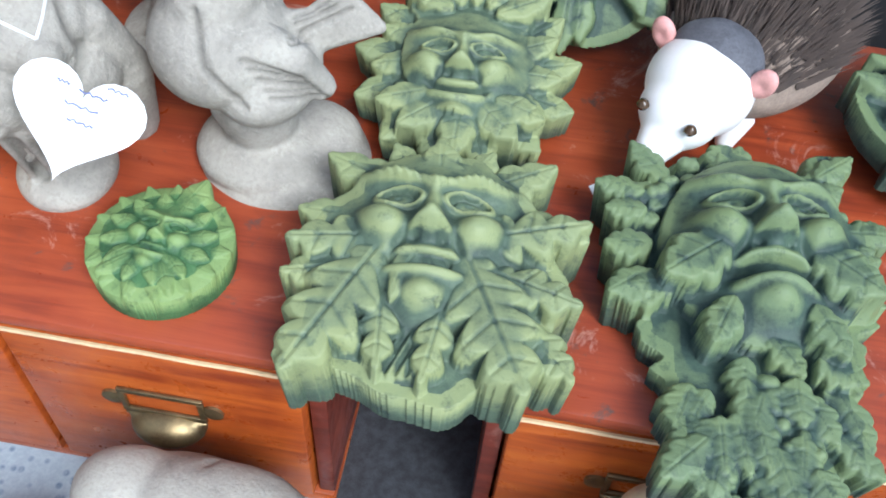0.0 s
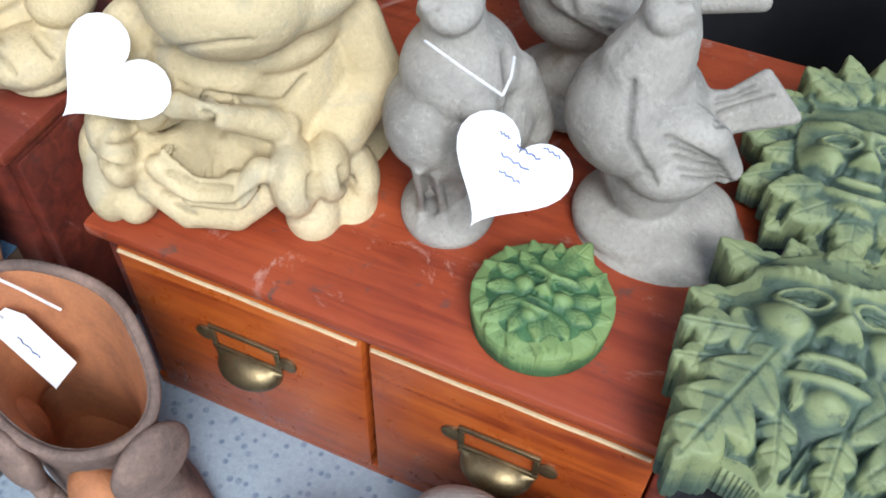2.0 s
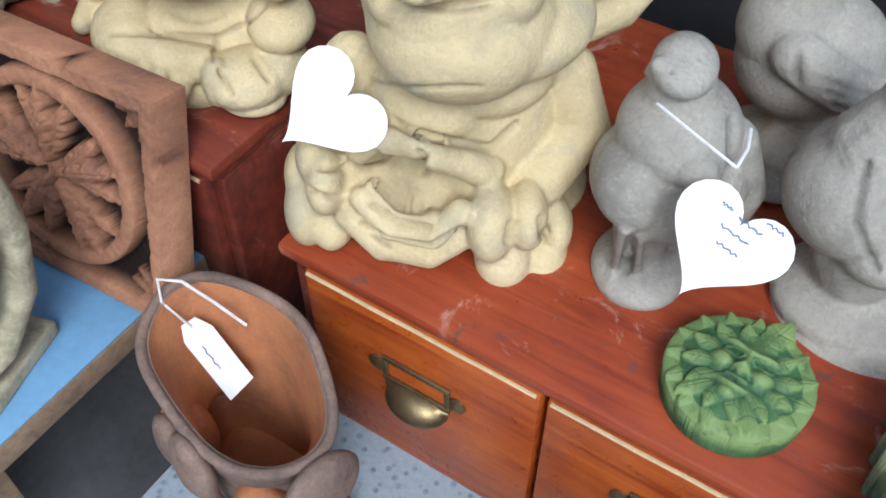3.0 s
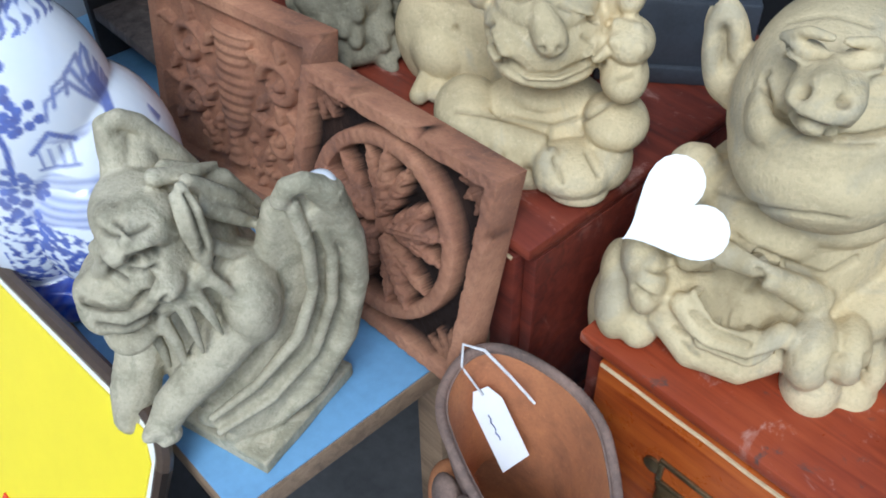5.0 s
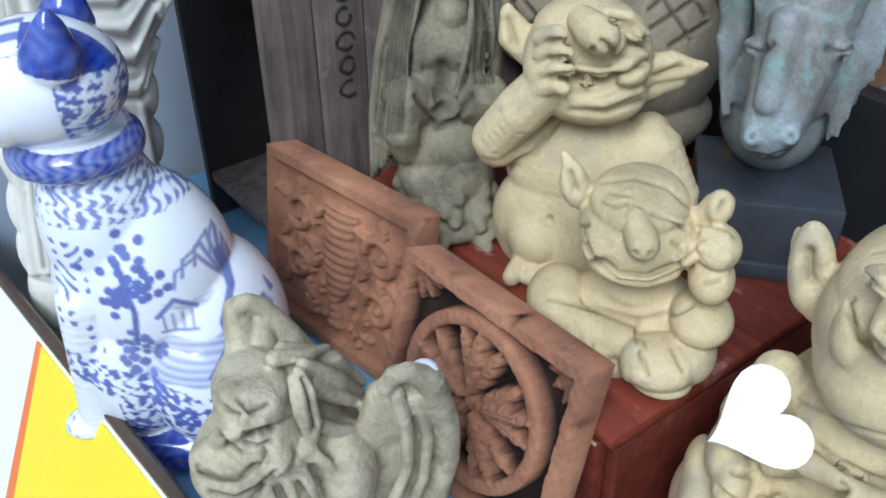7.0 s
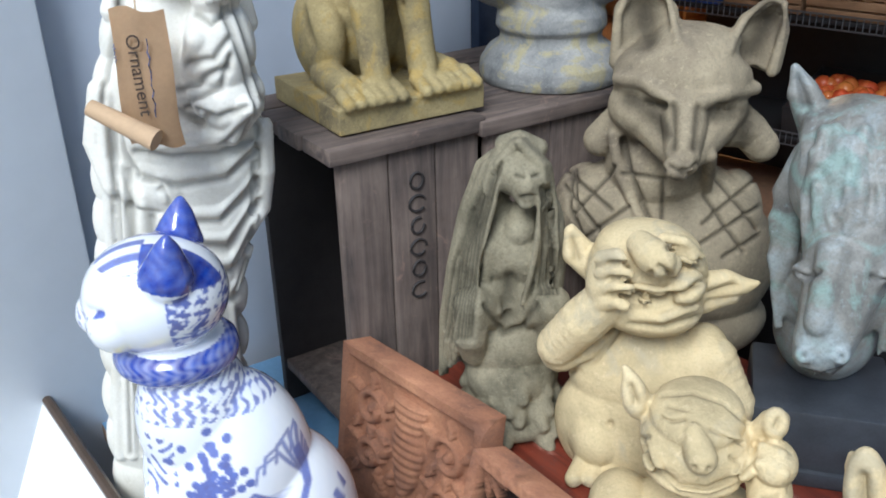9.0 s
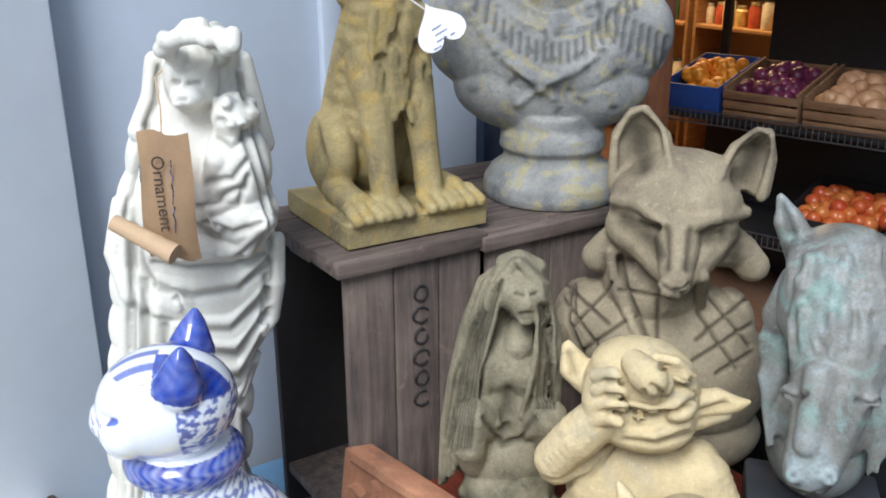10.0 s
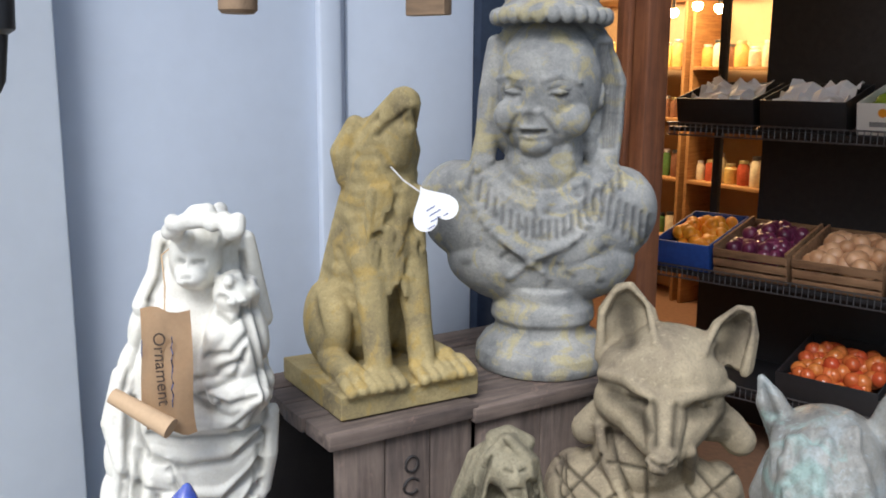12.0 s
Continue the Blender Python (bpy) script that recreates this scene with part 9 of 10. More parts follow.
for i in range(1500):
    a, e = rnd.uniform(0, math.tau), rnd.uniform(0.12, 1.5)
    n = Vector((0.082 * math.cos(a) * math.cos(e), 0.06 + 0.112 * math.sin(a) * math.cos(e), 0.066 + 0.048 * math.sin(e)))
    d = Vector((math.cos(a) * math.cos(e) * 0.6, 0.75 + 0.2 * math.sin(a), math.sin(e) * 0.7 + 0.25)).normalized()
    s = d.cross(Vector((0, 0, 1))).normalized() * 0.0016
    t = n + d * rnd.uniform(0.022, 0.040)
    q = d.cross(s).normalized() * 0.0014
    v = [b.verts.new(n + s), b.verts.new(n - s * 0.5 + q), b.verts.new(n - s * 0.5 - q), b.verts.new(t)]
    for f in ((0, 1, 3), (1, 2, 3), (2, 0, 3)):
        b.faces.new([v[j] for j in f])
tagged(part("bristles", b, BRISTLE, hog, "dense dark bristles"), kind="stuff")
c = Clay()
c.ell(0, -0.055, 0.072, 0.050, 0.048, 0.046).ell(0, -0.085, 0.062, 0.038, 0.036, 0.034).limb((0, -0.09, 0.055, 0.028), (0, -0.138, 0.038, 0.013))
head = c.done("head", HOGW, 0.0028, 4, parent=hog, label="white painted face")
c = Clay()
c.ell(0, -0.036, 0.092, 0.044, 0.036, 0.034)
c.done("cap", plain("black_grey_fur_cap", (0.10, 0.10, 0.115), 0.8, 0.0, 0.5, 50, 0.6), 0.003, 2, 0.002, parent=head, label="dark furry cap")
for k in (-1, 1):
    c = Clay()
    c.ell(k * 0.050, -0.048, 0.100, 0.012, 0.007, 0.017, 0, k * 20).front(0.006, 0.003, 0, (k * 0.050, 0.100))
    c.done("ear", PINK, 0.0018, 2, parent=head, label="pink ear")
    b = bmesh.new()
    lathe(b, ((0.0, -0.006), (0.004, -0.004), (0.006, 0), (0.004, 0.004), (0.0, 0.006)), 14, Matrix.Translation((k * 0.024, -0.116, 0.076)))
    part("eye", b, plain("amber_dark_eye", (0.06, 0.03, 0.01), 0.1), head, "glossy amber eye")
    c = Clay()
    c.limb((k * 0.035, -0.02, 0.03, 0.016), (k * 0.035, -0.035, 0.010, 0.010))
    c.done("foot", HOGW, 0.0025, 2, parent=hog)
c = Clay()
c.ell(0, -0.146, 0.036, 0.012, 0.009, 0.009)
c.done("nose", plain("pinkish_nose", (0.58, 0.30, 0.19), 0.5), 0.0018, 2, parent=head, label="pinkish brown nose")


# ---- boot planter and the things standing in front of the chests ----
def boot_planter():
    p = thing("boot_planter", "smoky terracotta boot planter, orange inside, frayed rim", "planter", "", pose(-0.652, 0.244, 0.536, 0, 0, -14))
    rows, sides = [], 48
    prof = ((0.0, 0.050, 0.10), (0.02, 0.058, 0.118), (0.07, 0.056, 0.105), (0.12, 0.056, 0.078), (0.17, 0.062, 0.082), (0.22, 0.070, 0.098), (0.255, 0.074, 0.108))

    def ring(bm, z, a, b, shrink, lift=0.0):
        out = []
        for i in range(sides):
            t = i / sides * math.tau
            r = 1 + 0.05 * math.cos(2 * t + 0.6) + 0.02 * math.sin(5 * t)
            sag = -0.030 * max(0.0, math.cos(t + 0.35)) if z > 0.2 else 0.0
            out.append(bm.verts.new(((b - shrink) * r * math.cos(t) + (0.03 if z < 0.06 else 0.0), (a - shrink) * r * math.sin(t), z + sag + lift)))
        return out

    o = bmesh.new()
    rings = [ring(o, z, a, b, 0) for z, a, b in prof] + [ring(o, 0.255, 0.074, 0.108, 0.010)]
    for u, v in zip(rings, rings[1:]):
        for i in range(sides):
            o.faces.new((u[i], u[(i + 1) % sides], v[(i + 1) % sides], v[i]))
    o.faces.new(rings[0][::-1])
    part("boot", o, SOOT, p)
    n = bmesh.new()
    rings = [ring(n, z, a, b, 0.0102) for z, a, b in prof[::-1][:-1]]
    for u, v in zip(rings, rings[1:]):
        for i in range(sides):
            n.faces.new((u[i], u[(i + 1) % sides], v[(i + 1) % sides], v[i]))
    n.faces.new(rings[-1])
    part("lining", n, ORANGE, p, "bare orange clay inside")
    f = Clay()
    for i in range(96):
        t = i / 96 * math.tau
        r = 1 + 0.05 * math.cos(2 * t + 0.6) + 0.02 * math.sin(5 * t)
        sag = -0.030 * max(0.0, math.cos(t + 0.35))
        f.ell(0.105 * r * math.cos(t), 0.071 * r * math.sin(t), 0.255 + sag, 0.0055)
    f.done("rim", SOOT, 0.0022, 1, parent=p, label="rope-like frayed rim")
    t = Clay()
    t.ell(0.122, -0.005, 0.20, 0.016, 0.040, 0.040).ell(0.03, -0.075, 0.20, 0.030, 0.014, 0.045).ell(-0.02, -0.070, 0.17, 0.026, 0.014, 0.040)
    t.limb((0.0, -0.068, 0.19, 0.010), (0.05, -0.075, 0.16, 0.009), (0.0, -0.066, 0.12, 0.009), (0.06, -0.066, 0.09, 0.009))
    t.done("tongue", SOOT, 0.003, 2, 0.001, parent=p, label="lumpy modelled tongue and laces")
    for x, y, z, a in ((0.075, -0.042, 0.12, 0.038), (-0.055, -0.045, 0.11, 0.035)):
        g = Clay()
        g.ell(x, y, z, a, 0.026, 0.05)
        g.done("patch", ORANGE, 0.003, 3, 0.001, parent=p, label="orange worn patch")


boot_planter()

c = Clay()
c.ell(0, 0, 0.10, 0.105, 0.068, 0.105).ell(0.03, 0, 0.165, 0.085, 0.055, 0.040).ell(-0.06, 0.0, 0.155, 0.05, 0.045, 0.045).ell(0, 0, 0.02, 0.10, 0.07, 0.03).pair(0.07, -0.04, 0.03, 0.035)
c.groove(0.005, 0.005, (-0.03, -0.07, 0.14), (0.0, -0.05, 0.19), (0.0, 0.05, 0.19))
c.done("stone_animal", GREY, 0.004, 5, 0.002, "pale rounded cast-stone animal standing before the chest", "garden ornament", "", pose(-0.215, 0.265, 0.536, 0, 0, -8))
c = Clay()
c.ell(0, 0, 0.215, 0.040, 0.040, 0.040).ell(-0.03, -0.02, 0.12, 0.055, 0.05, 0.075).limb((-0.01, 0, 0.15, 0.03), (0, 0, 0.2, 0.03)).ell(-0.03, -0.01, 0.03, 0.055, 0.05, 0.03).limb((-0.04, -0.01, 0.185, 0.022), (-0.07, -0.01, 0.180, 0.012))
c.done("duck_figure", PALE, 0.003, 5, 0.0, "smooth pale duck figure with a round head", "garden ornament", "", pose(0.160, 0.300, 0.536, 0, 0, 0))
c = Clay()
c.ell(0, 0, 0.05, 0.05, 0.045, 0.05)
rnd = random.Random(77)
for i in range(60):
    a, e = rnd.uniform(0, math.tau), rnd.uniform(-0.2, 1.5)
    c.limb((0.045 * math.cos(a) * math.cos(e), 0.04 * math.sin(a) * math.cos(e), 0.05 + 0.045 * math.sin(e), 0.011), (0.064 * math.cos(a) * math.cos(e), 0.058 * math.sin(a) * math.cos(e), 0.045 + 0.055 * math.sin(e), 0.004))
c.done("leafy_ball", DEEP, 0.003, 1, 0.0, "small dark green leafy ornament on the patterned cloth", "garden ornament", "", pose(-0.385, 0.225, 0.536, 0, 0, 0))


# ---- crates behind the figures ----
def slatted_crate(label, x0, x1, y0, y1, z0, z1, stamped):
    """A tall box stood on end, its open side towards -y, with a shelf and a boarded front towards +x."""
    t = thing("wooden_crate", label, "crate", "wooden crates", pose(x1, y0, z0))
    w, d, h = x1 - x0, y1 - y0, z1 - z0
    n = 3
    for i in range(n):
        a, b = d * i / n + 0.001, d * (i + 1) / n - 0.001
        part("front_board", boxed(-0.018, 0.001 * (i % 2), a, b, 0, h - 0.024, 0.0025), CRATEW, t)
    for i in range(4):
        a, b = -w + w * i / 4 + 0.0015, -w + w * (i + 1) / 4 - 0.0015
        part("top_board", boxed(a + (0.0 if i < 3 else 0.0), b + (0.014 if i == 3 else 0), -0.022 + 0.004 * (i % 2), d + 0.004, h - 0.0235, h - 0.001 * (i % 2), 0.003), CRATEX, t)
    # Inner boards near black: the crate's inner shade put into their colour.
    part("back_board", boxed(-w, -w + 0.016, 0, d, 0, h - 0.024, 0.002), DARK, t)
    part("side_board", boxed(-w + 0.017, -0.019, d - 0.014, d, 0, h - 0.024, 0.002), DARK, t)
    for z in (0.0, h * 0.62):
        part("shelf_board", boxed(-w + 0.017, -0.019, 0.004, d - 0.016, z, z + 0.018, 0.002), CRATEW, t)
    if stamped:
        for i in range(6):
            s = bmesh.new()
            z = h - 0.075 - 0.034 * i
            pts = [(0.0022, d * 0.52 + 0.013 * math.cos(a) * (1 if i % 2 else 0.8), z + 0.012 * math.sin(a)) for a in np.linspace(0.5 * (i % 3), 5.6 if i % 2 else 6.28, 22)]
            tube(s, pts, 0.0022, 5)
            part("stamp", s, DARK, t, "dark stamped mark")
    return t


slatted_crate("tall weathered dark wooden crate stood on end, stamped", -1.63, -1.352, 0.312, 0.538, 0.002, 1.260, True)
slatted_crate("weathered wooden crate beside its twin, under the bust", -1.70, -1.345, 0.548, 0.90, 0.002, 1.254, False)

# ---- sign board in front of the display table ----
sg = thing("sign_board", "yellow and white sign board in a dark frame", "sign", "", pose(-1.30, -0.020, 0.795, 0, 0, 4) @ pose(0, 0, 0, -24, 0, 0) @ pose(0, 0, -0.795))
# face lies in the x-z plane and looks towards -y
sx0, sx1, stop, sbot = -0.47, 0.425, 0.792, 0.12
part("panel", plate(bmesh.new(), [(sx0, sbot), (sx1, sbot), (sx1, stop - 0.045), (sx1 - 0.014, stop - 0.014), (sx1 - 0.045, stop - 0.002), (sx0, stop - 0.002)], 0.012, Matrix.Translation((0, -0.006, 0))), SIGNW, sg)
b = bmesh.new()
plate(b, [(-0.075, sbot + 0.01), (sx1 - 0.01, sbot + 0.01), (sx1 - 0.01, stop - 0.04), (sx1 - 0.03, stop - 0.012), (-0.075, stop - 0.012)], 0.002, Matrix.Translation((0, -0.0085, 0)))
part("yellow_field", b, YELLOW, sg, "bright yellow printed field")
b = bmesh.new()
plate(b, [(-0.112, sbot + 0.01), (-0.0755, sbot + 0.01), (-0.0755, stop - 0.012), (-0.090, stop - 0.012)], 0.002, Matrix.Translation((0, -0.0085, 0)))
part("orange_band", b, SIGNO, sg, "orange printed band")
b = bmesh.new()
tube(b, [(sx0, 0, stop)] + [(sx1 - 0.04, 0, stop)] + [(sx1 - 0.04 + 0.04 * math.sin(a), 0, stop - 0.04 + 0.04 * math.cos(a)) for a in np.linspace(0.2, 1.57, 6)] + [(sx1, 0, sbot)], 0.0085, 8)
part("frame_rail", b, BROWNED, sg, "dark brown frame rail")
b = bmesh.new()
tube(b, [(sx0, 0, stop + 0.004), (sx0, 0, sbot)], 0.007, 8)
part("frame_rail", b, SIGNO, sg, "orange edge strip")
for i, (x, z, w, h, r) in enumerate(((0.22, 0.50, 0.10, 0.030, 12), (0.33, 0.48, 0.05, 0.034, -15), (0.08, 0.50, 0.09, 0.034, 8), (0.30, 0.42, 0.16, 0.030, 4), (0.08, 0.40, 0.14, 0.034, -6))):
    b = bmesh.new()
    block(b, -w / 2, w / 2, -0.0115, -0.0087, -h / 2, h / 2, 0.0008, Matrix.Translation((x, 0, z)) @ pose(0, 0, 0, 0, r, 0))
    part("lettering_bar", b, RED, sg, "red brush lettering, unreadable")

# ---- the doorway, the shop inside and the fruit stand ----
STAND = pose(-3.26, 2.90, 0, 0, 0, 15)
TIMBER = varnished("dark_red_brown_door_timber", (0.20, 0.075, 0.03), (0.13, 0.045, 0.018), (0.07, 0.024, 0.01), 0.4, 0.0, 2)
WARMW = plain("warm_brown_shop_wall", (0.34, 0.19, 0.09), 0.7, 0.0, 0.12, 2)
SHELFW = varnished("honey_shop_shelf", (0.50, 0.28, 0.11), (0.40, 0.21, 0.08), (0.26, 0.13, 0.05), 0.5)
GLASSD, _n, _l, _b = shader("door_glass", 0.05)
_b.inputs["Transmission Weight"].default_value = 1.0
_b.inputs["IOR"].default_value = 1.05
structure("door_post", boxed(WX - 0.03, WX + 0.02, 1.30, 1.37, 0, 3.2, 0.004), TIMBER, "dark red-brown timber door post")
structure("floor_shop", boxed(-7.4, WX - 0.1005, 0.2, 5.4, 0.0005, 0.004, 0), plain("brown_shop_floor", (0.18, 0.10, 0.06), 0.5), "brown shop floor behind the doorway")
structure("wall_shop_back", boxed(-7.5, -7.4, 0.2, 5.4, 0, 3.0, 0), WARMW, "warm cream back wall of the shop")
structure("wall_shop_side", boxed(-7.4, -1.92, 0.10, 0.20, 0, 3.0, 0), WARMW, "warm cream side wall of the shop")
CREAM = plain("cream_shop_wall", (0.66, 0.50, 0.30), 0.7, 0.0, 0.1, 2)
structure("wall_shop_far", boxed(-7.4, 2.0, 5.4, 5.5, 0, 3.0, 0), CREAM, "warm cream far wall of the shop")
structure("ceiling", boxed(-7.5, -1.92, 0.1, 5.5, 3.0, 3.08, 0), plain("dark_shop_ceiling", (0.20, 0.13, 0.08), 0.8), "dim brown shop ceiling")
# Added wall, near black in place of the shade behind the stand.
structure("wall_behind_stand", block(bmesh.new(), 0.22, 4.6, 0.62, 0.70, 0.006, 2.70, 0.0, STAND), DARK, "added near-black wall standing for the shade behind the fruit stand")
structure("trim_lintel", boxed(WX - 0.10, WX + 0.02, 0.931, 2.74, 2.62, 2.99, 0.004), NAVY, "dark navy lintel over the doorway")
# Unseen canopy, added to keep skylight off the stand.
structure("ceiling_canopy", boxed(-1.9195, 2.2, 1.9, 5.4, 2.72, 2.78, 0.0), DARK, "unseen canopy added to darken the fruit stand")
# Added board: its black stands in for the unlit depth behind the chests.
structure("wall_backboard", boxed(-1.34, 1.6, 1.02, 1.06, 0, 0.98, 0.002), BLACK, "added black board standing for the dark space behind the stall")

BULB, _n, _l, _b = shader("glowing_bulb", 0.3)
_b.inputs["Base Color"].default_value = (1, 0.8, 0.5, 1)
_b.inputs["Emission Color"].default_value = (1.0, 0.62, 0.26, 1)
_b.inputs["Emission Strength"].default_value = 60.0
for x, y, z in ((-4.911, 4.700, 2.151), (-4.876, 4.900, 2.203), (-4.507, 4.700, 2.161), (-6.2, 4.1, 2.62), (-3.4, 2.0, 2.62)):
    lampo = thing("ceiling_spot", "small glowing warm spot lamp under the ceiling", "lamp", "ceiling spots", pose(x, y, z))
    b = lathe(bmesh.new(), ((0.0, -0.04), (0.03, -0.025), (0.038, 0.0), (0.03, 0.02), (0.0, 0.026)), 14)
    part("bulb", b, BULB, lampo, "glowing bulb")
    part("stem", tube(bmesh.new(), [(0, 0, 0.02), (0, 0, 2.998 - z)], 0.012, 8), BLACK, lampo)
warm = new("shop_light", bpy.data.lights.new("shop_light", "AREA"))
warm.data.energy, warm.data.size, warm.data.color = 70, 1.2, (1.0, 0.66, 0.36)
warm.matrix_world = look((-5.0, 4.4, 2.9), (-5.0, 4.6, 0.0))


def shop_shelf(x, y, w, levels, seed, turn=0):
    """A honey-coloured shelf unit set with jars, tins and packets."""
    u = thing("shop_shelf", "honey wood shop shelves full of jars and packets", "shelf", "shop shelves", pose(x, y, 0.004, 0, 0, turn))
    rnd = random.Random(seed)
    for s in (0.0, w - 0.03):
        part("upright", boxed(0, 0.32, s, s + 0.03, 0, 2.25, 0.003), SHELFW, u)
    for z in levels:
        part("shelf_board", boxed(0.0, 0.33, 0.031, w - 0.031, z - 0.025, z, 0.002), SHELFW, u)
        yy = 0.07
        while yy < w - 0.10:
            q = rnd.uniform(0.03, 0.05)
            h = rnd.uniform(0.10, 0.22)
            c = rnd.choice(((0.75, 0.45, 0.12), (0.6, 0.12, 0.06), (0.85, 0.75, 0.55), (0.12, 0.25, 0.08), (0.8, 0.6, 0.2), (0.25, 0.12, 0.07)))
            j = thing("jar", "small shop jar with a plain lid on the shelf", "jar", "shop jars", pose(x, y, 0.004, 0, 0, turn) @ pose(0.22, yy, z))
            part("glass_body", lathe(bmesh.new(), ((q * 0.9, 0), (q, 0.01), (q, h * 0.75), (q * 0.7, h * 0.86), (q * 0.7, h * 0.88)), 14), plain("jar_contents", c, 0.25), j)
            part("lid", lathe(bmesh.new(), ((q * 0.75, h * 0.8801), (q * 0.76, h * 0.97), (q * 0.7, h)), 14), plain("jar_lid", rnd.choice(((0.7, 0.6, 0.3), (0.8, 0.8, 0.78), (0.1, 0.1, 0.1))), 0.3, 0.5), j)
            yy += q * 2 + rnd.uniform(0.012, 0.03)


shop_shelf(-6.35, 5.37, 1.25, (0.5, 0.95, 1.40, 1.78), 3, -90)
shop_shelf(-5.05, 5.37, 1.25, (0.5, 0.95, 1.38, 1.78), 5, -90)
for z in (2.28, 2.52, 2.76):
    structure("trim_rail", boxed(-7.38, -3.2, 5.36, 5.398, z, z + 0.05, 0.003), SHELFW, "honey wood rail along the cream shop wall")
structure("beam", boxed(-4.9, -4.8, 0.2, 5.4, 2.36, 2.46, 0.003), SHELFW, "honey wood beam across the shop")
structure("shop_pillar", boxed(-4.90, -4.80, 3.30, 3.40, 0.0045, 2.3598, 0.003), SHELFW, "honey wood pillar inside the shop")

# stickers on the door glass
dg = thing("glass_door", "glazed door leaf with round stickers, standing ajar", "door", "", pose(WX - 0.04, 0.94, 0.01))
part("stile", boxed(-0.02, 0.02, 0.0, 0.06, 0, 2.6, 0.003), TIMBER, dg)
part("stile", boxed(-0.02, 0.02, 0.340, 0.358, 0, 2.6, 0.003), TIMBER, dg)
part("bottom_rail", boxed(-0.02, 0.02, 0.0605, 0.3395, 0, 0.30, 0.003), TIMBER, dg)
pane = part("pane", boxed(-0.003, 0.003, 0.0605, 0.3395, 0.301, 2.6, 0), GLASSD, dg, "clear door pane")
pane.visible_shadow = False
STICK = plain("dark_sticker", (0.05, 0.05, 0.06), 0.4)
for z, r, m, lab in ((1.60, 0.050, STICK, "dark round sticker"), (1.46, 0.050, SIGNW, "round white sticker")):
    st = part("sticker", lathe(bmesh.new(), ((r, 0), (r, 0.0012)), 28, Matrix.Translation((0.0035, 0.225, z)) @ pose(0, 0, 0, 0, 90, 0)), m, dg, lab)
part("warning_ring", tube(bmesh.new(), [(0.0052, 0.225 + 0.040 * math.cos(a), 1.46 + 0.040 * math.sin(a)) for a in np.linspace(0, math.tau, 29)], 0.004, 6), RED, dg, "red prohibition ring")
part("warning_bar", tube(bmesh.new(), [(0.0052, 0.198, 1.487), (0.0052, 0.252, 1.433)], 0.0035, 6), RED, dg, "red slanting bar")


def round_fruit(bm, rnd, x, y, z, r, squash=1.0):
    m = Matrix.Translation((x, y, z)) @ Euler((rnd.uniform(0, 6), rnd.uniform(0, 6), 0)).to_matrix().to_4x4() @ Matrix.Diagonal((r, r, r * squash, 1))
    v = [bm.verts.new(m @ Vector(p)) for p in BALL_V.tolist()]
    for f in BALL_F.tolist():
        bm.faces.new([v[i] for i in f])


def fruit_skin(name, a, b, rough, metal=0.0):
    m, n, l, s = shader(name, rough)
    g = n.new("ShaderNodeNewGeometry")
    co = n.new("ShaderNodeTexCoord").outputs["Object"]
    f = noise_node(n, l, co, 25, 4)
    l.new(mixed(n, l, blend(n, l, (g.outputs["Random Per Island"], 0.6), (f, 0.4)), a, b), s.inputs["Base Color"])
    relief(n, l, s, noise_node(n, l, co, 300, 3), 0.15, 0.002)
    return m


ORANGES = fruit_skin("orange_peel", (0.80, 0.24, 0.02), (0.90, 0.42, 0.03), 0.4)
REDON = fruit_skin("red_onion_skin", (0.06, 0.008, 0.03), (0.22, 0.04, 0.10), 0.3)
ONIONS = fruit_skin("brown_onion_skin", (0.42, 0.20, 0.09), (0.66, 0.40, 0.24), 0.35)
APPLES = fruit_skin("red_apple_skin", (0.42, 0.02, 0.015), (0.60, 0.22, 0.05), 0.25)
GREENA = fruit_skin("green_apple_skin", (0.22, 0.38, 0.03), (0.36, 0.50, 0.06), 0.25)
TRAYB = plain("blue_printed_cardboard", (0.02, 0.07, 0.30), 0.5)
SLATB = varnished("thin_crate_slat", (0.30, 0.17, 0.09), (0.22, 0.12, 0.06), (0.12, 0.06, 0.03), 0.7)
CARDB = plain("brown_cardboard", (0.22, 0.13, 0.07), 0.8)
BAG, _n, _l, _b = shader("thin_grey_plastic_bag", 0.25)
_b.inputs["Base Color"].default_value = (0.30, 0.30, 0.32, 1)
_b.inputs["Alpha"].default_value = 0.45


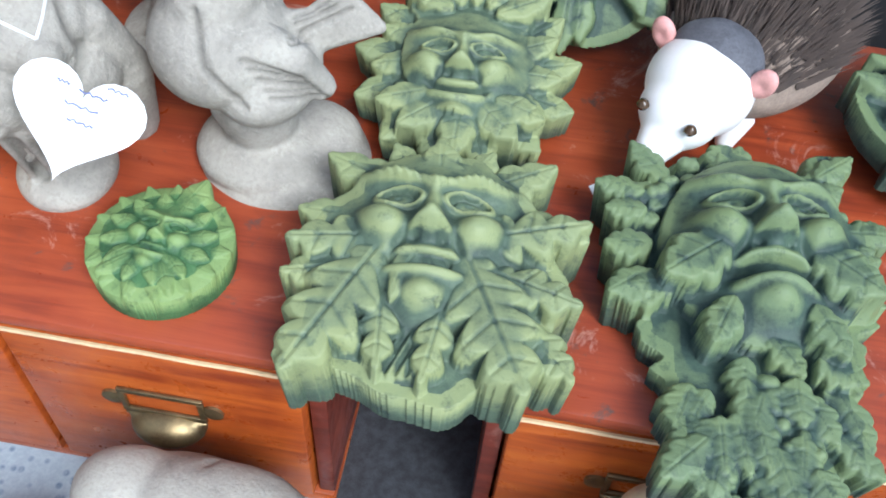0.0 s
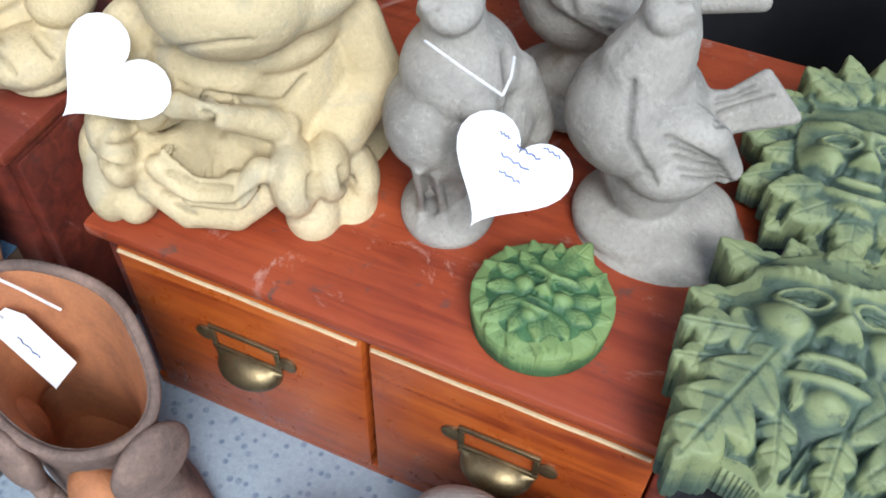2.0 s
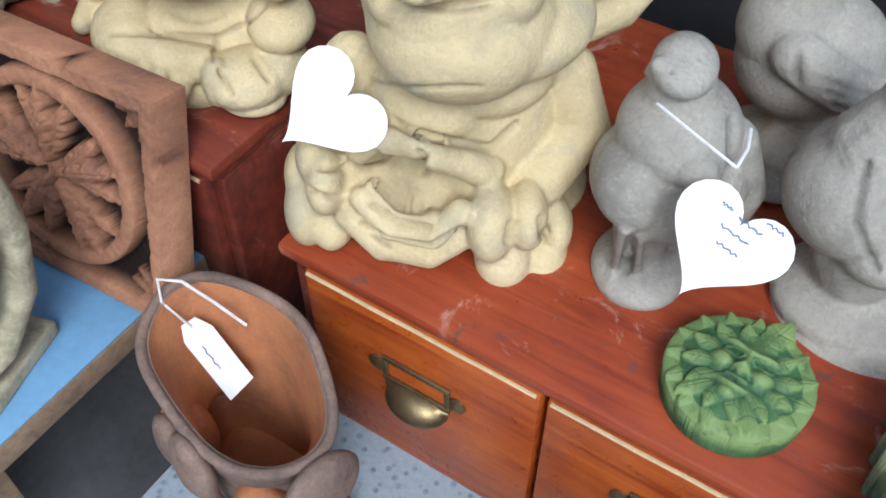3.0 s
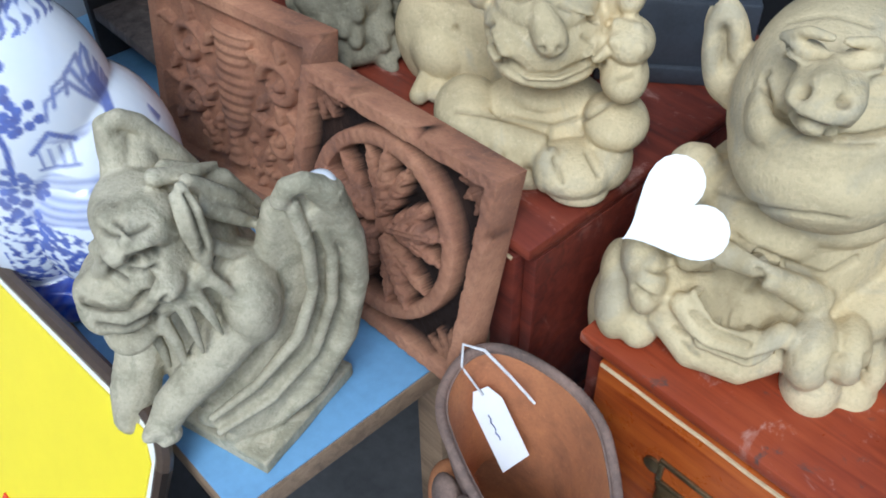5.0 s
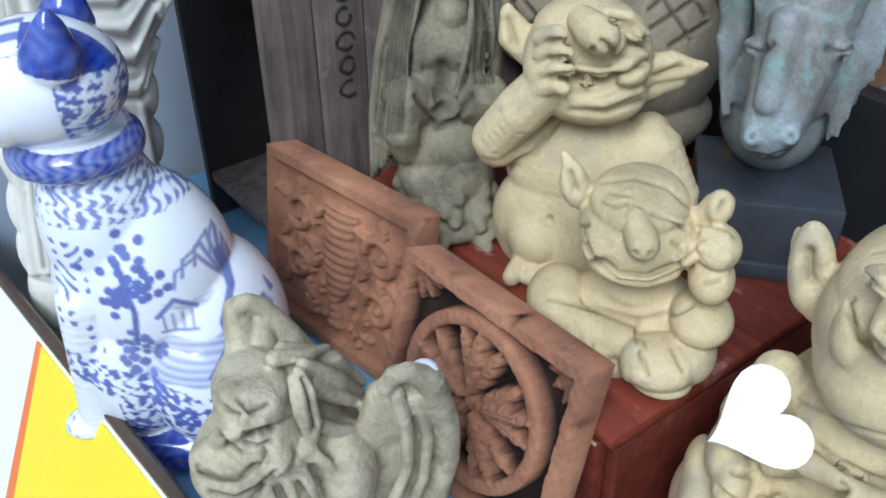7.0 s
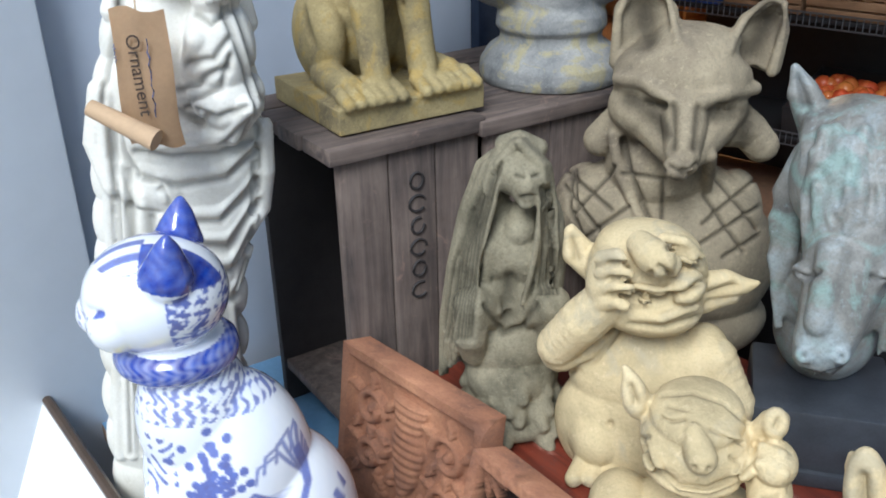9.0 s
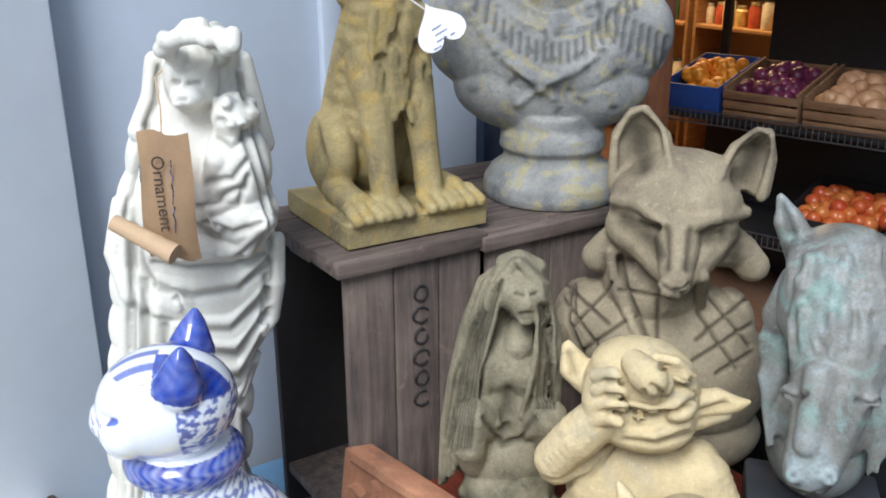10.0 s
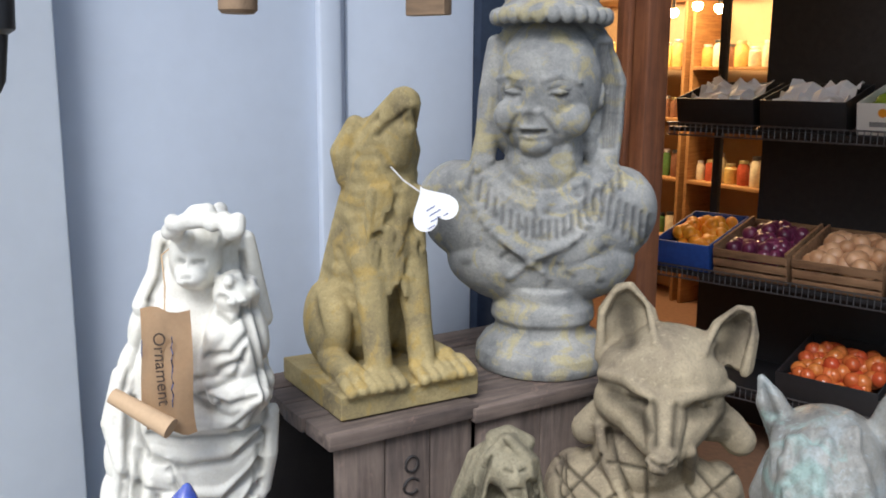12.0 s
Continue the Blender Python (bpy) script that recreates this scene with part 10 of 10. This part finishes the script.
def fruit_tray(name, label, x, y, z, w, d, material, fruit, r, count, flabel, seed, slatted=False, squash=0.95):
    """A shallow tray that slopes up to the back, heaped with produce."""
    at = STAND @ pose(x, y, z, 12, 0, 0)
    t = thing(name, label, "produce tray", "produce trays", at)
    h = 0.13
    if slatted:
        for i in range(3):
            part("slat", boxed(0, w, 0, 0.008, i * 0.045, i * 0.045 + 0.034, 0.001), material, t)
            part("slat", boxed(0, w, d - 0.008, d, i * 0.045, i * 0.045 + 0.034, 0.001), material, t)
        for s in (0.0005, w - 0.0125):
            part("end_board", boxed(s, s + 0.012, 0.0085, d - 0.0085, 0, 0.14, 0.001), material, t)
    else:
        part("front_side", boxed(0, w, 0, 0.006, 0, h, 0.001), material, t)
        part("back_side", boxed(0, w, d - 0.006, d, 0, h, 0.001), material, t)
        for s in (0.0, w - 0.006):
            part("end_side", boxed(s, s + 0.006, 0.0062, d - 0.0062, 0, h, 0.001), material, t)
    part("tray_floor", boxed(0.013, w - 0.013, 0.0085, d - 0.0085, 0.002, 0.008, 0), CARDB, t)
    if fruit:
        rnd = random.Random(seed)
        b = bmesh.new()
        for i in range(count):
            u, v = rnd.uniform(r + 0.012, w - r - 0.012), rnd.uniform(r + 0.012, d - r - 0.012)
            top = 0.10 + 0.04 * math.sin(math.pi * u / w) * math.sin(math.pi * v / d)
            round_fruit(b, rnd, u, v, rnd.uniform(0.055, top), r * rnd.uniform(0.9, 1.08), squash)
        tagged(part("produce", b, fruit, t, flabel), kind="stuff")
    return t


STEEL = plain("dull_steel_wire", (0.16, 0.16, 0.17), 0.4, 0.8)
FY = 0.0


def produce_stand():
    s = thing("produce_stand", "dark tiered greengrocer stand with wire shelves", "stand", "", STAND)
    for x in (0.0, 1.15, 2.3):
        part("upright", boxed(x, x + 0.035, 0.55, 0.59, 0, 2.6, 0.002), BLACK, s)
    # Added black panel: the shade below the shelf put into its colour.
    part("back_panel", boxed(-0.01, 0.9, 0.50, 0.54, 0.02, 0.835, 0.002), BLACK, s)
    for k, (z, y0) in enumerate(((0.36, 0.0), (0.86, 0.0), (1.50, 0.10))):
        part("shelf_panel", boxed(-0.01, 3.0, y0, 0.549, z - 0.02, z, 0.002), BLACK, s)
        w = bmesh.new()
        for i in range(110):
            x = 0.0 + 0.026 * i
            tube(w, [(x, y0 - 0.012, z - 0.035), (x, y0 - 0.012, z + 0.02)], 0.0022, 4)
        tube(w, [(-0.01, y0 - 0.012, z + 0.02), (2.95, y0 - 0.012, z + 0.02)], 0.004, 5)
        tube(w, [(-0.01, y0 - 0.012, z - 0.035), (2.95, y0 - 0.012, z - 0.035)], 0.004, 5)
        tagged(part("wire_guard", w, STEEL, s, "thin wire guard along the shelf"), kind="stuff")


produce_stand()
fruit_tray("fruit_box", "blue printed cardboard box of oranges", 0.01, FY + 0.004, 0.863, 0.27, 0.42, TRAYB, ORANGES, 0.034, 60, "bright oranges", 1)
fruit_tray("fruit_crate", "thin slatted crate heaped with red onions", 0.30, FY + 0.004, 0.863, 0.33, 0.42, SLATB, REDON, 0.036, 90, "glossy red onions", 2, True)
fruit_tray("fruit_crate", "thin slatted crate heaped with brown onions", 0.65, FY + 0.004, 0.863, 0.36, 0.42, SLATB, ONIONS, 0.040, 80, "papery brown onions", 3, True)
fruit_tray("fruit_crate", "thin slatted crate heaped with brown onions", 1.03, FY + 0.004, 0.863, 0.36, 0.42, SLATB, ONIONS, 0.040, 80, "papery brown onions", 4, True)
fruit_tray("fruit_box", "black tray of red apples under thin plastic", 0.62, FY + 0.004, 0.363, 0.42, 0.42, BLACK, APPLES, 0.036, 90, "red apples", 5)
fruit_tray("fruit_box", "black tray of red apples under thin plastic", 1.06, FY + 0.004, 0.363, 0.42, 0.42, BLACK, APPLES, 0.036, 90, "red apples", 6)
for i, x in enumerate((0.03, 0.42)):
    t = fruit_tray("fruit_box", "black tray holding crumpled white tissue paper", x, FY + 0.11, 1.503, 0.36, 0.34, BLACK, None, 0, 0, "", 7)
    c = bmesh.new()
    rnd = random.Random(40 + i)
    g = [[c.verts.new((0.03 + 0.30 * u / 9, 0.03 + 0.28 * v / 9, 0.07 + rnd.uniform(0, 0.06) + 0.04 * v / 9)) for u in range(10)] for v in range(10)]
    for v in range(9):
        for u in range(9):
            c.faces.new((g[v][u], g[v][u + 1], g[v + 1][u + 1], g[v + 1][u]))
    part("tissue", c, PAPER, t, "crumpled white tissue", False)
gt = fruit_tray("fruit_box", "white printed box of green apples", 0.82, FY + 0.11, 1.503, 0.42, 0.34, SIGNW, GREENA, 0.040, 60, "green apples", 9)
part("printed_line", boxed(0.05, 0.30, -0.0015, -0.0002, 0.035, 0.055, 0), plain("grey_print", (0.3, 0.3, 0.3), 0.5), gt, "grey printed line, unreadable")
part("printed_fruit", lathe(bmesh.new(), ((0.018, 0), (0.018, 0.0012)), 20, Matrix.Translation((0.10, -0.0002, 0.092)) @ pose(0, 0, 0, 90)), ORANGES, gt, "small orange printed emblem")


# ---- tags, strings and other small things ----
def heart_outline(w, n=40):
    pts = []
    for i in range(n):
        a = math.tau * i / n
        x = 16 * math.sin(a) ** 3
        z = 13 * math.cos(a) - 5 * math.cos(2 * a) - 2 * math.cos(3 * a) - math.cos(4 * a)
        pts.append((x / 32 * w, (z - 5) / 32 * w))
    return pts


def heart_tag(label, at, w, lines, string):
    """A card heart in its own x-z plane facing -y, with ink bars and a string."""
    t = thing("heart_tag", label, "tag", "heart tags", at)
    part("card", plate(bmesh.new(), heart_outline(w), 0.0016), PAPER, t)
    for i, (x, z, l) in enumerate(lines):
        b = bmesh.new()
        tube(b, [(x * w + l * w * k / 8, -0.0004, z * w + 0.012 * w * math.sin(2.4 * k + i)) for k in range(9)], 0.0008, 5)
        part("ink_line", b, INK, t, "handwritten line, unreadable")
    for pts in string:
        part("string", tube(bmesh.new(), pts, 0.0012, 6), STRING, t, "white string loop")
    return t


WRITING = ((-0.22, 0.08, 0.10), (-0.05, 0.06, 0.22), (-0.12, -0.06, 0.26), (-0.06, -0.18, 0.20), (0.14, 0.16, 0.16))


def facing(x, y, z, turn, tilt, roll):
    """A pose for a flat thing that faces -y when unturned; tilt lifts its face to the sky, roll swings its foot to the left."""
    return pose(x, y, z, 0, 0, turn) @ pose(0, 0, 0, -tilt, 0, 0) @ pose(0, 0, 0, 0, roll, 0)


heart_tag("blank white card heart hanging on the grinning troll", facing(-0.629, 0.402, 0.989, 34, 38, 56), 0.093, (), ())
PTAG = facing(-0.314, 0.448, 0.980, 22, 34, 30)
heart_tag("white card heart with blue handwriting, hung on a string", PTAG, 0.094, WRITING, [[PTAG.inverted() @ Vector(q) for q in w] for w in (((-0.327, 0.440, 1.039), (-0.360, 0.445, 1.048), (-0.396, 0.462, 1.047)), ((-0.327, 0.440, 1.039), (-0.326, 0.452, 1.047), (-0.331, 0.470, 1.049)))])
heart_tag("white card heart with faint writing, hung upside down", facing(-1.365, 0.480, 1.545, 62, 6, 150), 0.070, WRITING, ([(0.004, -0.001, -0.040), (0.016, 0.0, -0.066), (0.022, 0.004, -0.092)],))

# brown paper scroll tied to the robed statue
MAD = pose(-1.432, 0.160, 0.715, 0, 0, 56)
kt = thing("paper_tag", "curled brown kraft paper tag with handwriting, tied on", "tag", "", MAD @ pose(-0.020, -0.104, 0.672, -6, 0, 0))


def curl(w, h, n=18):
    b = bmesh.new()
    rows = []
    for i in range(n + 1):
        f = i / n
        z = h / 2 - h * f
        y = -0.010 * math.sin(math.pi * f) - 0.004 * math.sin(3 * f)
        rows.append([b.verts.new((-w / 2 + w * k / 6 + 0.010 * f * f + 0.004 * math.sin(5 * f + k), y - 0.010 * math.sin(math.pi * k / 6), z + 0.004 * math.sin(k))) for k in range(7)])
    for u, v in zip(rows, rows[1:]):
        for k in range(6):
            b.faces.new((u[k], u[k + 1], v[k + 1], v[k]))
    made = bmesh.ops.solidify(b, geom=b.faces[:], thickness=0.0012)
    return b


part("sheet", curl(0.062, 0.150), KRAFT, kt)
part("rolled_end", tube(bmesh.new(), [(-0.062 + 0.075 * k / 8, -0.012 - 0.002 * k, -0.030 - 0.035 * k / 8) for k in range(9)], 0.010, 14, 1.3), KRAFT, kt, "rolled end of the paper")
txt = bpy.data.curves.new("writing", "FONT")
txt.body, txt.size, txt.extrude = "Ornament", 0.021, 0.0003
tmp = new("writing", txt)
me = bpy.data.meshes.new_from_object(tmp.evaluated_get(bpy.context.evaluated_depsgraph_get()))
bpy.data.objects.remove(tmp)
wr = link_mesh("writing", me, plain("brown_black_ink", (0.05, 0.03, 0.02), 0.7), kt, "handwritten word in dark ink")
wr.matrix_local = pose(-0.008, -0.0245, 0.050, 90, 0, 0) @ pose(0, 0, 0, 0, 0, -86)
for x, z, l in ((0.014, 0.045, 0.085), (-0.022, 0.04, 0.02)):
    part("ink_line", tube(bmesh.new(), [(x + 0.0012 * math.sin(2.6 * k), -0.0225, z - l * k / 12) for k in range(13)], 0.0009, 5), INK, kt, "handwritten line, unreadable")
part("string", tube(bmesh.new(), [(0.0, -0.004, 0.072), (-0.006, 0.018, 0.10), (-0.020, 0.05, 0.135), (-0.010, 0.09, 0.15)], 0.0010, 6), KRAFT, kt, "thin brown string")

# swing tag inside the boot planter
lt = thing("swing_tag", "white swing tag on a string inside the boot planter", "tag", "", facing(-0.705, 0.262, 0.735, 40, 30, -28))
b = bmesh.new()
plate(b, [(-0.016, -0.048), (0.016, -0.040), (0.016, 0.026), (0.008, 0.042), (-0.008, 0.042), (-0.016, 0.026)], 0.0012)
part("card", b, PAPER, lt)
part("string", tube(bmesh.new(), [(0.0, -0.001, 0.036), (-0.006, -0.006, 0.072), (0.006, -0.010, 0.094), (0.022, -0.008, 0.080), (0.034, -0.006, 0.045), (0.044, -0.004, 0.010)], 0.0016, 6), STRING, lt, "white ribbon loop")
part("ink_line", tube(bmesh.new(), [(-0.004 + 0.001 * math.sin(2.2 * k), -0.0006, 0.014 - 0.004 * k) for k in range(8)], 0.0008, 5), INK, lt, "handwritten line, unreadable")

# small card lying on the scuffed chest top
cd = thing("folded_card", "small folded white card lying on the chest", "card", "", pose(0.092, 0.584, TZ + 0.0005, 0, 0, 25))
b = bmesh.new()
block(b, -0.018, 0.0, -0.012, 0.012, 0, 0.0012, 0, pose(0, 0, 0, 0, -18, 0))
block(b, 0.0005, 0.018, -0.012, 0.012, 0, 0.0012, 0, pose(0, 0, 0, 0, 12, 0))
bmesh.ops.translate(b, vec=(0, 0, 0.0045), verts=b.verts)
part("card", b, PAPER, cd)

# sticker on the gargoyle's wing
st = thing("price_sticker", "small pale sticker stuck on the gargoyle's wing", "sticker", "", pose(-0.905, 0.100, 0.715, 0, 0, 16) @ Matrix.Scale(0.93, 4))
c = Clay()
c.ell(0.103, 0.052, 0.333, 0.0145, 0.014, 0.013)
c.done("label", PAPER, 0.002, 1, parent=st)

# things hanging above
for x, y, z, r, h, m, lab in ((-1.25, 0.151, 1.805, 0.021, 0.75, EDGEW, "round wooden chime tube hanging over the display"), (-1.25, 0.392, 1.812, 0.030, 0.75, EDGEW, "square-ended wooden chime piece hanging over the display")):
    t = thing("wind_chime", lab, "wind chime", "wind chimes", pose(x, y, z, 0, 0, 20))
    if r < 0.025:
        b = lathe(bmesh.new(), ((r * 0.8, 0.0), (r, 0.004), (r, 0.40), (r * 0.9, 0.404)), 24)
    else:
        b = boxed(-r, r, -0.008, 0.008, 0.0, 0.38, 0.002)
    part("tube", b, m, t)
    part("cord", tube(bmesh.new(), [(0, 0, 0.38), (0, 0, 3.352 - z)], 0.0015, 6), STRING, t)
t = thing("iron_spike", "dark iron spike hanging by the pilaster", "ornament", "", pose(-1.25, -0.088, 1.722))
part("spike", lathe(bmesh.new(), ((0.0, 0.0), (0.006, 0.012), (0.011, 0.055), (0.018, 0.060), (0.020, 0.11), (0.014, 0.125), (0.016, 0.30)), 16), BLACK, t)
part("cord", tube(bmesh.new(), [(0, 0, 0.29), (0, 0, 1.63)], 0.0015, 6), STRING, t)

structure("beam_rail", boxed(-1.27, -1.23, -0.50, 0.80, 3.35, 3.39, 0.003), DARK, "dark rail above the display")
for y in (-0.45, 0.70):
    structure("beam_bracket", boxed(-1.80, -1.2705, y, y + 0.03, 3.352, 3.388, 0.003), DARK, "dark bracket from the wall to the rail")
